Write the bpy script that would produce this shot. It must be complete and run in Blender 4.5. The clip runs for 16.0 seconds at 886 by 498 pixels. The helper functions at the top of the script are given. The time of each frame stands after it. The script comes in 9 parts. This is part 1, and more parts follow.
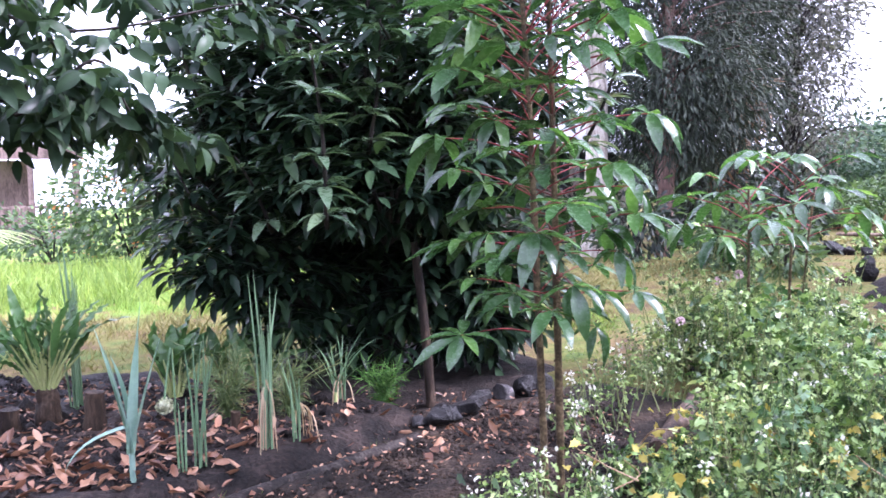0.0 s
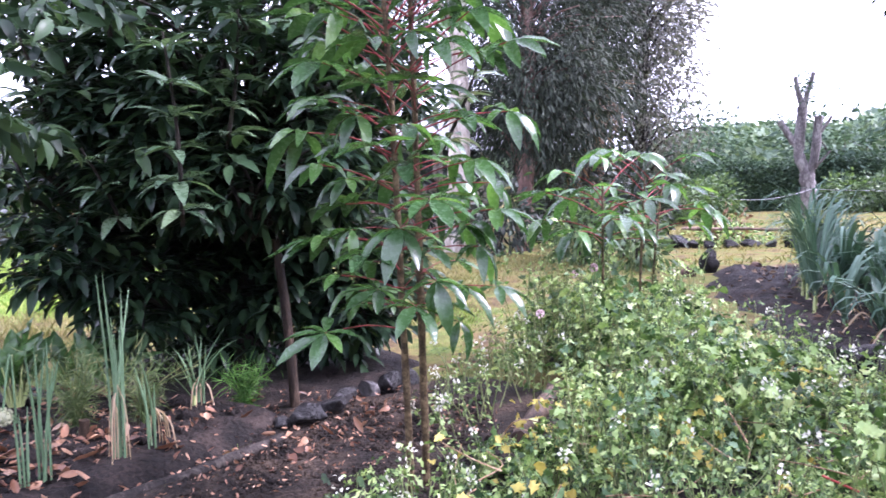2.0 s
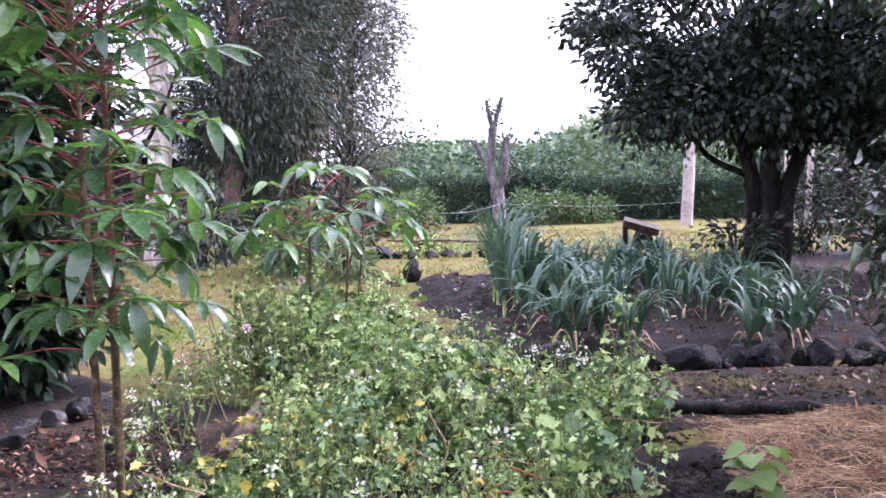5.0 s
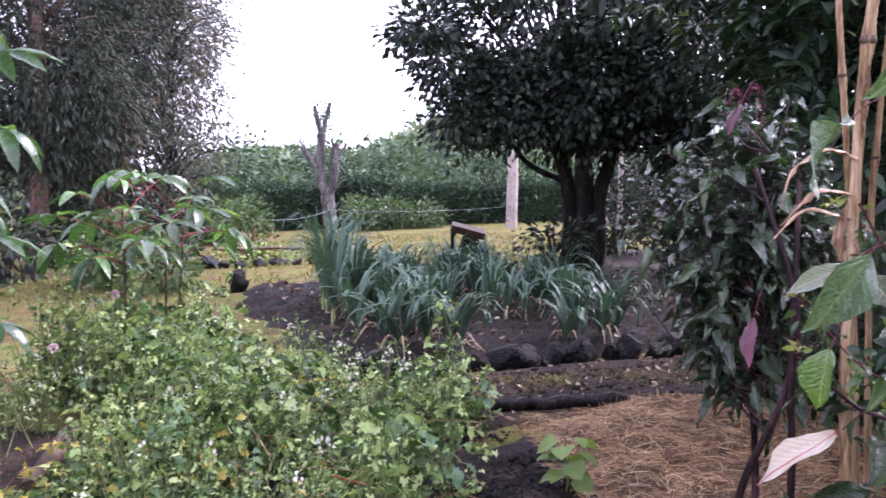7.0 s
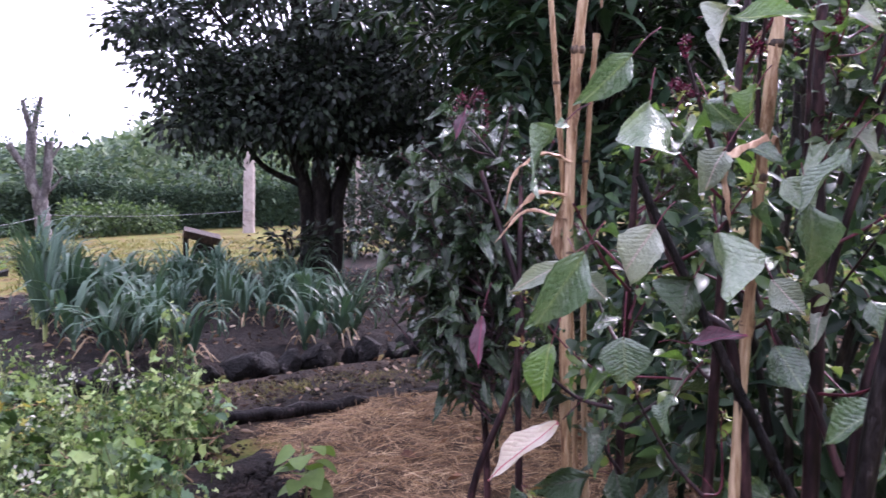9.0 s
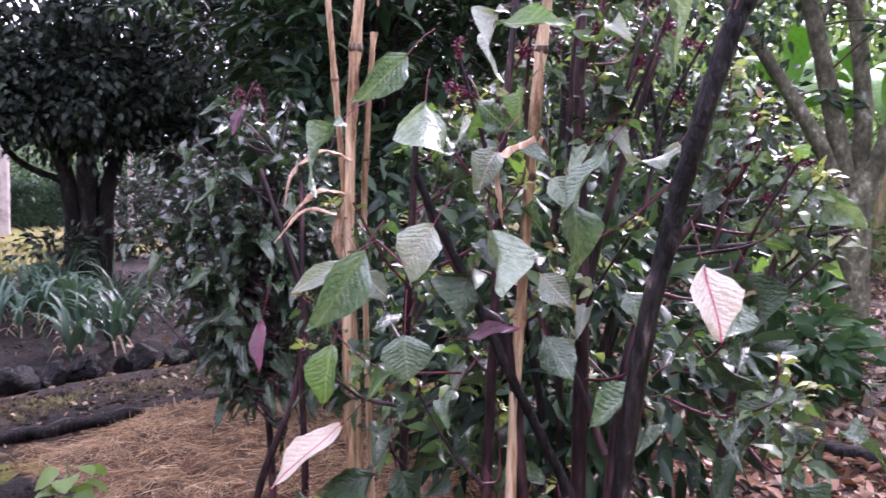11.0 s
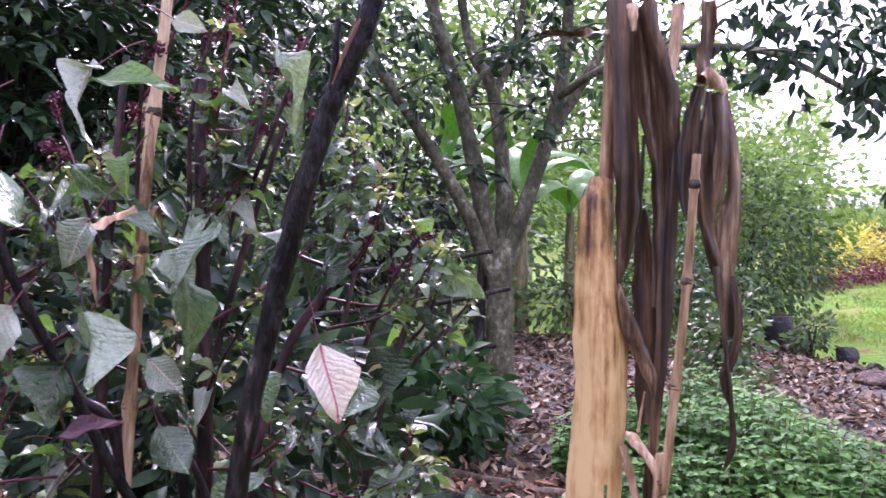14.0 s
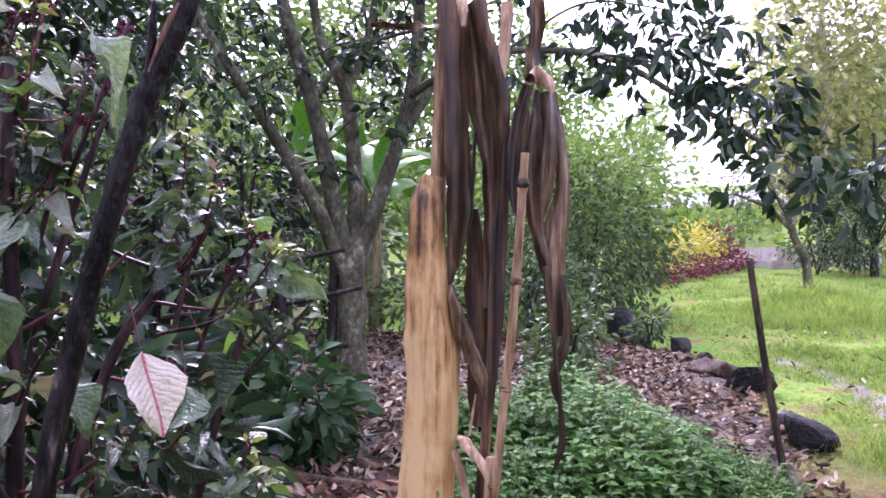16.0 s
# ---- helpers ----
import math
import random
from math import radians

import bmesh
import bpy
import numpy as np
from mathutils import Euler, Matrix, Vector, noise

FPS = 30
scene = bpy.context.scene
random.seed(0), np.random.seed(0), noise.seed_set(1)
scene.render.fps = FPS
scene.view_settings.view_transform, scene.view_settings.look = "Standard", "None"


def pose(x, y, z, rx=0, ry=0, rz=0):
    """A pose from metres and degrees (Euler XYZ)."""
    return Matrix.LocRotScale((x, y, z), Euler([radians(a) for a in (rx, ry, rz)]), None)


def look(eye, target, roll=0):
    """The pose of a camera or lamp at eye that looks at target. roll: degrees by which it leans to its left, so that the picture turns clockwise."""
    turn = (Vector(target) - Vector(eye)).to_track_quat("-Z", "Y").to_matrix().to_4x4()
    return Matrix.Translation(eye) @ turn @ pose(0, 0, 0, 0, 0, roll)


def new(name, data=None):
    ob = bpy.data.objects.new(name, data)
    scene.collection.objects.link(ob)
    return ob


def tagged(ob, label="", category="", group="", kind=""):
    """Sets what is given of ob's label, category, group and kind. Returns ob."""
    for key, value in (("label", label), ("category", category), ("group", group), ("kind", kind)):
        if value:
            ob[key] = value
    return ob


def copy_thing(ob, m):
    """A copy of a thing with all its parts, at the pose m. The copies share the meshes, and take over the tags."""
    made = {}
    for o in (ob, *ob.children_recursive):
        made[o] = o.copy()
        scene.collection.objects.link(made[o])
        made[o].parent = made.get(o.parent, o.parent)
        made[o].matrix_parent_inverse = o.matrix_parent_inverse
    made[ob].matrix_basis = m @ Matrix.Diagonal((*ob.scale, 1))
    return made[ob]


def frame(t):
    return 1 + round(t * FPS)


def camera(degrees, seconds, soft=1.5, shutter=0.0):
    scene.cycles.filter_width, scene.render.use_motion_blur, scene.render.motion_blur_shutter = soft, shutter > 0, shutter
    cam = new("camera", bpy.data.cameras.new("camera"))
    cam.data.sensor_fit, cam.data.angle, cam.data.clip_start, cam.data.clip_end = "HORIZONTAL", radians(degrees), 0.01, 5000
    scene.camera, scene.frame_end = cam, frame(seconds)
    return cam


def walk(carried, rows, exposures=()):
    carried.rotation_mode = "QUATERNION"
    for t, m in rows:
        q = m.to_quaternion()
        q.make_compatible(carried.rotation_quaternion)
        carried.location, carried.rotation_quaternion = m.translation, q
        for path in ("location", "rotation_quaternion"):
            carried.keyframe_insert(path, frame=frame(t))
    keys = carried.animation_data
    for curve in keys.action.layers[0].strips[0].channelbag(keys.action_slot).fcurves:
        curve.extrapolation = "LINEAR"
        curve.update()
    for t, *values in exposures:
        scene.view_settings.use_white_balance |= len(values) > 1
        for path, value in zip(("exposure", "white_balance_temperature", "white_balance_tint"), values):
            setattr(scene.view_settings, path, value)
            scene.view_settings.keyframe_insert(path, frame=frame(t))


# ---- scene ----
cam = camera(56.4, 16.0, soft=1.5, shutter=0.4)
PATH = [
    (0, (0.237, 0.065, 1.399), (0.183, 2.056, 1.212), -0.7),
    (0.5, (0.238, 0.068, 1.398), (0.266, 2.059, 1.213), -0.8),
    (1, (0.242, 0.078, 1.398), (0.354, 2.066, 1.208), -0.4),
    (1.5, (0.242, 0.078, 1.397), (0.425, 2.059, 1.199), 0.0),
    (2, (0.244, 0.082, 1.397), (0.515, 2.054, 1.198), -0.3),
    (2.5, (0.247, 0.092, 1.396), (0.644, 2.042, 1.206), -0.3),
    (3, (0.248, 0.094, 1.396), (0.767, 2.017, 1.213), -0.2),
    (3.5, (0.247, 0.094, 1.396), (0.857, 1.991, 1.222), -0.1),
    (4, (0.246, 0.088, 1.396), (0.983, 1.94, 1.229), 0.5),
    (6.5, (0.291, 0.046, 1.418), (1.456, 1.664, 1.255), 0.7),
    (7, (0.288, 0.016, 1.422), (1.553, 1.558, 1.274), 0.7),
    (7.5, (0.333, 0.016, 1.422), (1.693, 1.476, 1.29), 0.6),
    (8, (0.34, 0.04, 1.419), (1.814, 1.385, 1.287), 0.5),
    (8.5, (0.351, 0.059, 1.414), (1.94, 1.265, 1.278), 0.5),
    (9, (0.368, 0.057, 1.413), (2.047, 1.136, 1.284), 0.9),
    (11.5, (0.418, 0.055, 1.42), (2.357, 0.534, 1.32), 0.9),
    (12, (0.451, 0.036, 1.429), (2.424, 0.364, 1.38), 1.1),
    (12.5, (0.457, 0.016, 1.438), (2.448, 0.209, 1.439), 1.1),
    (13, (0.469, -0.005, 1.438), (2.467, 0.071, 1.462), 1.0),
    (13.5, (0.489, -0.031, 1.441), (2.488, -0.077, 1.472), 0.9),
    (14, (0.505, -0.046, 1.441), (2.5, -0.183, 1.475), 0.7),
    (14.5, (0.52, -0.065, 1.443), (2.506, -0.297, 1.473), 0.5),
    (15, (0.534, -0.069, 1.442), (2.507, -0.398, 1.462), 0.2),
    (15.5, (0.536, -0.076, 1.444), (2.494, -0.484, 1.464), 0.2),
    (16, (0.541, -0.084, 1.445), (2.482, -0.564, 1.477), 0.2),
]
walk(cam, [(t, look(eye, target, roll)) for t, eye, target, roll in PATH], [(0.0, 2.61, 5500, 37), (2.5, 2.64, 5650, 40), (3.5, 2.5, 5700, 41), (4.3, 2.48, 5730, 41), (7.0, 2.14, 5850, 42), (9.0, 2.03, 5800, 42), (11.5, 2.42, 5900, 46), (12.5, 2.25, 5800, 44), (13.4, 2.21, 5750, 45), (14.3, 1.98, 5720, 46), (16.0, 1.88, 5700, 46)])

# ---- world, sun and exposure ----
world = bpy.data.worlds.new("overcast_sky")
scene.world = world
world.use_nodes = True
wn, wl = world.node_tree.nodes, world.node_tree.links
wn.clear()
sky = wn.new("ShaderNodeTexSky")
sky.sky_type = "NISHITA"
sky.sun_disc = False
sky.sun_elevation = radians(42)
sky.sun_rotation = radians(96)
sky.dust_density, sky.air_density, sky.ozone_density = 6.0, 1.2, 1.0
grey = wn.new("ShaderNodeHueSaturation")
grey.inputs["Saturation"].default_value = 0.22
bg = wn.new("ShaderNodeBackground")
bg.inputs["Strength"].default_value = 0.15
wout = wn.new("ShaderNodeOutputWorld")
wl.new(sky.outputs[0], grey.inputs["Color"])
cloud = wn.new("ShaderNodeMix")
cloud.data_type = "RGBA"
cloud.inputs[0].default_value = 0.72
cloud.inputs[7].default_value = (5.6, 5.9, 6.3, 1)
wl.new(grey.outputs[0], cloud.inputs[6])
wl.new(cloud.outputs[2], bg.inputs["Color"])
wl.new(bg.outputs[0], wout.inputs["Surface"])

sun = new("sun", bpy.data.lights.new("sun", "SUN"))
sun.data.energy, sun.data.angle, sun.data.color = 1.5, radians(16), (1.0, 0.96, 0.9)
sun.matrix_world = look((14, -1.5, 12.6), (0, 0, 0))


# ---- materials ----
def node_mat(name):
    m = bpy.data.materials.new(name)
    m.use_nodes = True
    n, l = m.node_tree.nodes, m.node_tree.links
    n.clear()
    out = n.new("ShaderNodeOutputMaterial")
    return m, n, l, out


def ramp(n, l, src, stops):
    r = n.new("ShaderNodeValToRGB")
    e = r.color_ramp.elements
    while len(e) < len(stops):
        e.new(0.5)
    for k, (p, c) in enumerate(stops):
        e[k].position, e[k].color = p, (*c, 1)
    l.new(src, r.inputs[0])
    return r.outputs[0]


def coords(n, l, scale=(1, 1, 1), world_space=False):
    mp = n.new("ShaderNodeMapping")
    mp.inputs["Scale"].default_value = scale
    if world_space:
        l.new(n.new("ShaderNodeNewGeometry").outputs["Position"], mp.inputs[0])
    else:
        l.new(n.new("ShaderNodeTexCoord").outputs["Object"], mp.inputs[0])
    return mp.outputs[0]


def noise_tex(n, l, vec, scale, detail=5.0, rough=0.6):
    t = n.new("ShaderNodeTexNoise")
    t.inputs["Scale"].default_value, t.inputs["Detail"].default_value, t.inputs["Roughness"].default_value = scale, detail, rough
    l.new(vec, t.inputs["Vector"])
    return t.outputs[0]


def mixc(n, l, fac, a, b, mode="MIX"):
    m = n.new("ShaderNodeMix")
    m.data_type, m.blend_type = "RGBA", mode
    for sock, val in ((m.inputs[0], fac), (m.inputs[6], a), (m.inputs[7], b)):
        if isinstance(val, (int, float)):
            sock.default_value = val
        elif isinstance(val, tuple):
            sock.default_value = (*val, 1)
        else:
            l.new(val, sock)
    return m.outputs[2]


def math_node(n, l, op, a, b=0.0, c=None):
    m = n.new("ShaderNodeMath")
    m.operation = op
    for sock, val in zip(m.inputs, (a, b, c)):
        if val is None:
            continue
        if isinstance(val, (int, float)):
            sock.default_value = val
        else:
            l.new(val, sock)
    return m.outputs[0]


def surface(name, stops, scale=6.0, rough=(0.6, 0.9), bump=0.3, dist=0.01, fine=60.0, stretch=(1, 1, 1), world_space=True, metal=0.0, rand=0.25, spec=0.2):
    """Earth, bark, stone, wood: colours over coarse noise, broken by fine noise, with relief."""
    m, n, l, out = node_mat(name)
    v = coords(n, l, stretch, world_space)
    a = noise_tex(n, l, v, scale, 6)
    b = noise_tex(n, l, v, fine, 4)
    mix = math_node(n, l, "MULTIPLY_ADD", b, 1.15, math_node(n, l, "MULTIPLY_ADD", a, 1.7, -0.87))
    col = ramp(n, l, mix, stops)
    info = n.new("ShaderNodeObjectInfo")
    hsv = n.new("ShaderNodeHueSaturation")
    l.new(math_node(n, l, "MULTIPLY_ADD", info.outputs["Random"], rand, 1 - rand / 2), hsv.inputs["Value"])
    l.new(col, hsv.inputs["Color"])
    p = n.new("ShaderNodeBsdfPrincipled")
    l.new(hsv.outputs[0], p.inputs["Base Color"])
    l.new(math_node(n, l, "MULTIPLY_ADD", a, rough[1] - rough[0], rough[0]), p.inputs["Roughness"])
    p.inputs["Metallic"].default_value = metal
    p.inputs["Specular IOR Level"].default_value = spec
    bp = n.new("ShaderNodeBump")
    bp.inputs["Strength"].default_value, bp.inputs["Distance"].default_value = bump, dist
    l.new(mix, bp.inputs["Height"])
    l.new(bp.outputs[0], p.inputs["Normal"])
    l.new(p.outputs[0], out.inputs[0])
    return m


def fibrous(name, stops, span, browning, contrast, mottle):
    """Dry leaf sheath: fibres and streaks along its hanging length, mould blotches, browner towards the upper end of span."""
    m, n, l, out = node_mat(name)
    v = coords(n, l, (1, 1, 0.035), True)
    w = coords(n, l, (1, 1, 0.45), True)
    fibre, streak, blotch, warp = noise_tex(n, l, v, 420, 3), noise_tex(n, l, v, 120, 4), noise_tex(n, l, w, 34, 5), noise_tex(n, l, w, 11, 3)
    sep = n.new("ShaderNodeSeparateXYZ")
    l.new(coords(n, l, (1, 1, 1), True), sep.inputs[0])
    up = n.new("ShaderNodeMapRange")
    up.inputs["From Min"].default_value, up.inputs["From Max"].default_value = span
    l.new(sep.outputs[2], up.inputs["Value"])
    info = n.new("ShaderNodeObjectInfo")
    f = math_node(n, l, "MULTIPLY_ADD", fibre, 0.4, math_node(n, l, "MULTIPLY_ADD", streak, 0.9, math_node(n, l, "MULTIPLY_ADD", blotch, mottle, math_node(n, l, "MULTIPLY_ADD", warp, 0.6, -0.38 - mottle / 2))))
    f = math_node(n, l, "MULTIPLY_ADD", up.outputs[0], -browning, f)
    f = math_node(n, l, "MULTIPLY_ADD", info.outputs["Random"], 0.16, math_node(n, l, "ADD", f, -0.08 + browning * 0.45))
    f = math_node(n, l, "MULTIPLY_ADD", f, contrast, 0.55 * (1 - contrast))
    p = n.new("ShaderNodeBsdfPrincipled")
    l.new(ramp(n, l, f, stops), p.inputs["Base Color"])
    l.new(math_node(n, l, "MULTIPLY_ADD", streak, 0.4, 0.25), p.inputs["Roughness"])
    p.inputs["Specular IOR Level"].default_value = 0.35
    bp = n.new("ShaderNodeBump")
    bp.inputs["Strength"].default_value, bp.inputs["Distance"].default_value = 0.55, 0.002
    l.new(math_node(n, l, "MULTIPLY_ADD", fibre, 0.5, streak), bp.inputs["Height"])
    l.new(bp.outputs[0], p.inputs["Normal"])
    l.new(p.outputs[0], out.inputs[0])
    return m


def foliage(name, stops, rough=0.38, through_light=0.3, tint=(1.0, 1.1, 0.6), per_object=False, patch=2.0, spec=0.3, wet=0.0, relief=0.2):
    """Leaves: one colour a leaf, larger patches of lighter and darker growth, some light through the blade."""
    m, n, l, out = node_mat(name)
    if per_object:
        rnd = n.new("ShaderNodeObjectInfo").outputs["Random"]
    else:
        rnd = n.new("ShaderNodeNewGeometry").outputs["Random Per Island"]
    v = coords(n, l, (1, 1, 1), True)
    big = noise_tex(n, l, v, patch, 3)
    f = math_node(n, l, "MULTIPLY_ADD", rnd, 0.65, math_node(n, l, "MULTIPLY_ADD", big, 0.7, -0.18))
    col = ramp(n, l, f, stops)
    fine = noise_tex(n, l, v, 45, 3)
    hsv = n.new("ShaderNodeHueSaturation")
    l.new(col, hsv.inputs["Color"])
    hsv.inputs["Saturation"].default_value = 0.92
    l.new(math_node(n, l, "MULTIPLY_ADD", fine, 0.5, 0.75), hsv.inputs["Value"])
    p = n.new("ShaderNodeBsdfPrincipled")
    l.new(hsv.outputs[0], p.inputs["Base Color"])
    l.new(math_node(n, l, "MULTIPLY_ADD", fine, 0.25, rough - 0.1), p.inputs["Roughness"])
    p.inputs["Specular IOR Level"].default_value = spec
    p.inputs["Coat Weight"].default_value, p.inputs["Coat Roughness"].default_value = wet, 0.16
    tr = n.new("ShaderNodeBsdfTranslucent")
    l.new(mixc(n, l, 1.0, hsv.outputs[0], tint, "MULTIPLY"), tr.inputs["Color"])
    bp = n.new("ShaderNodeBump")
    bp.inputs["Strength"].default_value, bp.inputs["Distance"].default_value = relief, 0.004
    l.new(fine, bp.inputs["Height"])
    l.new(bp.outputs[0], p.inputs["Normal"])
    mx = n.new("ShaderNodeMixShader")
    mx.inputs[0].default_value = through_light
    l.new(p.outputs[0], mx.inputs[1])
    l.new(tr.outputs[0], mx.inputs[2])
    l.new(mx.outputs[0], out.inputs[0])
    return m


def veined(name, stops, vein, rough=0.3, through_light=0.25, vein_width=0.016, side=0.12, tint=(1.0, 1.1, 0.6), spec=0.8, wet=0.4):
    """A single broad leaf in its own space: x across, y along. A coloured midrib and slanting side veins with quilted relief between."""
    m, n, l, out = node_mat(name)
    tc = n.new("ShaderNodeTexCoord")
    sep = n.new("ShaderNodeSeparateXYZ")
    l.new(tc.outputs["Object"], sep.inputs[0])
    ax = math_node(n, l, "ABSOLUTE", sep.outputs[0])
    mid = math_node(n, l, "LESS_THAN", ax, vein_width)
    ph = math_node(n, l, "MULTIPLY_ADD", sep.outputs[1], 12.0, math_node(n, l, "MULTIPLY", ax, -11.0))
    warp = noise_tex(n, l, tc.outputs["Object"], 7.0, 3)
    ph = math_node(n, l, "MULTIPLY_ADD", warp, 1.6, ph)
    saw = math_node(n, l, "ABSOLUTE", math_node(n, l, "SUBTRACT", math_node(n, l, "FRACT", ph), 0.5))
    sidev = math_node(n, l, "LESS_THAN", saw, 0.05)
    info = n.new("ShaderNodeObjectInfo")
    wob = noise_tex(n, l, tc.outputs["Object"], 5.0, 4)
    f = math_node(n, l, "MULTIPLY_ADD", wob, 0.6, math_node(n, l, "MULTIPLY_ADD", info.outputs["Random"], 0.6, -0.1))
    col = ramp(n, l, f, stops)
    col = mixc(n, l, math_node(n, l, "MULTIPLY", sidev, side), col, vein)
    col = mixc(n, l, math_node(n, l, "MULTIPLY", mid, 0.9), col, vein)
    p = n.new("ShaderNodeBsdfPrincipled")
    l.new(col, p.inputs["Base Color"])
    l.new(math_node(n, l, "MULTIPLY_ADD", wob, 0.3, rough - 0.15), p.inputs["Roughness"])
    p.inputs["Specular IOR Level"].default_value = spec
    p.inputs["Coat Weight"].default_value, p.inputs["Coat Roughness"].default_value = wet, 0.14
    bp = n.new("ShaderNodeBump")
    bp.inputs["Strength"].default_value, bp.inputs["Distance"].default_value = 0.7, 0.014
    hgt = math_node(n, l, "SMOOTH_MIN", saw, 0.3, 0.2)
    blister = noise_tex(n, l, tc.outputs["Object"], 11.0, 3)
    l.new(math_node(n, l, "MULTIPLY_ADD", blister, 0.9, math_node(n, l, "MULTIPLY", hgt, 0.5)), bp.inputs["Height"])
    l.new(bp.outputs[0], p.inputs["Normal"])
    tr = n.new("ShaderNodeBsdfTranslucent")
    l.new(mixc(n, l, 1.0, col, tint, "MULTIPLY"), tr.inputs["Color"])
    mx = n.new("ShaderNodeMixShader")
    mx.inputs[0].default_value = through_light
    l.new(p.outputs[0], mx.inputs[1])
    l.new(tr.outputs[0], mx.inputs[2])
    l.new(mx.outputs[0], out.inputs[0])
    return m


def lawn_material():
    """Short worn turf: green on the open slope to the east and in the west, dry and yellow between, with bare earth showing."""
    m, n, l, out = node_mat("lawn_turf")
    v = coords(n, l, (1, 1, 1), True)
    sep = n.new("ShaderNodeSeparateXYZ")
    l.new(v, sep.inputs[0])
    big = noise_tex(n, l, v, 0.45, 4)
    mid = noise_tex(n, l, v, 2.2, 6)
    fine = noise_tex(n, l, v, 38, 5, 0.7)
    dry = ramp(n, l, mid, [(0.33, (0.07, 0.046, 0.028)), (0.43, (0.145, 0.108, 0.046)), (0.52, (0.14, 0.137, 0.042)), (0.62, (0.085, 0.12, 0.03))])
    green = ramp(n, l, mid, [(0.36, (0.19, 0.14, 0.075)), (0.42, (0.22, 0.23, 0.06)), (0.5, (0.16, 0.27, 0.045)), (0.62, (0.11, 0.22, 0.032))])
    u = math_node(n, l, "MULTIPLY_ADD", sep.outputs[0], 0.85, math_node(n, l, "MULTIPLY", sep.outputs[1], -0.53))
    east = math_node(n, l, "MULTIPLY_ADD", big, 5.0, math_node(n, l, "SUBTRACT", u, 9.5))
    west = math_node(n, l, "MULTIPLY_ADD", big, 3.0, math_node(n, l, "SUBTRACT", -2.0, sep.outputs[0]))
    west = math_node(n, l, "MINIMUM", west, math_node(n, l, "MULTIPLY_ADD", sep.outputs[1], 1.5, -12.3))
    east = math_node(n, l, "MINIMUM", east, math_node(n, l, "SUBTRACT", 3.5, sep.outputs[1]))
    g = n.new("ShaderNodeClamp")
    l.new(math_node(n, l, "MAXIMUM", east, west), g.inputs[0])
    col = mixc(n, l, g.outputs[0], dry, green)
    hsv = n.new("ShaderNodeHueSaturation")
    l.new(col, hsv.inputs["Color"])
    tuft = noise_tex(n, l, v, 11, 4, 0.65)
    l.new(math_node(n, l, "MULTIPLY_ADD", fine, 1.5, math_node(n, l, "MULTIPLY_ADD", tuft, 1.5, -0.6)), hsv.inputs["Value"])
    p = n.new("ShaderNodeBsdfPrincipled")
    l.new(hsv.outputs[0], p.inputs["Base Color"])
    p.inputs["Roughness"].default_value = 0.95
    p.inputs["Specular IOR Level"].default_value = 0.1
    bp = n.new("ShaderNodeBump")
    bp.inputs["Strength"].default_value, bp.inputs["Distance"].default_value = 0.8, 0.02
    l.new(math_node(n, l, "MULTIPLY_ADD", fine, 0.7, mid), bp.inputs["Height"])
    l.new(bp.outputs[0], p.inputs["Normal"])
    l.new(p.outputs[0], out.inputs[0])
    return m


LAWN = lawn_material()
# Both soils are damp and dark, with some tree shade put into the colour.
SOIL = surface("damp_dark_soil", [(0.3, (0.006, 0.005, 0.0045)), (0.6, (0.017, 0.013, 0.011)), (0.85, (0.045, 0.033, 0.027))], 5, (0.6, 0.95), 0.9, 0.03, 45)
PATHSOIL = surface("trodden_brown_soil", [(0.3, (0.009, 0.007, 0.0055)), (0.6, (0.028, 0.02, 0.0145)), (0.85, (0.075, 0.053, 0.037))], 4, (0.6, 0.95), 1.0, 0.025, 50)
MULCH = surface("leaf_mould", [(0.3, (0.012, 0.009, 0.007)), (0.55, (0.034, 0.023, 0.017)), (0.8, (0.11, 0.074, 0.054))], 5, (0.4, 0.8), 0.9, 0.03, 40)
STRAWBASE = surface("matted_straw", [(0.3, (0.03, 0.018, 0.012)), (0.55, (0.1, 0.062, 0.035)), (0.8, (0.2, 0.13, 0.075))], 8, (0.6, 0.9), 0.9, 0.02, 90)
ROCK = surface("dark_basalt", [(0.3, (0.003, 0.003, 0.0033)), (0.6, (0.008, 0.0075, 0.0075)), (0.82, (0.024, 0.022, 0.021)), (0.94, (0.08, 0.074, 0.07))], 7, (0.35, 0.75), 0.9, 0.025, 35, rand=0.6, spec=0.15)
PALEROCK = surface("pale_grey_rock", [(0.3, (0.03, 0.028, 0.028)), (0.6, (0.075, 0.071, 0.07)), (0.85, (0.17, 0.16, 0.155))], 7, (0.35, 0.7), 0.6, 0.02, 35, rand=0.4)
REDROCK = surface("reddish_scoria", [(0.3, (0.025, 0.014, 0.012)), (0.6, (0.07, 0.04, 0.03)), (0.85, (0.15, 0.1, 0.08))], 9, (0.6, 0.9), 0.8, 0.02, 45)
# Darker copy of the bark below: the dense crown's shade is in its colour.
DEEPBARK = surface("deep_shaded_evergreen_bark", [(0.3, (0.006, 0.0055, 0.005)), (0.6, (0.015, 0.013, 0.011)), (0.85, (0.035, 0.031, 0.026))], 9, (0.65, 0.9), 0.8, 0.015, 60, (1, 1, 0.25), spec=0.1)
BARK = surface("dark_bark", [(0.3, (0.009, 0.008, 0.007)), (0.6, (0.026, 0.021, 0.018)), (0.85, (0.065, 0.055, 0.046))], 9, (0.55, 0.9), 0.8, 0.015, 60, (1, 1, 0.25))
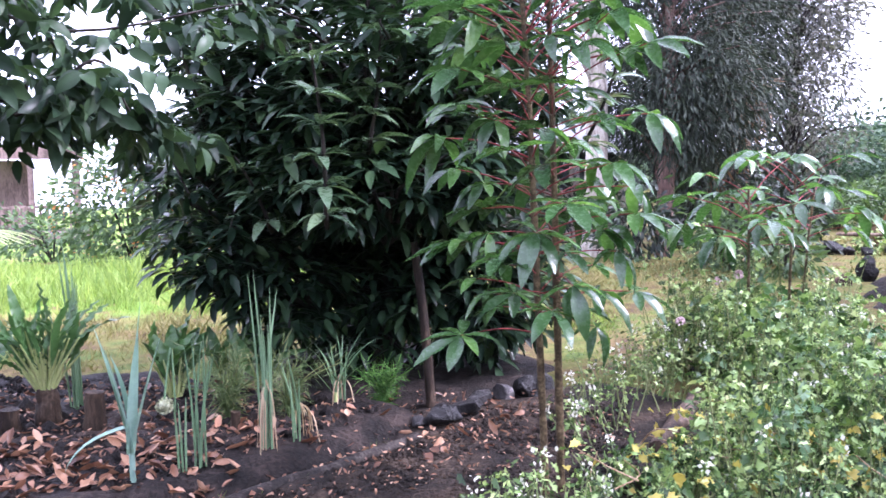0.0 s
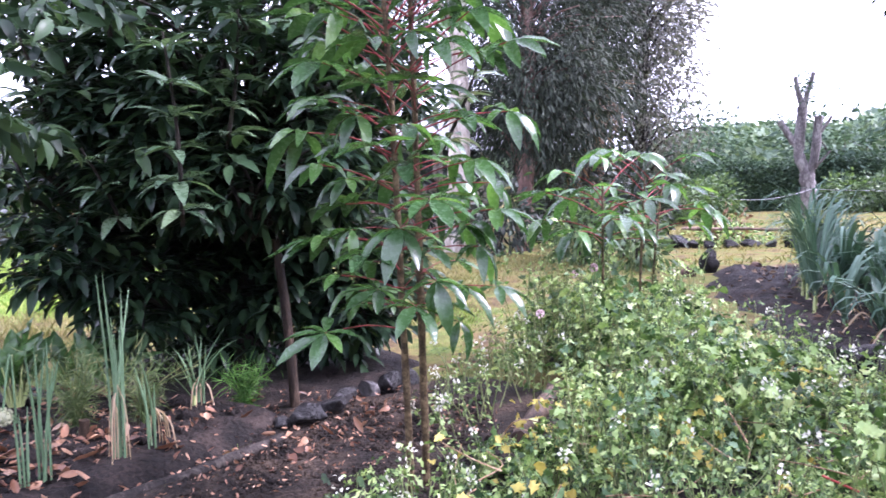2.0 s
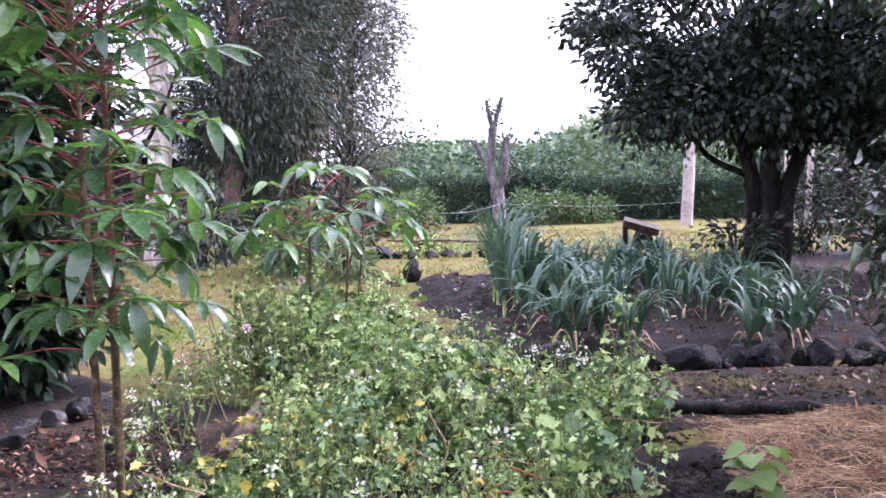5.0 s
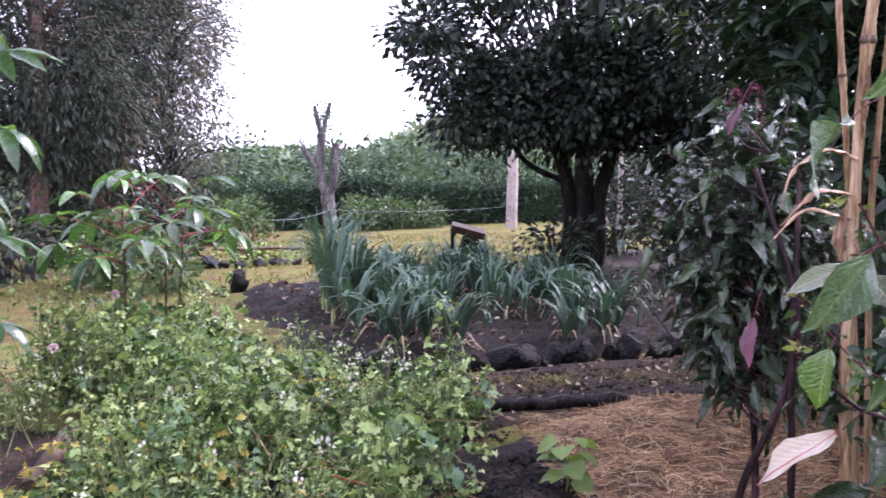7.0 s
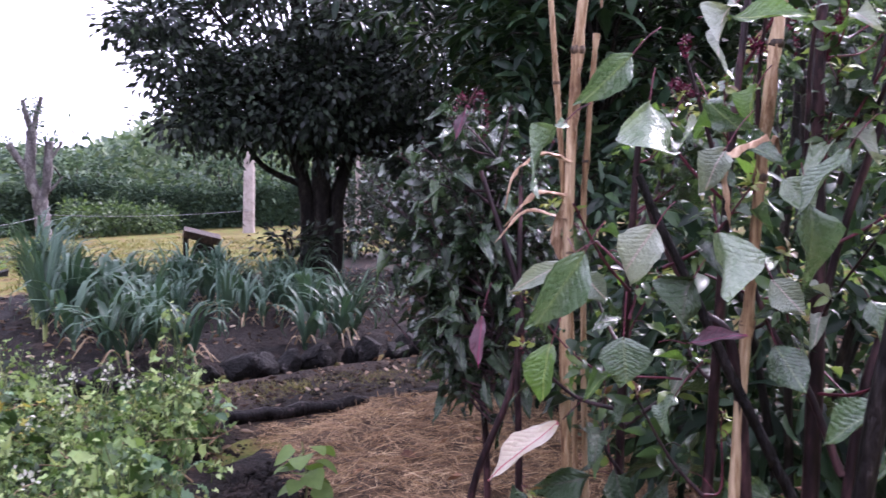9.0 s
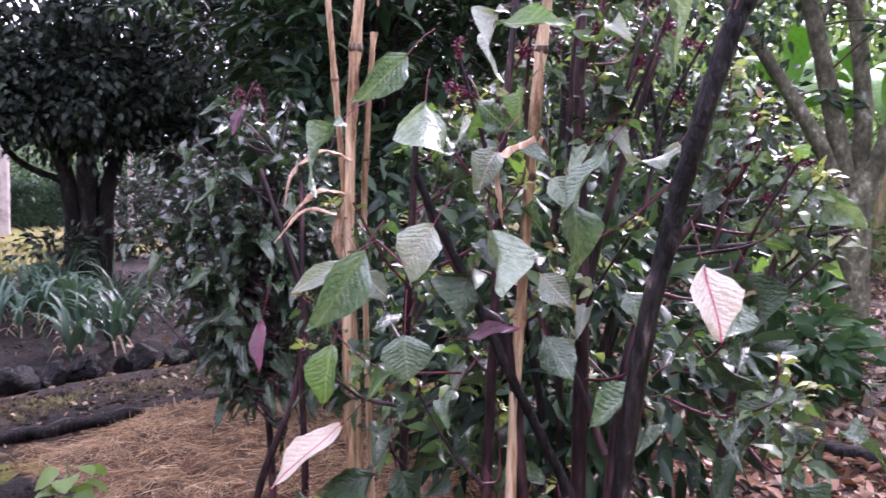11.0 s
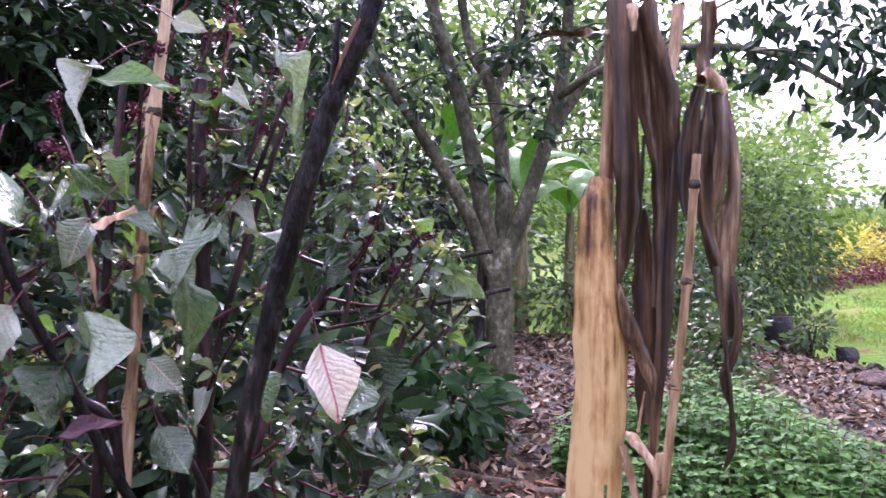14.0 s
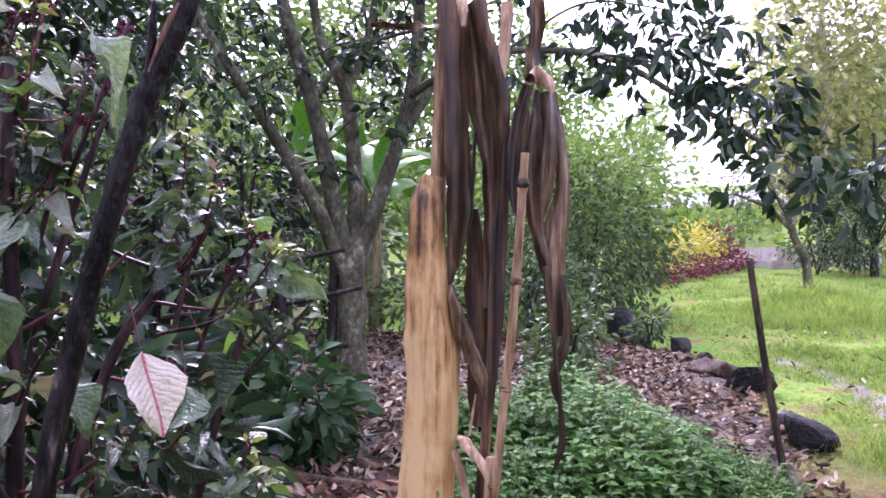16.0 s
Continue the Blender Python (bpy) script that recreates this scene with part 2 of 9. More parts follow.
MOSSBARK = surface("lichen_and_haze_bark", [(0.25, (0.024, 0.024, 0.013)), (0.5, (0.052, 0.052, 0.03)), (0.75, (0.1, 0.1, 0.062)), (0.9, (0.21, 0.21, 0.16))], 5, (0.6, 0.9), 0.8, 0.014, 26, (1, 1, 0.7))
# Pollard bark, paled so that distance haze sits in its grey.
HAZEDBARK = surface("lichen_and_haze_bark", [(0.3, (0.045, 0.04, 0.042)), (0.6, (0.11, 0.1, 0.1)), (0.85, (0.24, 0.23, 0.22))], 6, (0.6, 0.9), 0.7, 0.015, 40, (1, 1, 0.3))
PALEBARK = surface("pale_eucalypt_bark", [(0.3, (0.2, 0.17, 0.14)), (0.6, (0.38, 0.34, 0.29)), (0.85, (0.5, 0.47, 0.42))], 5, (0.6, 0.9), 0.5, 0.01, 30, (1, 1, 0.3))
REDBARK = surface("red_brown_bark", [(0.3, (0.05, 0.03, 0.025)), (0.6, (0.14, 0.085, 0.07)), (0.85, (0.25, 0.18, 0.15))], 6, (0.6, 0.9), 0.7, 0.02, 30, (1, 1, 0.25))
WOOD = surface("weathered_wood", [(0.3, (0.035, 0.025, 0.02)), (0.6, (0.1, 0.07, 0.05)), (0.85, (0.2, 0.145, 0.11))], 10, (0.5, 0.85), 0.5, 0.008, 70, (1, 1, 0.12))
WETWOOD = surface("wet_black_wood", [(0.3, (0.0025, 0.002, 0.002)), (0.6, (0.007, 0.0055, 0.0055)), (0.84, (0.02, 0.016, 0.015)), (0.95, (0.09, 0.07, 0.062))], 16, (0.3, 0.55), 1.0, 0.012, 60, (1, 1, 0.25), spec=0.14)
HEARTWOOD = surface("split_tan_heartwood", [(0.3, (0.07, 0.035, 0.022)), (0.8, (0.2, 0.11, 0.075))], 30, (0.6, 0.9), 0.5, 0.004, 120, (1, 1, 0.15))
PINKBOARD = surface("faded_pinkish_board", [(0.3, (0.07, 0.05, 0.045)), (0.7, (0.19, 0.135, 0.125))], 4, (0.6, 0.9), 0.3, 0.01, 40, (1, 1, 0.2))
CANE = surface("dry_tan_cane", [(0.28, (0.09, 0.045, 0.022)), (0.52, (0.27, 0.17, 0.09)), (0.85, (0.52, 0.39, 0.25))], 14, (0.4, 0.7), 0.5, 0.004, 110, (1, 1, 0.12))
SHEATH = fibrous("dry_golden_sheath", [(0.05, (0.03, 0.014, 0.007)), (0.26, (0.11, 0.055, 0.022)), (0.46, (0.25, 0.138, 0.05)), (0.66, (0.4, 0.24, 0.09)), (0.95, (0.54, 0.37, 0.17))], (1.2, 1.5), 0.34, 1.5, 1.4)
HUSK = fibrous("dry_brown_husk", [(0.22, (0.006, 0.0035, 0.002)), (0.46, (0.024, 0.013, 0.0065)), (0.62, (0.06, 0.034, 0.017)), (0.8, (0.13, 0.08, 0.044)), (0.97, (0.32, 0.22, 0.135))], (1.2, 1.9), 0.0, 1.3, 0.5)
PALEHUSK = surface("pale_husk", [(0.25, (0.16, 0.09, 0.05)), (0.55, (0.32, 0.2, 0.12)), (0.8, (0.52, 0.38, 0.26))], 20, (0.4, 0.7), 0.4, 0.003, 100, (2, 2, 0.3))
CONCRETE = surface("pale_concrete", [(0.3, (0.28, 0.25, 0.23)), (0.7, (0.48, 0.44, 0.41))], 3, (0.7, 0.95), 0.3, 0.01, 30)
WHITEPAINT = surface("weathered_white_paint", [(0.3, (0.24, 0.2, 0.18)), (0.7, (0.42, 0.37, 0.34))], 3, (0.6, 0.9), 0.2, 0.01, 25)
ROOFING = surface("grey_roof_sheet", [(0.3, (0.2, 0.2, 0.21)), (0.7, (0.33, 0.33, 0.34))], 3, (0.4, 0.7), 0.3, 0.01, 20)
BLACKBAG = surface("black_plastic", [(0.3, (0.008, 0.008, 0.009)), (0.8, (0.03, 0.03, 0.033))], 12, (0.2, 0.5), 0.6, 0.02, 30)
ROPE = surface("pale_cord", [(0.3, (0.22, 0.22, 0.24)), (0.7, (0.36, 0.36, 0.38))], 20, (0.7, 0.9), 0.2, 0.002, 80)
GLASS = surface("dark_window", [(0.3, (0.02, 0.022, 0.025)), (0.7, (0.05, 0.055, 0.06))], 2, (0.08, 0.15), 0.0, 0.001, 9)

AVOCADO = foliage("avocado_leaf", [(0.1, (0.006, 0.014, 0.009)), (0.4, (0.015, 0.035, 0.019)), (0.72, (0.032, 0.068, 0.03)), (0.97, (0.08, 0.14, 0.047))], 0.32, 0.17, spec=0.14, wet=0.09, relief=0.4)
YOUNGAVO = foliage("young_avocado_leaf", [(0.1, (0.04, 0.08, 0.045)), (0.5, (0.08, 0.14, 0.075)), (0.9, (0.15, 0.23, 0.12))], 0.26, 0.2, spec=0.7, wet=0.6)
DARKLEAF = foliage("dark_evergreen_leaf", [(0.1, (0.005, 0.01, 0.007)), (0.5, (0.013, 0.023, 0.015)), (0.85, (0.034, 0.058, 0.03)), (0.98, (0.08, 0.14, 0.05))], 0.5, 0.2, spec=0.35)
MANGO = foliage("drooping_tree_leaf", [(0.1, (0.01, 0.022, 0.014)), (0.5, (0.022, 0.047, 0.024)), (0.9, (0.055, 0.105, 0.042))], 0.35, 0.3, spec=0.18)
CASSAVA = foliage("cassava_leaf", [(0.1, (0.02, 0.055, 0.02)), (0.45, (0.045, 0.12, 0.032)), (0.8, (0.09, 0.21, 0.042)), (0.97, (0.2, 0.34, 0.07))], 0.24, 0.42, patch=3, spec=0.65, wet=0.25, relief=0.9)
PETIOLE = surface("red_petiole", [(0.3, (0.11, 0.018, 0.02)), (0.7, (0.27, 0.055, 0.055))], 12, (0.35, 0.6), 0.2, 0.002, 60)
CASSTEM = surface("cassava_stem", [(0.3, (0.035, 0.024, 0.013)), (0.6, (0.085, 0.06, 0.03)), (0.85, (0.17, 0.125, 0.07))], 22, (0.5, 0.8), 0.7, 0.006, 90)
# Hedge green leans blue-grey to hold some distance haze in the colour.
HEDGE = foliage("hedge_leaf", [(0.1, (0.018, 0.038, 0.027)), (0.5, (0.036, 0.07, 0.044)), (0.9, (0.075, 0.125, 0.066))], 0.6, 0.25, patch=0.8, spec=0.15)
# Far leaves are paled: distance haze is put into their base colour.
FARLEAF = foliage("far_wood_leaf_hazed", [(0.1, (0.06, 0.1, 0.07)), (0.5, (0.1, 0.16, 0.095)), (0.9, (0.17, 0.23, 0.12))], 0.6, 0.25, patch=0.3)
CONIFER = foliage("conifer_needles", [(0.1, (0.014, 0.021, 0.014)), (0.45, (0.028, 0.04, 0.027)), (0.8, (0.05, 0.066, 0.042)), (0.97, (0.085, 0.095, 0.06))], 0.7, 0.15, patch=1.0)
GREYLEAF = foliage("grey_feathery_leaf", [(0.1, (0.05, 0.052, 0.05)), (0.5, (0.1, 0.105, 0.095)), (0.9, (0.2, 0.19, 0.165))], 0.6, 0.3)
BROWNBIT = foliage("dry_hanging_bits", [(0.1, (0.1, 0.06, 0.035)), (0.9, (0.24, 0.16, 0.09))], 0.7, 0.2, (1, 0.8, 0.5))
WEEDLEAF = foliage("weed_leaf", [(0.1, (0.01, 0.028, 0.006)), (0.36, (0.055, 0.12, 0.022)), (0.6, (0.24, 0.37, 0.095)), (0.82, (0.45, 0.57, 0.21)), (0.99, (0.62, 0.61, 0.25))], 0.4, 0.3, patch=5.0, spec=0.42)
WEEDBROAD = foliage("broad_weed_leaf", [(0.1, (0.018, 0.055, 0.02)), (0.45, (0.075, 0.18, 0.06)), (0.8, (0.22, 0.36, 0.18)), (0.98, (0.45, 0.57, 0.35))], 0.34, 0.28, patch=3.0, spec=0.5)
WEEDSTEM = foliage("weed_stem", [(0.1, (0.1, 0.16, 0.05)), (0.9, (0.24, 0.26, 0.1))], 0.5, 0.15)
HERBDARK = foliage("mint_leaf", [(0.1, (0.02, 0.075, 0.014)), (0.45, (0.07, 0.185, 0.034)), (0.9, (0.16, 0.34, 0.068))], 0.5, 0.38, spec=0.12)
FINEHERB = foliage("fine_herb", [(0.1, (0.04, 0.075, 0.02)), (0.6, (0.09, 0.14, 0.04)), (0.95, (0.22, 0.2, 0.08))], 0.5, 0.2)
WHITEFLOWER = foliage("white_petal", [(0.1, (0.6, 0.6, 0.5)), (0.9, (0.82, 0.81, 0.7))], 0.6, 0.35, (1, 1, 0.9))
PINKFLOWER = foliage("pink_petal", [(0.1, (0.55, 0.38, 0.42)), (0.9, (0.78, 0.66, 0.66))], 0.6, 0.35, (1, 0.9, 0.9))
YELLOWLEAF = foliage("croton_yellow_leaf", [(0.1, (0.3, 0.29, 0.05)), (0.5, (0.55, 0.5, 0.07)), (0.9, (0.68, 0.63, 0.12))], 0.5, 0.35, (1, 1, 0.5))
CRIMSONLEAF = foliage("croton_crimson_leaf", [(0.1, (0.08, 0.018, 0.03)), (0.9, (0.24, 0.06, 0.08))], 0.45, 0.25, (1, 0.6, 0.6))
BRIGHTLEAF = foliage("bright_shrub_leaf", [(0.1, (0.06, 0.12, 0.028)), (0.5, (0.13, 0.225, 0.052)), (0.9, (0.26, 0.36, 0.085))], 0.5, 0.4, patch=0.7)
YELLOWGREEN = foliage("yellow_green_leaf", [(0.1, (0.1, 0.12, 0.05)), (0.5, (0.25, 0.27, 0.105)), (0.9, (0.45, 0.43, 0.2))], 0.55, 0.5, patch=0.9)
OLIVELEAF = foliage("olive_shrub_leaf", [(0.1, (0.025, 0.055, 0.022)), (0.5, (0.06, 0.11, 0.04)), (0.9, (0.13, 0.2, 0.066))], 0.45, 0.3, patch=0.9)
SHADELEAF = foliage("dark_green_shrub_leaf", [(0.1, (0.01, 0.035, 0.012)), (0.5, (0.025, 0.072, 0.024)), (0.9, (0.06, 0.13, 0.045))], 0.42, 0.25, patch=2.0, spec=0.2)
ORANGEBLOOM = foliage("orange_bloom", [(0.1, (0.4, 0.13, 0.02)), (0.9, (0.6, 0.28, 0.05))], 0.6, 0.3, (1, 0.8, 0.4))
BANANA = foliage("banana_leaf", [(0.1, (0.1, 0.22, 0.06)), (0.5, (0.17, 0.33, 0.09)), (0.9, (0.3, 0.46, 0.17))], 0.3, 0.45, patch=1.0)
LEEK = foliage("leek_leaf", [(0.1, (0.02, 0.052, 0.036)), (0.5, (0.05, 0.108, 0.07)), (0.9, (0.12, 0.19, 0.125))], 0.42, 0.2, spec=0.3)
ONION = foliage("onion_leaf", [(0.1, (0.07, 0.15, 0.075)), (0.5, (0.13, 0.24, 0.12)), (0.9, (0.24, 0.36, 0.2))], 0.42, 0.22)
DRYSTALK = foliage("dry_allium_leaf", [(0.1, (0.3, 0.2, 0.1)), (0.9, (0.6, 0.47, 0.3))], 0.6, 0.3, (1, 0.9, 0.6))
CHARD = foliage("chard_leaf", [(0.1, (0.018, 0.06, 0.018)), (0.5, (0.042, 0.115, 0.03)), (0.9, (0.095, 0.2, 0.05))], 0.28, 0.3, spec=0.5)
RIB = foliage("pale_leaf_rib", [(0.1, (0.3, 0.38, 0.1)), (0.9, (0.5, 0.56, 0.24))], 0.4, 0.25)
GRASS = foliage("grass_blade", [(0.1, (0.1, 0.175, 0.028)), (0.5, (0.2, 0.3, 0.05)), (0.85, (0.34, 0.43, 0.08)), (0.98, (0.48, 0.44, 0.16))], 0.5, 0.38, patch=1.0)
DRYGRASS = foliage("dry_turf_blade", [(0.1, (0.09, 0.095, 0.03)), (0.5, (0.19, 0.17, 0.056)), (0.9, (0.31, 0.26, 0.1))], 0.6, 0.3, patch=1.0)
STRAW = foliage("straw_stalk", [(0.1, (0.1, 0.05, 0.022)), (0.45, (0.34, 0.2, 0.09)), (0.75, (0.58, 0.4, 0.21)), (0.97, (0.74, 0.58, 0.36))], 0.55, 0.2, (1, 0.9, 0.6), patch=3)
LITTER = foliage("fallen_leaf", [(0.14, (0.02, 0.012, 0.008)), (0.4, (0.085, 0.05, 0.03)), (0.62, (0.28, 0.185, 0.115)), (0.88, (0.58, 0.46, 0.33)), (0.99, (0.75, 0.68, 0.57))], 0.5, 0.1, (1, 0.8, 0.6), patch=2, spec=0.2)
RUSTLEAF = foliage("rust_fallen_leaf", [(0.1, (0.06, 0.024, 0.014)), (0.4, (0.2, 0.09, 0.045)), (0.75, (0.4, 0.22, 0.12)), (0.97, (0.56, 0.4, 0.28))], 0.36, 0.15, (1, 0.8, 0.6), patch=3)
AMSTEM = surface("dark_purple_stem", [(0.3, (0.008, 0.004, 0.005)), (0.6, (0.024, 0.012, 0.014)), (0.85, (0.07, 0.034, 0.036))], 14, (0.3, 0.6), 0.5, 0.004, 70, (1, 1, 0.3))
AMRED = surface("crimson_twig", [(0.3, (0.03, 0.007, 0.012)), (0.7, (0.105, 0.02, 0.033))], 18, (0.35, 0.6), 0.3, 0.002, 70)
TASSEL = surface("dark_crimson_tassel", [(0.3, (0.03, 0.004, 0.012)), (0.7, (0.11, 0.014, 0.034))], 18, (0.5, 0.8), 0.3, 0.002, 70)
AMSMALL = foliage("small_amaranth_leaf", [(0.1, (0.012, 0.028, 0.011)), (0.4, (0.034, 0.075, 0.025)), (0.7, (0.085, 0.15, 0.042)), (0.9, (0.19, 0.26, 0.07)), (0.99, (0.34, 0.33, 0.06))], 0.36, 0.28, patch=7, spec=0.35, wet=0.35)
AMDARK = foliage("dusky_amaranth_leaf", [(0.1, (0.012, 0.024, 0.014)), (0.45, (0.032, 0.056, 0.032)), (0.85, (0.1, 0.14, 0.09))], 0.24, 0.15, patch=4, spec=0.8, wet=0.2)
AMTIP = foliage("amaranth_new_growth", [(0.1, (0.12, 0.02, 0.035)), (0.25, (0.16, 0.1, 0.045)), (0.5, (0.2, 0.26, 0.06)), (0.95, (0.36, 0.42, 0.11))], 0.35, 0.3, patch=9, spec=0.5)
AMGREEN = veined("amaranth_leaf_grey_green", [(0.2, (0.035, 0.075, 0.035)), (0.55, (0.1, 0.165, 0.09)), (0.9, (0.23, 0.3, 0.19))], (0.16, 0.22, 0.12), 0.28, 0.22, side=0.1, spec=0.8, wet=0.6)
AMMID = veined("amaranth_leaf_mid_green", [(0.2, (0.012, 0.034, 0.012)), (0.55, (0.04, 0.088, 0.034)), (0.9, (0.12, 0.18, 0.085))], (0.12, 0.16, 0.08), 0.24, 0.2, side=0.12, spec=0.9, wet=0.5)
AMPALE = veined("amaranth_leaf_pale", [(0.2, (0.13, 0.17, 0.125)), (0.8, (0.32, 0.36, 0.28))], (0.42, 0.36, 0.33), 0.4, 0.2, side=0.08, spec=0.4)
# Backlit leaf copy: light from behind is partly painted as brighter green.
AMBRIGHT = veined("amaranth_leaf_bright", [(0.2, (0.06, 0.13, 0.03)), (0.8, (0.12, 0.22, 0.05))], (0.22, 0.3, 0.1), 0.35, 0.4)
# Dark leaf copy; on low shoots its colour paints in the plant's shade.
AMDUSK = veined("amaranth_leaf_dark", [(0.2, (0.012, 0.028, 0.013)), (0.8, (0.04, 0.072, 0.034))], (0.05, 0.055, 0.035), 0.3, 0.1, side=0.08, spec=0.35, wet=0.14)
AMPINK = veined("amaranth_leaf_pink_veined", [(0.2, (0.52, 0.47, 0.38)), (0.8, (0.78, 0.73, 0.6))], (0.46, 0.07, 0.12), 0.45, 0.3, 0.014, 0.26, (1, 0.95, 0.85))
AMMAGENTA = veined("amaranth_leaf_magenta", [(0.2, (0.075, 0.04, 0.055)), (0.8, (0.16, 0.095, 0.12))], (0.28, 0.05, 0.12), 0.4, 0.3, 0.02, 0.4, (1, 0.7, 0.8))
REDBIT = surface("red_stalk", [(0.3, (0.28, 0.05, 0.04)), (0.7, (0.45, 0.13, 0.09))], 12, (0.4, 0.6), 0.2, 0.003, 50)
OCHRELEAF = foliage("yellowed_leaf", [(0.1, (0.3, 0.24, 0.04)), (0.5, (0.5, 0.42, 0.06)), (0.9, (0.62, 0.56, 0.12))], 0.5, 0.35, (1, 0.95, 0.5))
SEEDHEAD = foliage("allium_seed_head", [(0.1, (0.3, 0.33, 0.2)), (0.9, (0.5, 0.52, 0.36))], 0.6, 0.2)

BANANASTEM = surface("banana_stem", [(0.3, (0.05, 0.05, 0.022)), (0.6, (0.13, 0.12, 0.055)), (0.85, (0.24, 0.2, 0.11))], 6, (0.4, 0.7), 0.4, 0.01, 40, (1, 1, 0.2))
BLUELEEK = foliage("blue_green_leek", [(0.1, (0.12, 0.24, 0.19)), (0.5, (0.2, 0.34, 0.27)), (0.9, (0.32, 0.45, 0.35))], 0.42, 0.2)
POSTWOOD = surface("brown_rough_pole", [(0.3, (0.009, 0.006, 0.004)), (0.6, (0.026, 0.017, 0.011)), (0.85, (0.07, 0.048, 0.032))], 10, (0.5, 0.85), 0.9, 0.01, 60, (1, 1, 0.15))
GREYROCK = surface("grey_wet_rock", [(0.3, (0.007, 0.007, 0.0075)), (0.6, (0.022, 0.021, 0.021)), (0.85, (0.07, 0.067, 0.067))], 7, (0.3, 0.65), 0.9, 0.025, 35, rand=0.6, spec=0.3)
MUD = surface("muddy_trodden_earth", [(0.3, (0.05, 0.038, 0.03)), (0.6, (0.11, 0.085, 0.065)), (0.85, (0.2, 0.165, 0.125))], 3, (0.25, 0.7), 0.6, 0.02, 30, spec=0.4)


# ---- geometry helpers ----
rng = np.random.default_rng(7)
UP = np.array((0.0, 0.0, 1.0))


def terrain(x, y):
    """Height of the ground: a gentle rise to the south-east, a dip in the far north-west."""
    u = 0.85 * x - 0.53 * y
    h = 0.047 * (np.sqrt(u * u + 9) + u) / 2 - 0.06
    h = h + 0.05 * np.maximum(0, u - 26)
    w = -x - 6.0
    return h - 0.085 * (np.sqrt(w * w + 2) + w) / 2 + 0.015 * np.sin(x * 1.3 + 0.4 * y) * np.sin(y * 1.1)


class Geo:
    """Collects vertices and faces for one mesh."""

    def __init__(self):
        self.v, self.f, self.n = [], [], 0

    def add(self, v, f):
        v, f = np.asarray(v, float), np.asarray(f, int)
        self.v.append(v)
        self.f.append(f + self.n)
        self.n += len(v)
        return self

    def mesh(self, name, smooth=True):
        me = bpy.data.meshes.new(name)
        v = np.concatenate(self.v)
        me.vertices.add(len(v))
        me.vertices.foreach_set("co", v.astype(np.float32).ravel())
        loops = np.concatenate([f.ravel() for f in self.f])
        sizes = np.concatenate([np.full(len(f), f.shape[1]) for f in self.f])
        me.loops.add(len(loops))
        me.loops.foreach_set("vertex_index", loops.astype(np.int32))
        me.polygons.add(len(sizes))
        me.polygons.foreach_set("loop_start", np.concatenate(([0], np.cumsum(sizes)[:-1])).astype(np.int32))
        me.update(calc_edges=True)
        me.validate()
        me.polygons.foreach_set("use_smooth", np.full(len(me.polygons), smooth))
        return me


def part(name, geo, material, parent=None, label="", smooth=True):
    me = geo if isinstance(geo, bpy.types.Mesh) else geo.mesh(name, smooth)
    if not me.materials:
        me.materials.append(material)
    ob = new(name, me)
    ob.parent = parent
    if label:
        ob["label"] = label
    return ob


def thing(name, label, category, group="", kind="", at=(0, 0, 0)):
    ob = new(name)
    ob.location = at
    ob.empty_display_size = 0.1
    return tagged(ob, label, category, group, kind)


def unit(a):
    a = np.asarray(a, float)
    return a / np.maximum(np.linalg.norm(a, axis=-1, keepdims=True), 1e-9)


def leaf_shape(rows=3, width=0.35, fold=0.25, droop=0.25, peak=0.45, wave=0.0, lobe=0.0):
    """One leaf from (0,0,0) along +y, length 1: a folded blade that droops to its tip."""
    v = [(0, 0, 0)]
    for k in range(1, rows + 1):
        s = k / (rows + 1)
        q = s ** (math.log(0.5) / math.log(peak))
        hw = width / 2 * math.sin(math.pi * q) ** 0.85
        hw *= 1 - lobe * (k % 2 == 0)
        zc = -droop * s * s
        z = zc + fold * hw + wave * math.sin(k * 2.4)
        y = s * (1 - 0.25 * droop * s)
        v += [(-hw, y, z), (0, y, zc), (hw, y, z - wave)]
    v.append((0, 1 - 0.25 * droop, -droop))
    t = len(v) - 1
    f = [(0, 2, 1), (0, 3, 2)]
    for k in range(rows - 1):
        a, b = 1 + 3 * k, 4 + 3 * k
        f += [(a, a + 1, b + 1), (a, b + 1, b), (a + 1, a + 2, b + 2), (a + 1, b + 2, b + 1)]
    e = t - 3
    f += [(e, e + 1, t), (e + 1, e + 2, t)]
    return np.array(v), np.array(f)


def scatter(geo, shape, places, ways, sizes, flat=0.6):
    """Copies of a leaf shape at places, pointing along ways. flat: how far the blades face the sky."""
    v, f = shape
    p, d = np.asarray(places, float), unit(ways)
    n = unit(rng.normal(size=p.shape) * (1 - flat) + UP * flat)
    x = np.cross(d, n)
    x = np.where(np.linalg.norm(x, axis=1, keepdims=True) < 1e-3, np.array((1.0, 0, 0)), x)
    x = unit(x)
    z = np.cross(x, d)
    s = np.broadcast_to(np.asarray(sizes, float), (len(p),))[:, None, None]
    out = p[:, None] + s * (v[None, :, :1] * x[:, None] + v[None, :, 1:2] * d[:, None] + v[None, :, 2:] * z[:, None])
    idx = f[None] + (np.arange(len(p)) * len(v))[:, None, None]
    geo.add(out.reshape(-1, 3), idx.reshape(-1, 3))


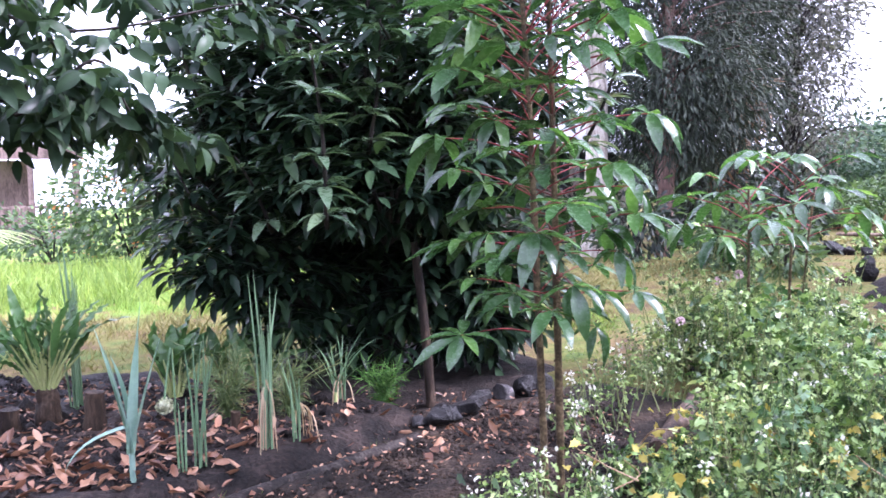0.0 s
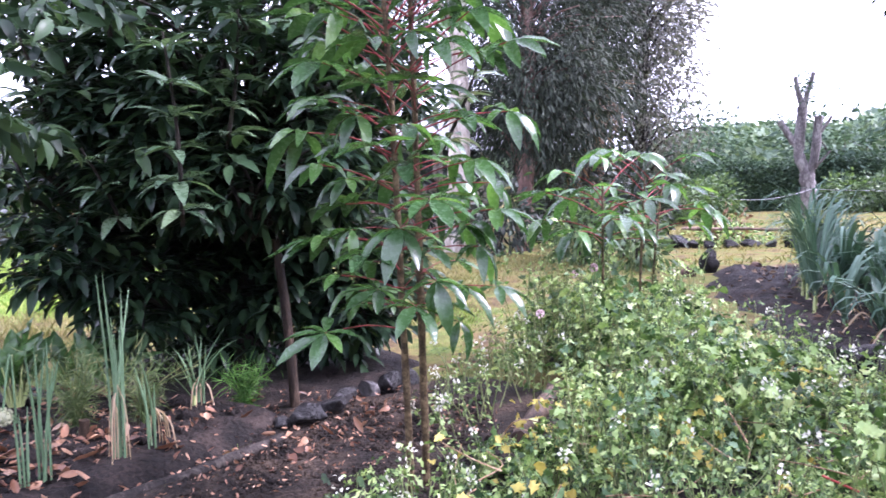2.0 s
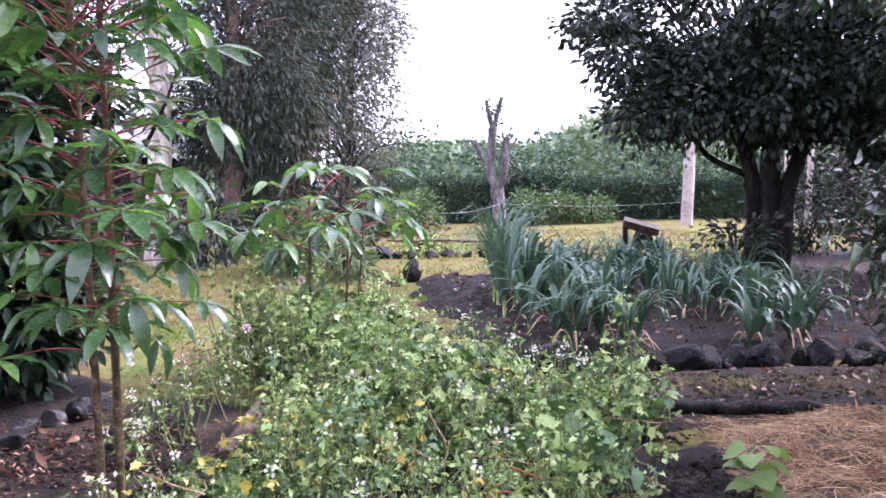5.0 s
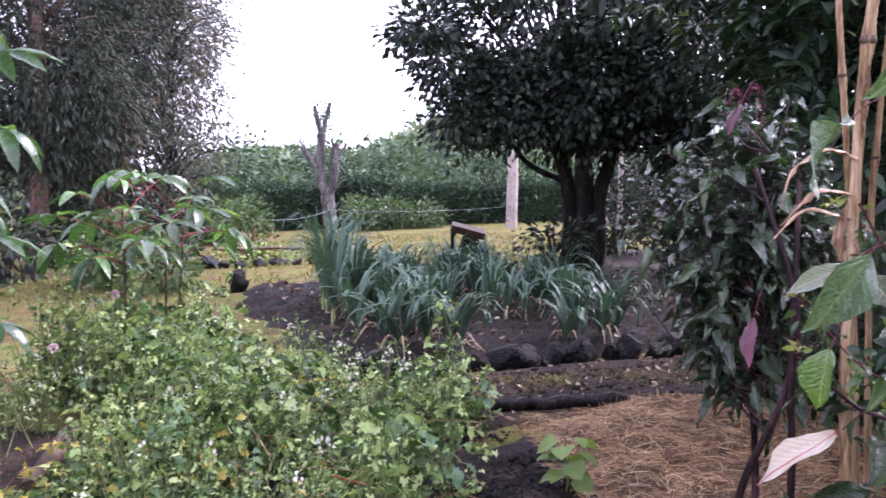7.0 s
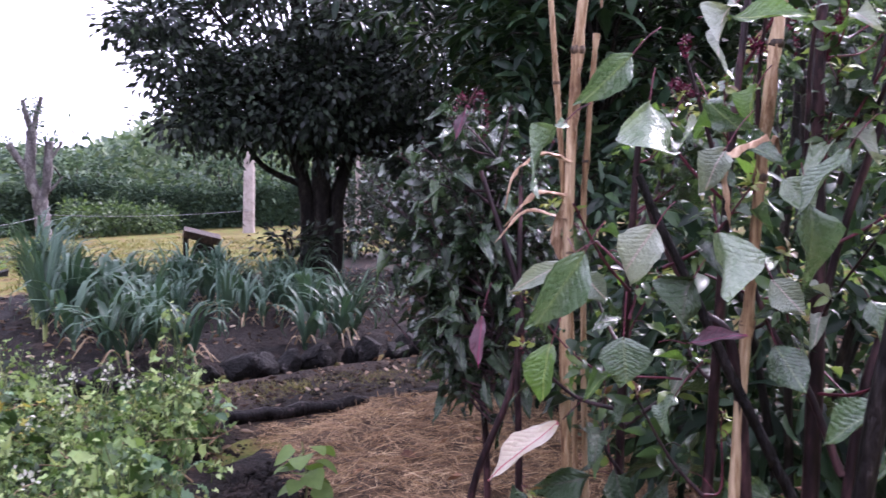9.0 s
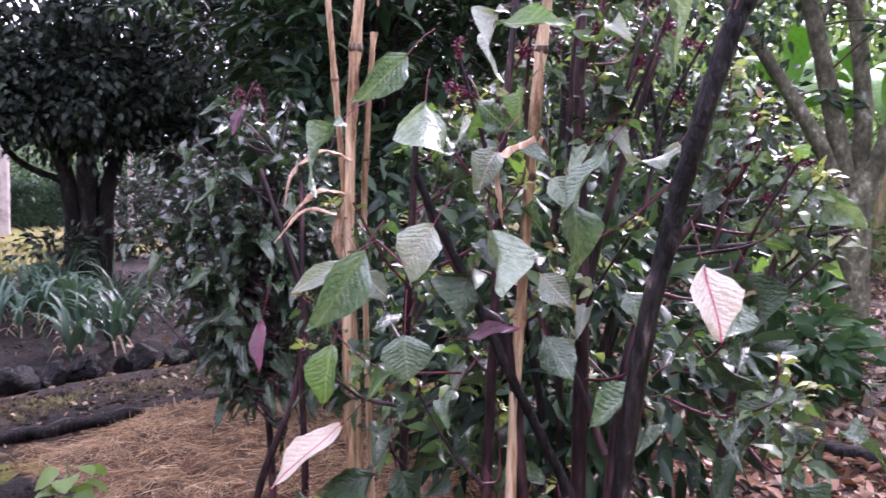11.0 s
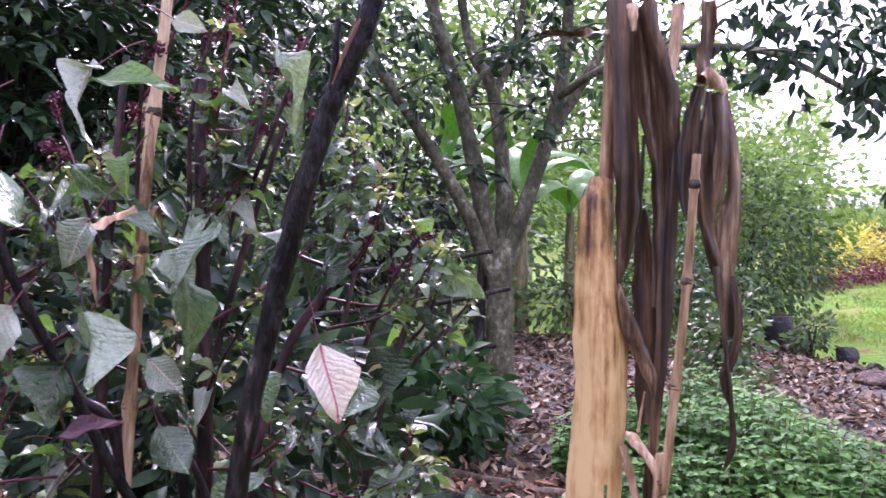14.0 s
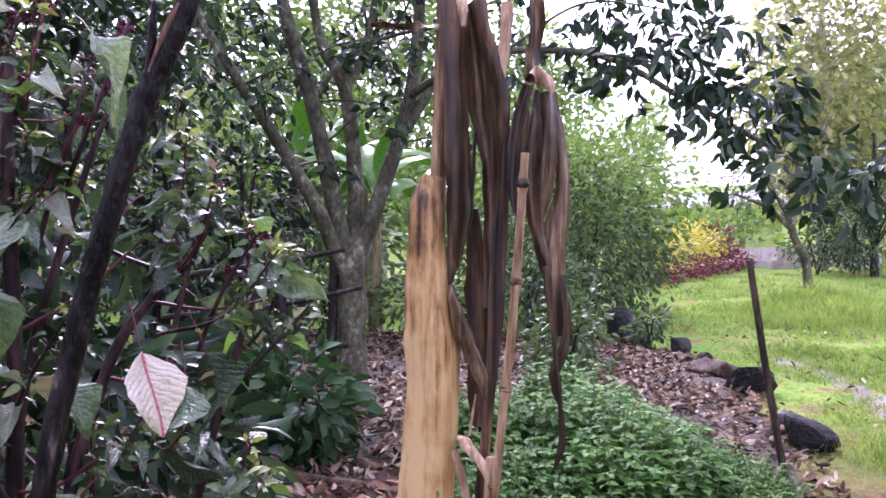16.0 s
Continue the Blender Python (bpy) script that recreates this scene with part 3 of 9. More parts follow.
def tube(geo, points, radii, sides=7, knobs=0.0, close=True):
    p = np.asarray(points, float)
    r = np.broadcast_to(np.asarray(radii, float), (len(p),))
    t = unit(np.gradient(p, axis=0))
    ref = np.array((1.0, 0, 0)) if abs(t[0, 0]) < 0.8 else np.array((0, 1.0, 0))
    a = np.arange(sides) / sides * 2 * math.pi
    rings = []
    for k in range(len(p)):
        x = unit(np.cross(t[k], ref))
        y = np.cross(t[k], x)
        ref = np.cross(x, t[k])
        w = r[k] * (1 + knobs * rng.uniform(-1, 1, sides))
        rings.append(p[k] + w[:, None] * (np.cos(a)[:, None] * x + np.sin(a)[:, None] * y))
    v = np.concatenate(rings)
    i = np.arange(sides)
    f = np.concatenate([np.stack([k * sides + i, k * sides + (i + 1) % sides, (k + 1) * sides + (i + 1) % sides, (k + 1) * sides + i], 1) for k in range(len(p) - 1)])
    geo.add(v, f)
    if close:
        for k, flip in ((0, True), (len(p) - 1, False)):
            ring = k * sides + i
            c = np.vstack((rings[k], p[k]))
            tri = np.stack([i, (i + 1) % sides, np.full(sides, sides)], 1)
            geo.add(c, tri[:, ::-1] if flip else tri)


def smooth_path(points, steps=6):
    """A curve through the points."""
    p = np.asarray(points, float)
    q = np.vstack((2 * p[0] - p[1], p, 2 * p[-1] - p[-2]))
    out = []
    for k in range(1, len(q) - 2):
        for s in np.arange(steps) / steps:
            a, b, c, d = q[k - 1:k + 3]
            out.append(0.5 * (2 * b + (c - a) * s + (2 * a - 5 * b + 4 * c - d) * s * s + (3 * b - a - 3 * c + d) * s ** 3))
    out.append(p[-1])
    return np.array(out)


def limb(geo, points, r0, r1, sides=8, knobs=0.08, steps=6):
    p = smooth_path(points, steps)
    tube(geo, p, np.linspace(r0, r1, len(p)), sides, knobs)
    return p


def ribbon(geo, points, widths, across, cup=0.3, twist=0.0, crumple=0.08, steps=6, cols=5):
    """A long dry blade with a cupped section that twists and crumples on its way; closed with a thin back."""
    p = smooth_path(points, steps)
    w = np.interp(np.linspace(0, 1, len(p)), np.linspace(0, 1, len(widths)), widths)
    t = unit(np.gradient(p, axis=0))
    s = np.linspace(-0.5, 0.5, cols)
    rows = []
    for k in range(len(p)):
        x = unit(np.cross(np.cross(t[k], np.asarray(across, float)), t[k]))
        y = np.cross(t[k], x)
        a = twist * k / len(p)
        x, y = x * math.cos(a) + y * math.sin(a), -x * math.sin(a) + y * math.cos(a)
        z = cup * w[k] * (4 * s * s - 0.5) + rng.normal(size=cols) * crumple * w[k]
        rows.append(p[k] + (s * w[k])[:, None] * x + z[:, None] * y)
    v = np.concatenate(rows)
    back = v + 0.0012 * np.repeat(np.cross(t, np.asarray(across, float)), cols, axis=0)
    f = []
    n = len(p)
    for k in range(n - 1):
        for c in range(cols - 1):
            a, b = k * cols + c, (k + 1) * cols + c
            f.append((a, a + 1, b + 1, b))
    f = np.array(f)
    geo.add(v, f)
    geo.add(back, f[:, ::-1])


def ball(geo, at, radii, detail=2, rough=0.18, freq=1.6, seed=0.0, flat_base=False, facets=0):
    bm = bmesh.new()
    bmesh.ops.create_icosphere(bm, subdivisions=detail, radius=1.0)
    v = np.array([q.co[:] for q in bm.verts])
    f = np.array([[q.index for q in face.verts] for face in bm.faces])
    bm.free()
    off = np.array([noise.noise(Vector(q) * freq + Vector((seed, seed * 1.7, -seed))) + 0.4 * noise.noise(Vector(q) * freq * 2.7 + Vector((seed, 0, 3))) for q in v])
    v = v * (1 + rough * off)[:, None] * np.asarray(radii)
    if facets:
        for k in range(facets):
            d = unit(rng.normal(size=3))
            over = np.maximum(0, (v / np.asarray(radii)) @ d - rng.uniform(0.45, 0.8))
            v = v - over[:, None] * d * np.asarray(radii)
    if flat_base:
        v[:, 2] = np.maximum(v[:, 2], -0.45 * radii[2])
    geo.add(v + np.asarray(at), f)


def box(geo, lo, hi):
    lo, hi = np.asarray(lo, float), np.asarray(hi, float)
    v = np.array([(x, y, z) for x in (lo[0], hi[0]) for y in (lo[1], hi[1]) for z in (lo[2], hi[2])])
    f = np.array([(0, 1, 3, 2), (4, 6, 7, 5), (0, 4, 5, 1), (2, 3, 7, 6), (0, 2, 6, 4), (1, 5, 7, 3)])
    geo.add(v, f)


def inside(poly, x, y):
    poly = np.asarray(poly, float)
    hit = np.zeros(np.shape(x), bool)
    j = len(poly) - 1
    for i in range(len(poly)):
        (xi, yi), (xj, yj) = poly[i], poly[j]
        cross = ((yi > y) != (yj > y)) & (x < (xj - xi) * (y - yi) / (yj - yi + 1e-12) + xi)
        hit ^= cross
        j = i
    return hit


def edge_distance(poly, x, y):
    poly = np.asarray(poly, float)
    best = np.full(np.shape(x), 1e9)
    for a, b in zip(poly, np.roll(poly, -1, axis=0)):
        d = b - a
        s = np.clip(((x - a[0]) * d[0] + (y - a[1]) * d[1]) / (d @ d), 0, 1)
        best = np.minimum(best, np.hypot(x - a[0] - s * d[0], y - a[1] - s * d[1]))
    return best


def sample(poly, count):
    poly = np.asarray(poly, float)
    lo, hi = poly.min(0), poly.max(0)
    got = np.zeros((0, 2))
    while len(got) < count:
        q = rng.uniform(lo, hi, (count * 2, 2))
        got = np.vstack((got, q[inside(poly, q[:, 0], q[:, 1])]))
    return got[:count]


PATCHES = []


def cover(x, y):
    """Height of the ground with the beds and patches that lie on it."""
    x, y = np.asarray(x, float), np.asarray(y, float)
    h = terrain(x, y)
    for poly, height, border in PATCHES:
        k = np.clip(edge_distance(poly, x, y) / border, 0, 1) * inside(poly, x, y)
        h = np.maximum(h, terrain(x, y) - 0.02 + (height + 0.02) * k * k * (3 - 2 * k))
    return h


def spot(x, y, dz=0.0):
    return (x, y, float(cover(x, y)) + dz)


def patch(name, poly, height, material, label, category, border=0.25, step=0.07, lumps=0.02, freq=5.0):
    """A bed or a strewn area: a lumpy sheet over the ground that sinks into it along its border."""
    poly = np.asarray(poly, float)
    lo, hi = poly.min(0) - 0.3, poly.max(0) + 0.3
    xs, ys = np.arange(lo[0], hi[0], step), np.arange(lo[1], hi[1], step)
    x, y = np.meshgrid(xs, ys)
    wob = 0.12 * np.sin(3.1 * x + 2 * y) * np.sin(4.3 * y)
    d = edge_distance(poly, x, y) * np.where(inside(poly, x, y), 1, -1) + wob
    k = np.clip((d + 0.1) / border, 0, 1)
    z = terrain(x, y) - 0.03 + (height + 0.03) * k * k * (3 - 2 * k)
    lump = np.array([noise.noise(Vector((a * freq, b * freq, 0))) + 0.5 * noise.noise(Vector((a * freq * 3, b * freq * 3, 5))) for a, b in zip(x.ravel(), y.ravel())]).reshape(x.shape)
    z = z + lumps * lump * k
    keep = (d[:-1, :-1] > -0.15) & (d[1:, 1:] > -0.15) & (d[1:, :-1] > -0.15) & (d[:-1, 1:] > -0.15)
    nx = len(xs)
    i, j = np.nonzero(keep)
    a = i * nx + j
    g = Geo().add(np.stack((x.ravel(), y.ravel(), z.ravel()), 1), np.stack((a, a + 1, a + nx + 1, a + nx), 1))
    ob = part(name, g, material)
    tagged(ob, label, category, kind="structure")
    PATCHES.append((poly, height, border))
    return ob


def blades(name, poly, count, height, width, material, label, category, lean=0.5, kind="stuff", spread=0.35):
    """Grass: narrow bent blades standing on the ground."""
    q = sample(poly, count)
    base = np.stack((q[:, 0], q[:, 1], cover(q[:, 0], q[:, 1]) - 0.01), 1)
    d = rng.normal(size=(count, 3)) * lean
    d[:, 2] = 1
    tuft = np.array([noise.noise(Vector((a * 1.1, b * 1.1, 4.0))) + 0.6 * noise.noise(Vector((a * 3.7, b * 3.7, 9.0))) for a, b in q])
    s = height * rng.uniform(1 - spread, 1 + spread, count) * np.clip(1 + 1.2 * tuft, 0.25, 2) * np.clip(edge_distance(poly, q[:, 0], q[:, 1]) / 0.8, 0.3, 1)
    v = np.array([(-0.5, 0, 0), (0.5, 0, 0), (-0.4, 0.55, -0.06), (0.4, 0.55, -0.06), (0, 1.0, -0.32)])
    v[:, 0] *= width / height
    g = Geo()
    scatter(g, (v, np.array([(0, 1, 3), (0, 3, 2), (2, 3, 4)])), base, d, s, 0.1)
    return tagged(part(name, g, material), label, category, kind=kind)


def clumps(center, radii, count, per, clump_r, hollow=0.55, low=-1.0, noise_amp=0.25, seed=0.0, out=0.7):
    """Leaf places and ways for a crown: clumps over an uneven ellipsoid, denser to its outside, with gaps."""
    c, r = np.asarray(center, float), np.asarray(radii, float)
    d = unit(rng.normal(size=(count * 3, 3)))
    d = d[d[:, 2] > low][:count]
    bump = np.array([noise.noise(Vector(q) * 2.2 + Vector((seed, seed, seed))) for q in d])
    rad = rng.uniform(hollow ** 3, 1, len(d)) ** (1 / 3) * (1 + noise_amp * bump * 1.6)
    mid = c + d * r * rad[:, None]
    p = np.repeat(mid, per, axis=0) + rng.normal(size=(len(d) * per, 3)) * clump_r
    way = np.repeat(d, per, axis=0) * out + (p - np.repeat(mid, per, axis=0)) / clump_r * 0.6 + np.array((0, 0, -0.35))
    return p, way, mid


AVO_LEAF = leaf_shape(4, 0.3, 0.4, 0.3, 0.48, 0.012)
SMALL_LEAF = leaf_shape(1, 0.5, 0.3, 0.2)
THIN_LEAF = leaf_shape(2, 0.22, 0.3, 0.4)
NEEDLE = leaf_shape(1, 0.12, 0.2, 0.5)
STRAND = leaf_shape(1, 0.17, 0.3, 0.35)
FINE_LEAF = leaf_shape(1, 0.3, 0.2, 0.5)
THREAD = leaf_shape(1, 0.045, 0.2, 0.6)


# ---- ground ----
def ground_sheet():
    def axis(c):
        near = np.arange(-9, 16, 0.22) + c
        out = [near[0] - 0.3 * 1.18 ** k for k in range(1, 42)]
        far = [near[-1] + 0.3 * 1.18 ** k for k in range(1, 42)]
        return np.concatenate((np.array(out)[::-1], near, np.array(far)))
    xs, ys = axis(0.0), axis(0.0)
    x, y = np.meshgrid(xs, ys)
    lump = np.array([noise.noise(Vector((a * 1.3, b * 1.3, 0))) for a, b in zip(x.ravel(), y.ravel())])
    z = terrain(x, y).ravel() + 0.02 * lump * (np.hypot(x, y).ravel() < 40)
    nx = len(xs)
    i, j = np.meshgrid(np.arange(len(ys) - 1), np.arange(nx - 1), indexing="ij")
    a = (i * nx + j).ravel()
    g = Geo().add(np.stack((x.ravel(), y.ravel(), z), 1), np.stack((a, a + 1, a + nx + 1, a + nx), 1))
    tagged(part("ground", g, LAWN), "worn garden lawn with dry yellow and green turf", "lawn", kind="structure")


ground_sheet()
BED_WEST = [(-4.2, 2.2), (-0.95, 3.3), (-0.1, 4.35), (0.0, 4.75), (-0.5, 5.1), (-1.5, 5.5), (-3.0, 5.7), (-4.4, 4.8)]
TREE_RING = [(0.05, 4.6), (0.65, 5.1), (0.9, 5.9), (0.4, 6.7), (-0.8, 6.9), (-1.5, 6.0), (-1.0, 5.3), (-0.4, 5.0)]
PATH_SOIL = [(-2.8, 0.5), (-2.2, 2.9), (-1.25, 3.35), (-0.4, 4.25), (-0.4, 5.0), (0.7, 5.5), (1.15, 5.75), (1.5, 5.4), (1.7, 4.4), (1.9, 2.0), (1.8, 0.3), (0.8, -0.9), (-1.8, -0.9)]
WEED_AREA = [(0.42, 2.7), (0.72, 3.3), (1.3, 3.7), (1.75, 4.4), (1.95, 5.0), (1.75, 6.0), (2.2, 6.3), (2.85, 6.1), (3.0, 5.5), (2.95, 4.95), (3.1, 4.5), (3.35, 4.1), (3.4, 3.4), (2.9, 2.85), (1.8, 2.2)]
WEED_FRINGE = [(0.7, 3.9), (0.75, 4.5), (1.15, 5.4), (1.55, 6.3), (2.0, 6.7), (1.8, 5.6), (1.45, 4.7)]
LEEK_BED = [(3.4, 5.4), (3.65, 6.2), (4.05, 7.2), (4.6, 9.0), (5.2, 10.1), (8.0, 9.6), (10.6, 8.8), (10.4, 6.0), (7.0, 3.4), (5.6, 4.1), (4.4, 4.75)]
STRAW_AREA = [(2.75, 1.9), (3.05, 2.55), (3.62, 3.38), (4.5, 3.25), (5.6, 2.8), (6.2, 2.2), (5.6, 1.3), (3.8, 0.9), (2.6, 1.3)]
MULCH_AREA = [(3.4, 1.0), (5.8, 1.4), (8.0, 1.6), (11.5, 0.8), (12.2, -1.2), (11.0, -3.4), (10.4, -4.6), (8.6, -5.0), (7.0, -4.5), (5.6, -4.0), (4.9, -3.6), (3.0, -2.4), (2.2, -0.6)]
CENTRE_SOIL = [(2.9, 4.3), (3.4, 4.6), (4.4, 4.6), (5.6, 4.0), (7.0, 3.2), (6.6, 2.2), (5.5, 2.7), (4.4, 3.2), (3.6, 3.3), (3.0, 3.1)]
patch("path", PATH_SOIL, 0.05, PATHSOIL, "trodden dark brown earth path between the beds", "path", 0.4, 0.07, 0.022)
patch("path_2", CENTRE_SOIL, 0.045, PATHSOIL, "trodden brown earth between straw and stone edging", "path", 0.3, 0.08, 0.012)
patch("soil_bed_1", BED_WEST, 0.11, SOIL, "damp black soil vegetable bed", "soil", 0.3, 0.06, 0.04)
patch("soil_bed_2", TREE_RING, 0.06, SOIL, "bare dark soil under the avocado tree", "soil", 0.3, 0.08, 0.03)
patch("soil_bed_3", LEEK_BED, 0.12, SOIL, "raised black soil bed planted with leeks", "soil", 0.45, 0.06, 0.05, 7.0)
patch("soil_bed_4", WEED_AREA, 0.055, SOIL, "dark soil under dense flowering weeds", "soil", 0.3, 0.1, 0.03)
patch("soil_bed_5", MULCH_AREA, 0.055, MULCH, "dark ground under thick leaf litter", "leaf litter", 0.5, 0.1, 0.03)
patch("soil_bed_6", [(1.7, 1.5), (2.9, 1.4), (3.3, 2.4), (3.75, 3.4), (3.1, 3.2), (1.8, 2.4)], 0.045, SOIL, "bare black soil between weeds and straw", "soil", 0.25, 0.07, 0.03)
patch("mud_strip", [(5.0, -4.1), (6.2, -4.7), (7.6, -5.3), (8.6, -5.6), (8.4, -6.2), (7.2, -6.0), (6.0, -5.5), (5.0, -5.0)], 0.012, MUD, "muddy worn strip along the lawn edge", "soil", 0.4, 0.1, 0.008)
# Dark sheet over the lawn, standing in for shade by the evergreen.
patch("soil_bed_7", [(9.8, 9.2), (13.0, 10.6), (16.0, 9.5), (17.0, 6.5), (13.0, 4.5), (10.2, 5.4)], 0.03, MULCH, "dark earth and litter carrying the shade under the evergreen", "soil", 0.6, 0.15, 0.02)
patch("straw_bed", STRAW_AREA, 0.05, STRAWBASE, "matted golden straw mulch", "straw", 0.35, 0.07, 0.03)


# ---- avocado trees ----
def avocado_shoot(tree, base, top, whorls, leaf):
    """A young upright shoot with leaves in whorls."""
    g = Geo()
    limb(g, [base, ((base[0] + top[0]) / 2 + 0.02, (base[1] + top[1]) / 2, (base[2] + top[2]) / 2), top], 0.014, 0.006, 6)
    part("branch", g, BARK, tree)
    g = Geo()
    b, t = np.array(base), np.array(top)
    for k in range(whorls):
        s = (k + 0.5) / whorls
        n = 9
        a = rng.uniform(0, 6.28) + np.arange(n) * 2.4
        d = np.stack((np.cos(a), np.sin(a), rng.uniform(-0.25, 0.45, n) + 0.5 * s), 1)
        p = np.repeat((b + (t - b) * s)[None], n, 0) + d * 0.015
        scatter(g, leaf_shape(4, 0.3, 0.25, 0.4), p, d, leaf * rng.uniform(0.75, 1.2, n) * (1.25 - 0.5 * s), 0.85)
    part("shoot_foliage", g, YOUNGAVO, tree, "paler young whorled leaves")


def avocado_tree(base, crowns, leaf, trunk_r, label, shape=AVO_LEAF):
    tree = thing("avocado_tree", label, "tree")
    g = Geo()
    x, y, z = base
    top = np.array(crowns[0][0])
    limb(g, [(x, y, z - 0.1), (x + 0.05, y, z + 0.6), tuple(top * (1, 1, 0.75))], trunk_r, trunk_r * 0.5, 9)
    part("trunk", g, BARK, tree)
    for c, r, count, per, cr in crowns:
        p, way, mid = clumps(c, r, count, per, cr, 0.35, seed=c[0], out=0.25)
        turn = np.tile(np.arange(per) * 2.4, len(mid)) + np.repeat(rng.uniform(0, 6.28, len(mid)), per)
        rise = np.tile(np.linspace(-0.5, 0.5, per), len(mid)) + rng.normal(size=len(p)) * 0.2
        way = np.stack((np.cos(turn), np.sin(turn), rise), 1) + np.repeat(unit(mid - np.array(c)), per, axis=0) * 0.35
        p = np.repeat(mid, per, axis=0) + np.stack((np.cos(turn), np.sin(turn), rise * 1.3), 1) * 0.035 + rng.normal(size=p.shape) * 0.015
        keep = p[:, 2] > terrain(p[:, 0], p[:, 1]) + 0.06
        g = Geo()
        scatter(g, shape, p[keep], way[keep] + np.array((0, 0, -0.05)), leaf * rng.uniform(0.65, 1.3, keep.sum()), 0.85)
        part("crown", g, AVOCADO, tree)
        g = Geo()
        for m in mid[::6]:
            limb(g, [tuple(np.array(c) * (0.7, 0.7, 0.7) + np.array(base) * 0.3), tuple((np.array(c) + m) / 2 + rng.normal(size=3) * 0.08), tuple(m)], 0.02, 0.006, 5, steps=3)
        part("branchwork", g, BARK, tree)
    return tree


west_tree = avocado_tree(spot(-0.35, 5.75), [((-0.3, 5.75, 1.95), (1.35, 1.2, 0.95), 560, 10, 0.15), ((-0.3, 5.85, 3.2), (1.4, 1.1, 0.9), 120, 9, 0.14), ((-0.9, 5.75, 1.6), (0.85, 0.75, 0.65), 230, 10, 0.14), ((0.1, 6.0, 0.85), (0.85, 0.6, 0.85), 220, 10, 0.13), ((-0.8, 6.1, 0.8), (0.8, 0.5, 0.75), 170, 10, 0.13), ((-1.4, 5.5, 1.35), (0.5, 0.5, 0.6), 80, 9, 0.13), ((-0.4, 5.8, 0.6), (0.65, 0.4, 0.55), 130, 10, 0.12), ((0.4, 5.8, 0.6), (0.5, 0.4, 0.55), 110, 10, 0.12), ((-0.2, 4.95, 1.35), (0.9, 0.4, 0.3), 110, 9, 0.12), ((-1.55, 6.0, 2.35), (0.42, 0.4, 0.5), 55, 9, 0.13), ((-1.25, 5.3, 0.88), (0.4, 0.35, 0.3), 55, 9, 0.11), ((-0.95, 5.35, 0.7), (0.4, 0.35, 0.35), 60, 9, 0.11)], 0.172, 0.09,
                         "dense dark glossy avocado tree branching to the ground")
avocado_shoot(west_tree, (-0.5, 4.45, 1.1), (-0.5, 4.1, 2.02), 6, 0.2)
avocado_shoot(west_tree, (-0.9, 4.9, 1.05), (-1.05, 4.7, 1.5), 3, 0.2)
avocado_shoot(west_tree, (0.95, 5.2, 1.5), (1.15, 4.9, 2.1), 5, 0.2)
avocado_shoot(west_tree, (-0.9, 4.8, 2.1), (-1.0, 4.55, 2.75), 5, 0.19)
avocado_shoot(west_tree, (0.1, 4.75, 2.1), (0.05, 4.5, 2.8), 5, 0.19)
avocado_shoot(west_tree, (-1.35, 5.2, 1.6), (-1.5, 5.0, 2.3), 5, 0.19)
avocado_shoot(west_tree, (-0.3, 4.7, 1.5), (-0.2, 4.5, 2.2), 5, 0.18)
avocado_tree(spot(6.1, 2.5), [((6.1, 2.5, 3.3), (1.9, 1.9, 1.5), 560, 12, 0.2), ((5.6, 2.2, 2.35), (1.2, 1.0, 0.8), 240, 11, 0.18)], 0.17, 0.12, "large dark avocado tree shading the amaranth")


# ---- round the western tree ----
def wood_post(name, foot, head, r, label, mat=WOOD):
    g = Geo()
    limb(g, [foot, tuple((np.array(foot) + np.array(head)) / 2 + np.array((0.012, 0, 0))), head], r, r * 0.85, 9, 0.06)
    return tagged(part(name, g, mat), label, "post")


wood_post("prop_post", (0.03, 4.86, -0.06), (-0.07, 4.98, 0.98), 0.031, "rough brown pole propping the avocado branches", POSTWOOD)


def rock(x, y, r, mat=ROCK, label="dark weathered garden stone", group="", sink=0.35, tall=0.8, name="rock"):
    g = Geo()
    rz = r * tall
    ball(g, (0, 0, 0), (r, r * rng.uniform(0.7, 1.0), rz), 3, 0.5, 1.6, rng.uniform(0, 50), True, 14)
    ob = part(name, g, mat)
    ob.matrix_world = Matrix.Translation(spot(x, y, rz * (0.45 - sink * 0.3))) @ Matrix.Rotation(rng.uniform(0, 6), 4, "Z")
    return tagged(ob, label, "rock", group)


RING = "stones round the avocado"
rock(0.08, 4.55, 0.15, GREYROCK, group=RING, tall=0.6)
rock(0.24, 4.72, 0.12, GREYROCK, group=RING, tall=0.7)
rock(0.34, 4.9, 0.1, GREYROCK, group=RING, tall=0.9)
rock(0.46, 5.02, 0.095, PALEROCK, "pale grey rounded garden stone", RING, tall=1.0)
rock(0.6, 5.12, 0.13, GREYROCK, group=RING, tall=0.9)
rock(0.72, 5.28, 0.1, GREYROCK, group=RING, tall=1.2)
rock(-0.02, 4.5, 0.08, GREYROCK, group=RING, tall=0.6)


def log(name, a, b, r, label, mat=WETWOOD, group="", sides=12, end_mat=None):
    g = Geo()
    a, b = np.array(a), np.array(b)
    n = 9
    p = a + (b - a) * np.linspace(0, 1, n)[:, None] + rng.normal(size=(n, 3)) * r * 0.12
    tube(g, p, r * rng.uniform(0.8, 1.15, n), sides, 0.16)
    ob = part(name, g, mat)
    return tagged(ob, label, "log", group)


log("log_edging", spot(-0.85, 3.38, -0.005), spot(-0.02, 4.3, 0.0), 0.033, "split weathered log edging the soil bed", BARK)
log("log_edging", spot(-2.2, 2.75, 0.02), spot(-0.95, 3.28, 0.02), 0.033, "split weathered log edging the soil bed", BARK)


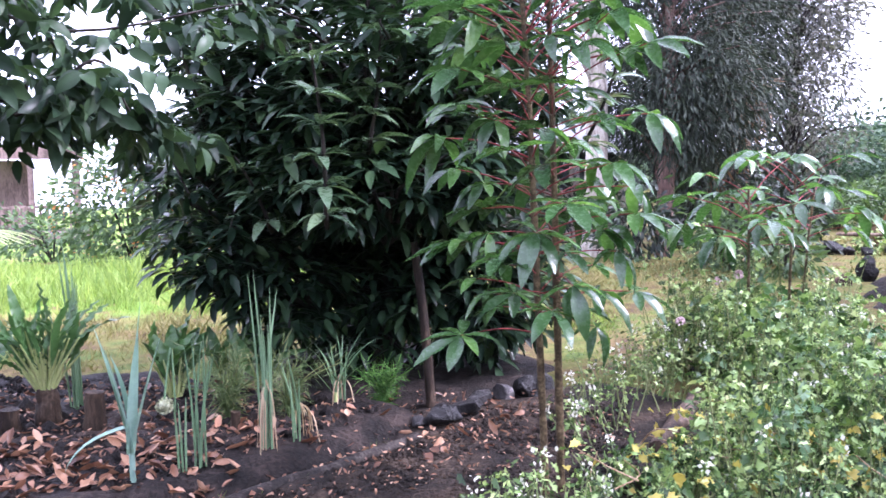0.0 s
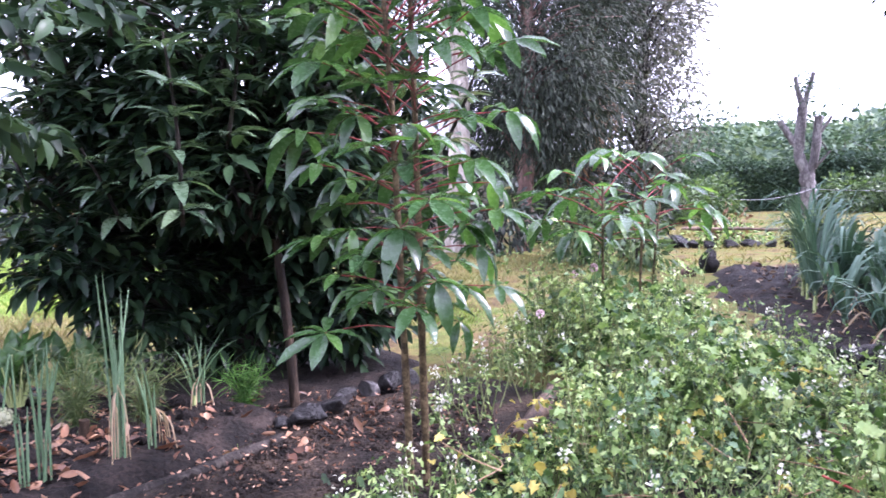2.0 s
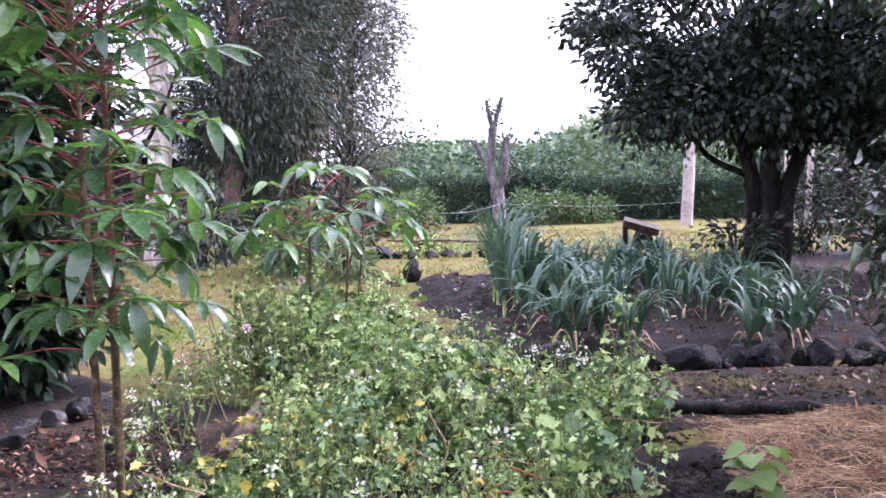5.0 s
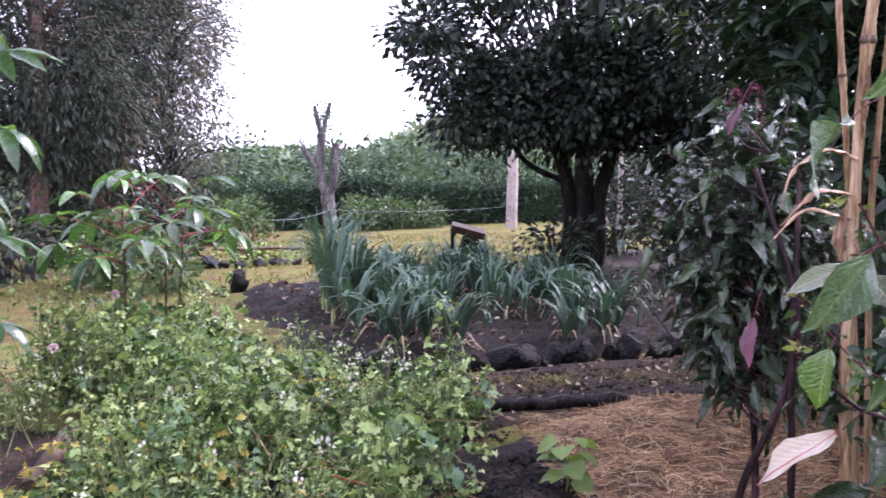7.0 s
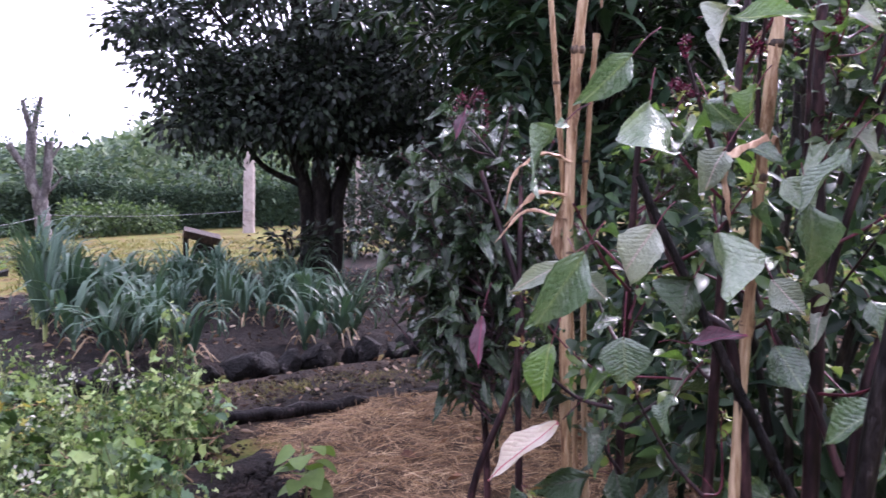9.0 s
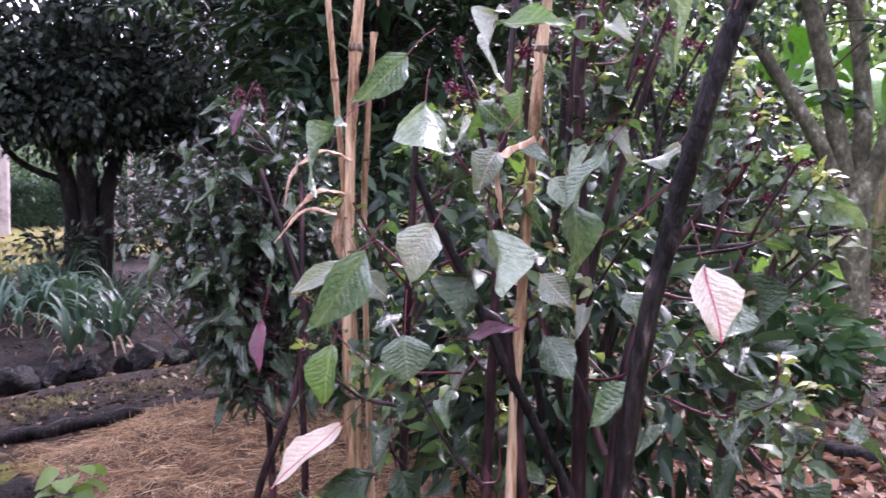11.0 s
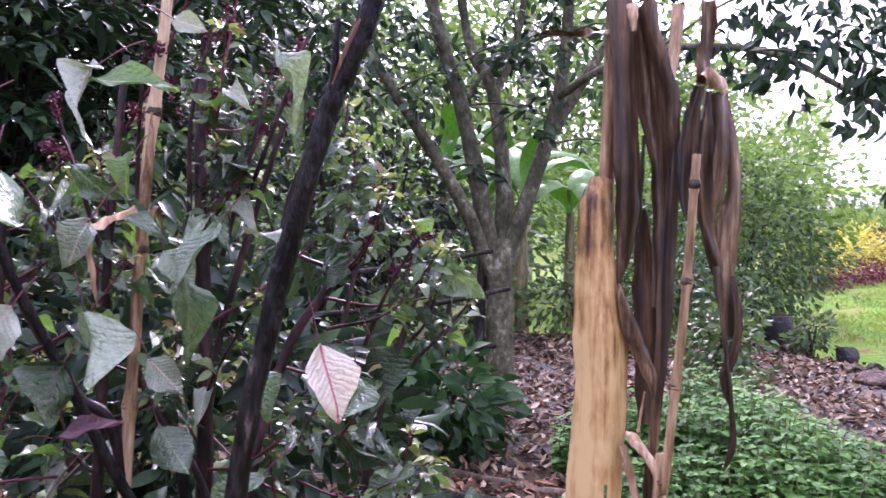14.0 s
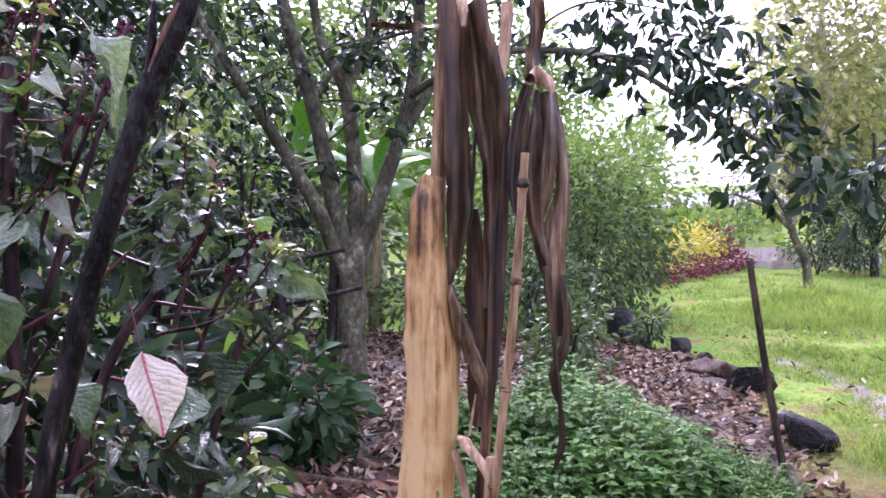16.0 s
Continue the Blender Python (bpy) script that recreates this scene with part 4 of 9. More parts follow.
# ---- cassava ----
def cassava_leaf_mesh(lobes, droop, length):
    """A palmate leaf: a petiole along +y, then narrow lobes fanned round its tip."""
    pet = np.array([(0, 0, 0), (0, 0.5 * length, 0.1 * length), (0, length, 0.08 * length)])
    tip = pet[-1]
    g = Geo()
    pitch = -0.25 - 0.5 * droop
    for k in range(lobes):
        a = (k / (lobes - 1) - 0.5) * 4.5
        size = (0.245 - 0.034 * abs(a)) * rng.uniform(0.85, 1.12)
        s = leaf_shape(8, 0.3, 0.45, droop * rng.uniform(0.5, 1.3), 0.52, 0.01)
        d = np.array((math.sin(a), math.cos(a) * math.cos(pitch), math.cos(a) * math.sin(pitch) + rng.uniform(-0.12, 0.2)))
        scatter(g, s, tip[None], d[None], np.array([size]), 1.0)
    p = Geo()
    tube(p, smooth_path(pet, 4), np.linspace(0.0042, 0.0028, 9), 5)
    return g.mesh("leaf"), p.mesh("petiole")


CASS_MESHES = [cassava_leaf_mesh(5 + k % 3, 0.18 + 0.16 * (k % 4), 0.3 + 0.07 * (k % 3)) for k in range(12)]
for lm, pm in CASS_MESHES:
    lm.materials.append(CASSAVA)
    pm.materials.append(PETIOLE)


def add_cassava_leaf(plant, at, azimuth, tilt, size):
    lm, pm = CASS_MESHES[int(rng.integers(len(CASS_MESHES)))]
    leaf = new("leaf", lm)
    leaf.parent = plant
    leaf.matrix_local = Matrix.Translation(at) @ Matrix.Rotation(azimuth, 4, "Z") @ Matrix.Rotation(tilt, 4, "X") @ Matrix.Rotation(rng.uniform(-0.3, 0.3), 4, "Y") @ Matrix.Scale(size, 4)
    pet = new("petiole", pm)
    pet.parent = leaf


def cassava(base, stems, label, leaf_from, leaves, size=1.0, group=""):
    plant = thing("cassava_plant", label, "cassava plant", group, at=base)
    for s, (dx, dy, lean_x, lean_y, h, r) in enumerate(stems):
        g = Geo()
        pts = [(dx, dy, -0.05), (dx + lean_x * 0.3, dy + lean_y * 0.3, h * 0.35), (dx + lean_x * 0.6, dy + lean_y * 0.6, h * 0.7), (dx + lean_x, dy + lean_y, h)]
        p = limb(g, pts, r, r * 0.55, 8, 0.12, 10)
        for q in range(int(h * 14)):
            k = int(rng.integers(2, len(p) - 2))
            a = rng.uniform(0, 6.28)
            ball(g, p[k] + np.array((math.cos(a), math.sin(a), 0)) * r * 0.85, (r * 0.28, r * 0.28, r * 0.4), 1, 0.1)
        part("stem", g, CASSTEM, plant)
        for k in range(leaves):
            f = leaf_from + (1 - leaf_from) * (k + 0.5) / leaves
            i = min(len(p) - 1, int(f * (len(p) - 1)))
            up = 0.02 + 0.5 * (f - leaf_from) / (1 - leaf_from) + rng.uniform(-0.15, 0.15)
            add_cassava_leaf(plant, Vector(p[i]), k * 2.4 + s * 1.3 + rng.uniform(-0.3, 0.3), up, size * rng.uniform(0.75, 1.15) * (0.66 + 0.44 * f))
    return plant


cassava(spot(0.57, 3.45), [(0.0, 0.0, -0.11, 0.02, 2.25, 0.017), (0.07, 0.06, -0.07, 0.0, 2.4, 0.018)], "tall cassava with two brown stems, red petioles and wet drooping leaves", 0.31, 58)
cassava(spot(2.12, 5.55), [(0.0, 0.0, -0.02, 0.0, 1.22, 0.014)], "young cassava with drooping palmate leaves among weeds", 0.62, 12, 1.1, "young cassavas")
cassava(spot(2.45, 5.75), [(0.0, 0.0, 0.03, 0.0, 1.28, 0.013), (0.12, 0.1, 0.08, 0.0, 1.2, 0.012)], "young cassava with drooping palmate leaves among weeds", 0.64, 9, 1.05, "young cassavas")


# ---- the western bed ----
def strap(geo, base, way, length, width, bend, mat_rows=7, cup=0.35, late=0.0):
    """One strap leaf that rises and bends over."""
    w = unit(np.array(way, float))
    flat_way = unit(np.array((w[0], w[1], 0.0)) + 1e-6)
    p = [np.array(base, float)]
    ang = math.asin(np.clip(w[2], -1, 1))
    for k in range(mat_rows):
        s = (k + 1) / mat_rows
        a = ang - bend * (s * s * 1.6 if not late else 2.6 * max(0.0, (s - late) / (1 - late)) ** 1.2)
        p.append(p[-1] + (flat_way * math.cos(a) + UP * math.sin(a)) * length / mat_rows)
    p = np.array(p)
    x = unit(np.cross(flat_way, UP))
    prof = np.array([0.8, 1, 1, 0.95, 0.85, 0.65, 0.4, 0.06])[:mat_rows + 1] * width / 2
    t = unit(np.gradient(p, axis=0))
    nrm = np.cross(x, t)
    rows = [np.array((p[k] - x * prof[k] + nrm[k] * cup * prof[k], p[k], p[k] + x * prof[k] + nrm[k] * cup * prof[k])) for k in range(len(p))]
    v = np.concatenate(rows)
    f = []
    for k in range(len(p) - 1):
        a = 3 * k
        f += [(a, a + 1, a + 4, a + 3), (a + 1, a + 2, a + 5, a + 4)]
    geo.add(v, np.array(f))


def leek(at, height, fans, label, mat=LEEK, group="", width=0.035, bend=0.7, shaft=0.16, spread=0.45, shaft_mat=None, late=0.0):
    plant = thing("leek", label, "leek", group, at=at)
    g = Geo()
    limb(g, [(0, 0, -0.03), (0, 0, shaft)], 0.014, 0.012, 8)
    part("shaft", g, shaft_mat or RIB, plant)
    for k in range(fans):
        a = k * math.pi + rng.uniform(-0.6, 0.6)
        h = shaft * rng.uniform(0.5, 1.0)
        tilt = spread * rng.uniform(0.3, 1.2)
        g = Geo()
        strap(g, (0, 0, h), (math.cos(a) * tilt, math.sin(a) * tilt, 1), height * rng.uniform(0.7, 1.1), width * rng.uniform(0.8, 1.2), bend * rng.uniform(0.35, 1.3), late=late * rng.uniform(0.7, 1.2))
        part("leaf", g, mat, plant)
    return plant


def onion(at, spikes, height, label, lean=0.12, mat=ONION, dry=0):
    plant = thing("onion_clump", label, "onion", at=at)
    for k in range(spikes):
        g = Geo()
        a, q = rng.uniform(0, 6.28), lean * rng.uniform(0.2, 1.3)
        h = height * rng.uniform(0.65, 1.05)
        o = np.array((rng.uniform(-0.03, 0.03), rng.uniform(-0.03, 0.03), 0))
        p = smooth_path([tuple(o), tuple(o + (q * h * 0.3 * math.cos(a), q * h * 0.3 * math.sin(a), h * 0.5)), tuple(o + (q * h * math.cos(a), q * h * math.sin(a), h))], 5)
        tube(g, p, np.interp(np.linspace(0, 1, len(p)), [0, 0.3, 0.8, 1], [0.005, 0.0062, 0.0045, 0.001]), 6)
        part("leaf", g, mat, plant)
    for k in range(dry):
        g = Geo()
        a = rng.uniform(0, 6.28)
        r = rng.uniform(0.03, 0.12)
        ribbon(g, [(0, 0, height * 0.42), (r * 0.7 * math.cos(a), r * 0.7 * math.sin(a), height * 0.3), (r * math.cos(a), r * math.sin(a), 0.02)], [0.003, 0.007, 0.005], (math.sin(a), -math.cos(a), 0.1), 0.2, rng.uniform(-1, 1), 0.1, 4, 3)
        part("dry_leaf", g, DRYSTALK, plant, "withered straw-coloured leaf")
    return plant


def chard(at, leaves, height, label, stump=True):
    plant = thing("chard_plant", label, "chard", at=at)
    if stump:
        g = Geo()
        limb(g, [(0, 0, -0.05), (0.01, 0, 0.1), (0, 0, 0.2)], 0.075, 0.05, 10, 0.12)
        part("stalk_base", g, POSTWOOD, plant, "brown woody stalk base")
    z0 = 0.17 if stump else 0.02
    for k in range(leaves):
        a = k * 2.4 + rng.uniform(-0.2, 0.2)
        tilt = 0.06 + (0.62 if stump else 0.42) * (k / leaves) ** 1.2
        d = unit(np.array((math.cos(a) * tilt, math.sin(a) * tilt, 1)))
        h = height * rng.uniform(0.75, 1.1)
        base = np.array((math.cos(a) * 0.03, math.sin(a) * 0.03, z0))
        g = Geo()
        arch = np.array((math.cos(a), math.sin(a), 0)) * tilt * h * 0.12
        limb(g, [tuple(base), tuple(base + d * h * 0.3), tuple(base + d * h * 0.62 + arch)], 0.011 if stump else 0.013, 0.004, 6)
        stalk = part("leaf_stalk", g, RIB, plant, "pale green rib")
        g = Geo()
        scatter(g, leaf_shape(17, 0.11 if stump else 0.27, 0.75, 0.12 + 0.22 * (k % 3), 0.62, 0.03), (base + d * h * (0.27 if stump else 0.2))[None], (d + rng.normal(size=3) * 0.08)[None], np.array([h * rng.uniform(0.6, 0.85)]), 0.3)
        part("blade", g, CHARD, stalk)
    return plant


big = leek(spot(-1.22, 3.52), 0.4, 2, "tall blue-green leek standing in the soil bed", BLUELEEK, width=0.05, bend=0.1, shaft=0.24, spread=0.15, shaft_mat=BLUELEEK)
for way, length, bend in (((0.08, 0.02, 1), 0.68, 0.02), ((-0.22, -0.03, 1), 0.58, 0.02), ((0.25, 0.05, 1), 0.54, 0.03), ((-0.14, -0.1, 1), 0.5, 0.04), ((-0.5, -0.2, -0.1), 0.34, 0.6), ((0.12, -0.1, 1), 0.56, 0.04)):
    g = Geo()
    strap(g, (0, 0, 0.12 if way[2] > 0.5 else 0.24), way, length, 0.05, bend)
    part("leaf", g, BLUELEEK, big)
onion(spot(-0.98, 3.7), 6, 0.68, "slim green onion leaves rising from the bed", 0.2)
onion(spot(-1.02, 3.62), 3, 0.42, "short green onion spikes in the bed", 0.1)
onion(spot(-0.73, 3.95), 7, 0.86, "leaning onion with withered hanging leaves", 0.2, ONION, 10)
onion(spot(-0.6, 4.1), 4, 0.5, "leaning onion with withered hanging leaves", 0.4, ONION, 7)
leek(spot(-0.52, 4.72), 0.42, 7, "toppled leek with pale exposed shaft", ONION, width=0.026, bend=0.5, shaft=0.08, spread=0.6)
onion(spot(-0.5, 4.75), 6, 0.42, "small onion leaning over the bed edge", 0.3, ONION, 4)
chard(spot(-2.02, 4.35), 44, 0.55, "large bolted chard on a brown stalk")
onion(spot(-2.0, 4.65), 9, 0.95, "tall onion spikes behind the chard", 0.15)
chard(spot(-1.5, 4.85), 15, 0.5, "dark green chard in the bed", False)
chard(spot(-1.05, 5.15), 9, 0.5, "dark green chard in the bed", False)
chard(spot(-1.3, 5.3), 9, 0.5, "dark green chard in the bed", False)
chard(spot(-2.6, 4.7), 10, 0.5, "dark green chard in the bed", False)


def seed_head(at):
    g = Geo()
    plant = thing("onion_seed_head", "round pale allium seed head drooping on its stalk", "flower head", at=at)
    n = 140
    d = unit(rng.normal(size=(n, 3)))
    scatter(g, leaf_shape(1, 0.9, 0.3, 0.1), d * 0.035, d, 0.016, 0.2)
    ball(g, (0, 0, 0), (0.034, 0.034, 0.034), 2, 0.08, 3)
    part("head", g, SEEDHEAD, plant)
    g = Geo()
    limb(g, [(0, 0, 0.03), (0.01, 0.02, 0.16), (0.03, 0.05, 0.3), (0.04, 0.05, -0.05)], 0.006, 0.005, 6)
    part("stalk", g, ONION, plant)


seed_head(spot(-1.38, 4.35, 0.1))


def feathery(at, height, count, label, mat=WEEDSTEM, spread=0.6):
    """A fine-leaved herb: thin branching stems with thread leaves."""
    plant = thing("feathery_herb", label, "herb", at=at)
    g, s = Geo(), Geo()
    for k in range(count):
        a, q = rng.uniform(0, 6.28), rng.uniform(0.1, spread)
        h = height * rng.uniform(0.6, 1.1)
        p = smooth_path([(0, 0, 0), (q * h * 0.3 * math.cos(a), q * h * 0.3 * math.sin(a), h * 0.5), (q * h * math.cos(a), q * h * math.sin(a), h * (1 - 0.3 * q))], 5)
        tube(s, p, 0.003, 4)
        n = 42
        i = rng.integers(1, len(p), n)
        d = rng.normal(size=(n, 3)) + (0, 0, 0.6)
        scatter(g, THREAD, p[i] + rng.normal(size=(n, 3)) * 0.012, d, rng.uniform(0.06, 0.15, n), 0.3)
    part("stemwork", s, mat, plant)
    part("foliage", g, mat, plant)


feathery(spot(-1.05, 4.4), 0.42, 17, "fine-leaved pale green herb sprawling in the bed", FINEHERB, 0.9)
feathery(spot(-0.75, 4.5), 0.45, 14, "fine-leaved pale green herb sprawling in the bed", FINEHERB, 0.9)
feathery(spot(-0.28, 4.98), 0.3, 14, "dark feathery herb under the avocado tree", HERBDARK, 0.6)
for sx, sy, sr, sh in ((-1.72, 4.25, 0.06, 0.2), (-2.15, 4.2, 0.06, 0.12), (-0.98, 4.25, 0.03, 0.1)):
    g = Geo()
    limb(g, [(sx, sy, float(cover(sx, sy)) - 0.05), (sx + 0.01, sy, float(cover(sx, sy)) + sh)], sr, sr * 0.8, 10, 0.15)
    tagged(part("plant_stump", g, POSTWOOD), "short brown rotting stump in the bed", "stump")


def litter(name, poly, count, size, material, label, curl=0.5, holes=-9.0):
    q = sample(poly, count)
    thick = np.array([noise.noise(Vector((a * 1.6, b * 1.6, 3.0))) + 0.5 * noise.noise(Vector((a * 5.0, b * 5.0, 1.0))) for a, b in q])
    q = q[thick > holes]
    count = len(q)
    p = np.stack((q[:, 0], q[:, 1], cover(q[:, 0], q[:, 1]) + rng.uniform(0.005, 0.04, count)), 1)
    d = rng.normal(size=(count, 3)) * (1, 1, 0.25)
    g = Geo()
    for k, form in enumerate((leaf_shape(3, 0.42, 0.8, -0.45, 0.5, 0.03), leaf_shape(3, 0.55, 0.5, 0.5, 0.42, 0.04), leaf_shape(3, 0.34, 1.1, -0.2, 0.5, -0.03))):
        scatter(g, form, p[k::3], d[k::3], size * rng.uniform(0.45, 1.3, len(p[k::3])), curl * 0.85)
    return tagged(part(name, g, material), label, "fallen leaves", kind="stuff")


litter("fallen_leaves", [(-2.6, 3.1), (-1.0, 3.35), (-0.35, 4.05), (-0.75, 4.3), (-1.4, 4.05), (-2.6, 3.9)], 420, 0.085, RUSTLEAF, "large rust-brown fallen leaves on the soil", 0.8)
litter("fallen_leaves", [(-2.6, 3.1), (-0.9, 3.3), (0.9, 4.4), (0.3, 5.0), (-1.5, 5.4), (-3, 5.0)], 260, 0.07, RUSTLEAF, "scattered rust-brown fallen leaves", 0.75)
litter("soil_debris", [(-2.6, 3.1), (-0.9, 3.0), (1.2, 4.2), (0.8, 5.0), (-1.5, 5.4), (-3, 5.0)], 2200, 0.028, RUSTLEAF, "small dry bits of leaf and twig on soil", 0.6)


def clods(name, poly, count, size, label, mat=SOIL):
    """Loose crumbs of earth."""
    q = sample(poly, count)
    base = np.array([(1, 0, -0.7), (-1, 0, -0.7), (0, 1, 0.7), (0, -1, 0.7)]) * 0.6
    v = np.array([(1, 0, 0), (-1, 0, 0), (0, 1, 0), (0, -1, 0), (0, 0, 0.8), (0, 0, -0.8)], float)
    f = np.array([(0, 2, 4), (2, 1, 4), (1, 3, 4), (3, 0, 4), (2, 0, 5), (1, 2, 5), (3, 1, 5), (0, 3, 5)])
    r = size * rng.gamma(2.0, 0.35, count)
    jit = 1 + rng.uniform(-0.45, 0.45, (count, 6, 1))
    a = rng.uniform(0, 6.28, count)
    rot = np.stack((np.stack((np.cos(a), -np.sin(a), 0 * a), 1), np.stack((np.sin(a), np.cos(a), 0 * a), 1), np.stack((0 * a, 0 * a, 1 + 0 * a), 1)), 1)
    w = np.einsum("nij,nkj->nki", rot, v[None] * jit) * r[:, None, None]
    w = w + np.stack((q[:, 0], q[:, 1], cover(q[:, 0], q[:, 1]) + r * 0.1), 1)[:, None]
    g = Geo().add(w.reshape(-1, 3), (f[None] + (np.arange(count) * 6)[:, None, None]).reshape(-1, 3))
    tagged(part(name, g, mat), label, "soil", kind="stuff")


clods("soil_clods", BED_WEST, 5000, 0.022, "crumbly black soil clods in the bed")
clods("soil_clods", [(-1.3, 3.0), (-0.3, 4.0), (0.3, 4.8), (1.2, 5.0), (1.0, 3.6), (0.3, 2.8)], 9000, 0.011, "brown soil crumbs on the path", PATHSOIL)
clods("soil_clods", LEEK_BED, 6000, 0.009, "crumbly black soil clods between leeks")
clods("soil_clods", CENTRE_SOIL, 3000, 0.014, "brown soil crumbs on the path", PATHSOIL)
clods("soil_clods", [(2.4, 2.2), (3.0, 2.2), (3.3, 2.9), (2.7, 3.0)], 1200, 0.018, "crumbly black soil clods beside the straw")


# ---- the weed patch ----
def weed_patch():
    stems, leaves, flowers, wide = Geo(), Geo(), Geo(), Geo()
    shape = leaf_shape(6, 0.7, 0.7, 0.5, 0.6, 0.13, 0.3)
    narrow = leaf_shape(6, 0.5, 0.6, 0.6, 0.62, 0.1, 0.45)
    small = leaf_shape(1, 0.6, 0.3, 0.2)

    def stem(b, top, n, reach, size, form, bloom, flat=0.65):
        h = np.linalg.norm(top - b)
        p = smooth_path([b, b * 0.5 + top * 0.5 + rng.normal(size=3) * 0.08 * h, top], 4)
        tube(stems, p, np.linspace(0.0042, 0.0018, len(p)), 4, close=False)
        i = rng.integers(2, len(p), n)
        d = rng.normal(size=(n, 3)) * (1, 1, 0.4) + unit(top - b) * (1.2, 1.2, 0.1)
        pl = p[i] + unit(d) * rng.uniform(0.01, reach, (n, 1))
        scatter(leaves, form, pl, d, size * rng.uniform(0.55, 1.35, n), flat)
        d = rng.normal(size=(5, 3)) + (0, 0, 0.8)
        scatter(leaves, small, top + rng.normal(size=(5, 3)) * 0.02, d, rng.uniform(0.014, 0.03, 5), 0.5)
        if rng.uniform() < bloom:
            m = 11
            d = unit(rng.normal(size=(m, 3)) + (0, 0, 1.0))
            scatter(flowers, leaf_shape(1, 0.8, 0.2, 0.0), top + (0, 0, 0.015) + rng.normal(size=(m, 3)) * 0.016, d, rng.uniform(0.013, 0.025, m), 0.6)

    def near_young(x, y):
        return math.exp(-((x - 2.15) ** 2 + (y - 5.5) ** 2) / 0.5)

    def low_side(x, y):
        return np.clip(math.hypot(x - 0.5, y - 3.0) / 0.9, 0.45, 1) * np.clip((x - 0.1) / 1.3, 0.6, 1)

    hump = np.array((2.1, 5.45)) + rng.normal(size=(34, 2)) * (0.28, 0.42)
    for x, y in np.concatenate((sample(WEED_AREA, 135), hump)):
        z = float(cover(x, y)) - 0.02
        r = rng.uniform(0.08, 0.24)
        h = (rng.uniform(0.16, 0.48) + 0.34 * near_young(x, y)) * low_side(x, y)
        h *= float(np.clip(1 + 1.8 * noise.noise(Vector((x * 2.1, y * 2.1, 2.0))), 0.4, 1.6))
        fine = rng.uniform() < 0.3
        size, form = (rng.uniform(0.024, 0.04), narrow) if fine else (rng.uniform(0.036, 0.085), (shape, narrow)[rng.integers(2)])
        for k in range(int(rng.integers(6, 11))):
            a, q = rng.uniform(0, 6.28), r * rng.uniform(0.2, 1.15)
            b = np.array((x + rng.normal() * 0.02, y + rng.normal() * 0.02, z))
            top = b + (q * math.cos(a), q * math.sin(a), h * rng.uniform(0.6, 1.12))
            stem(b, top, 20 if fine else 10, 0.06, size, form, 0.015, 0.45)
    for poly, count, low, high, n, bloom in ((WEED_AREA, 130, 0.05, 0.13, 8, 0.0), (WEED_AREA, 150, 0.3, 0.5, 7, 0.22), (WEED_FRINGE, 95, 0.2, 0.46, 7, 0.35)):
        for x, y in sample(poly, count):
            b = np.array((x, y, float(cover(x, y)) - 0.02))
            h = rng.uniform(low, high) * low_side(x, y) + (0.12 * near_young(x, y) if low > 0.2 else 0)
            lean = rng.normal(size=2) * 0.3 * h
            stem(b, b + (lean[0], lean[1], h), n, 0.05, 0.045, narrow if low > 0.1 else shape, bloom)
    for x, y in ((0.45, 2.95), (0.38, 3.05), (0.5, 3.15), (0.62, 3.0), (0.35, 2.85), (0.7, 3.3), (0.85, 3.5)):
        for k in range(7):
            b = np.array((x + rng.normal() * 0.05, y + rng.normal() * 0.05, float(cover(x, y)) - 0.02))
            stem(b, b + (rng.normal() * 0.08, rng.normal() * 0.08, rng.uniform(0.12, 0.3)), 10, 0.05, 0.045, narrow, 0.3)
    q = np.concatenate((sample(WEED_AREA, 40), hump[:10]))
    broad = leaf_shape(11, 0.62, 0.6, 0.6, 0.62, 0.09, 0.25)
    for x, y in q:
        b = np.array((x, y, float(cover(x, y)) + (rng.uniform(0.08, 0.34) + 0.25 * near_young(x, y)) * low_side(x, y)))
        n = 11
        a = np.arange(n) * 2.4 + rng.uniform(0, 6.28)
        d = np.stack((np.cos(a), np.sin(a), rng.uniform(-0.2, 0.9, n)), 1)
        e = b + unit(d) * rng.uniform(0.03, 0.09, (n, 1))
        for k in range(n):
            tube(stems, np.array((b - (0, 0, 0.05), (b + e[k]) / 2, e[k])), 0.002, 4, close=False)
        scatter(wide, broad, e, d + (0, 0, -0.25), rng.uniform(0.055, 0.105, n), 0.6)
    ochre = Geo()
    for cx, cy in list(((1.15, 3.55), (1.3, 3.75), (1.75, 3.2), (1.4, 3.35), (2.3, 3.55), (0.85, 3.2))) + [tuple(q) for q in sample(WEED_AREA, 14)]:
        n = int(rng.integers(6, 16))
        c = np.array((cx, cy, float(cover(cx, cy)) + 0.22)) + rng.normal(size=(n, 3)) * (0.09, 0.09, 0.06)
        scatter(ochre, shape, c, rng.normal(size=(n, 3)) * (1, 1, 0.5), rng.uniform(0.03, 0.07, n), 0.5)
    dead = Geo()
    for x, y in sample(WEED_AREA, 130):
        a, up, reach = rng.uniform(0, 6.28), rng.uniform(0.05, 0.4), rng.uniform(0.12, 0.4)
        b = np.array((x, y, float(cover(x, y)) + rng.uniform(0.0, 0.22)))
        e = b + (math.cos(a) * reach, math.sin(a) * reach, up * reach)
        limb(dead, [tuple(b), tuple((b + e) / 2 + rng.normal(size=3) * 0.03), tuple(e)], 0.004, 0.002, 5, steps=4)
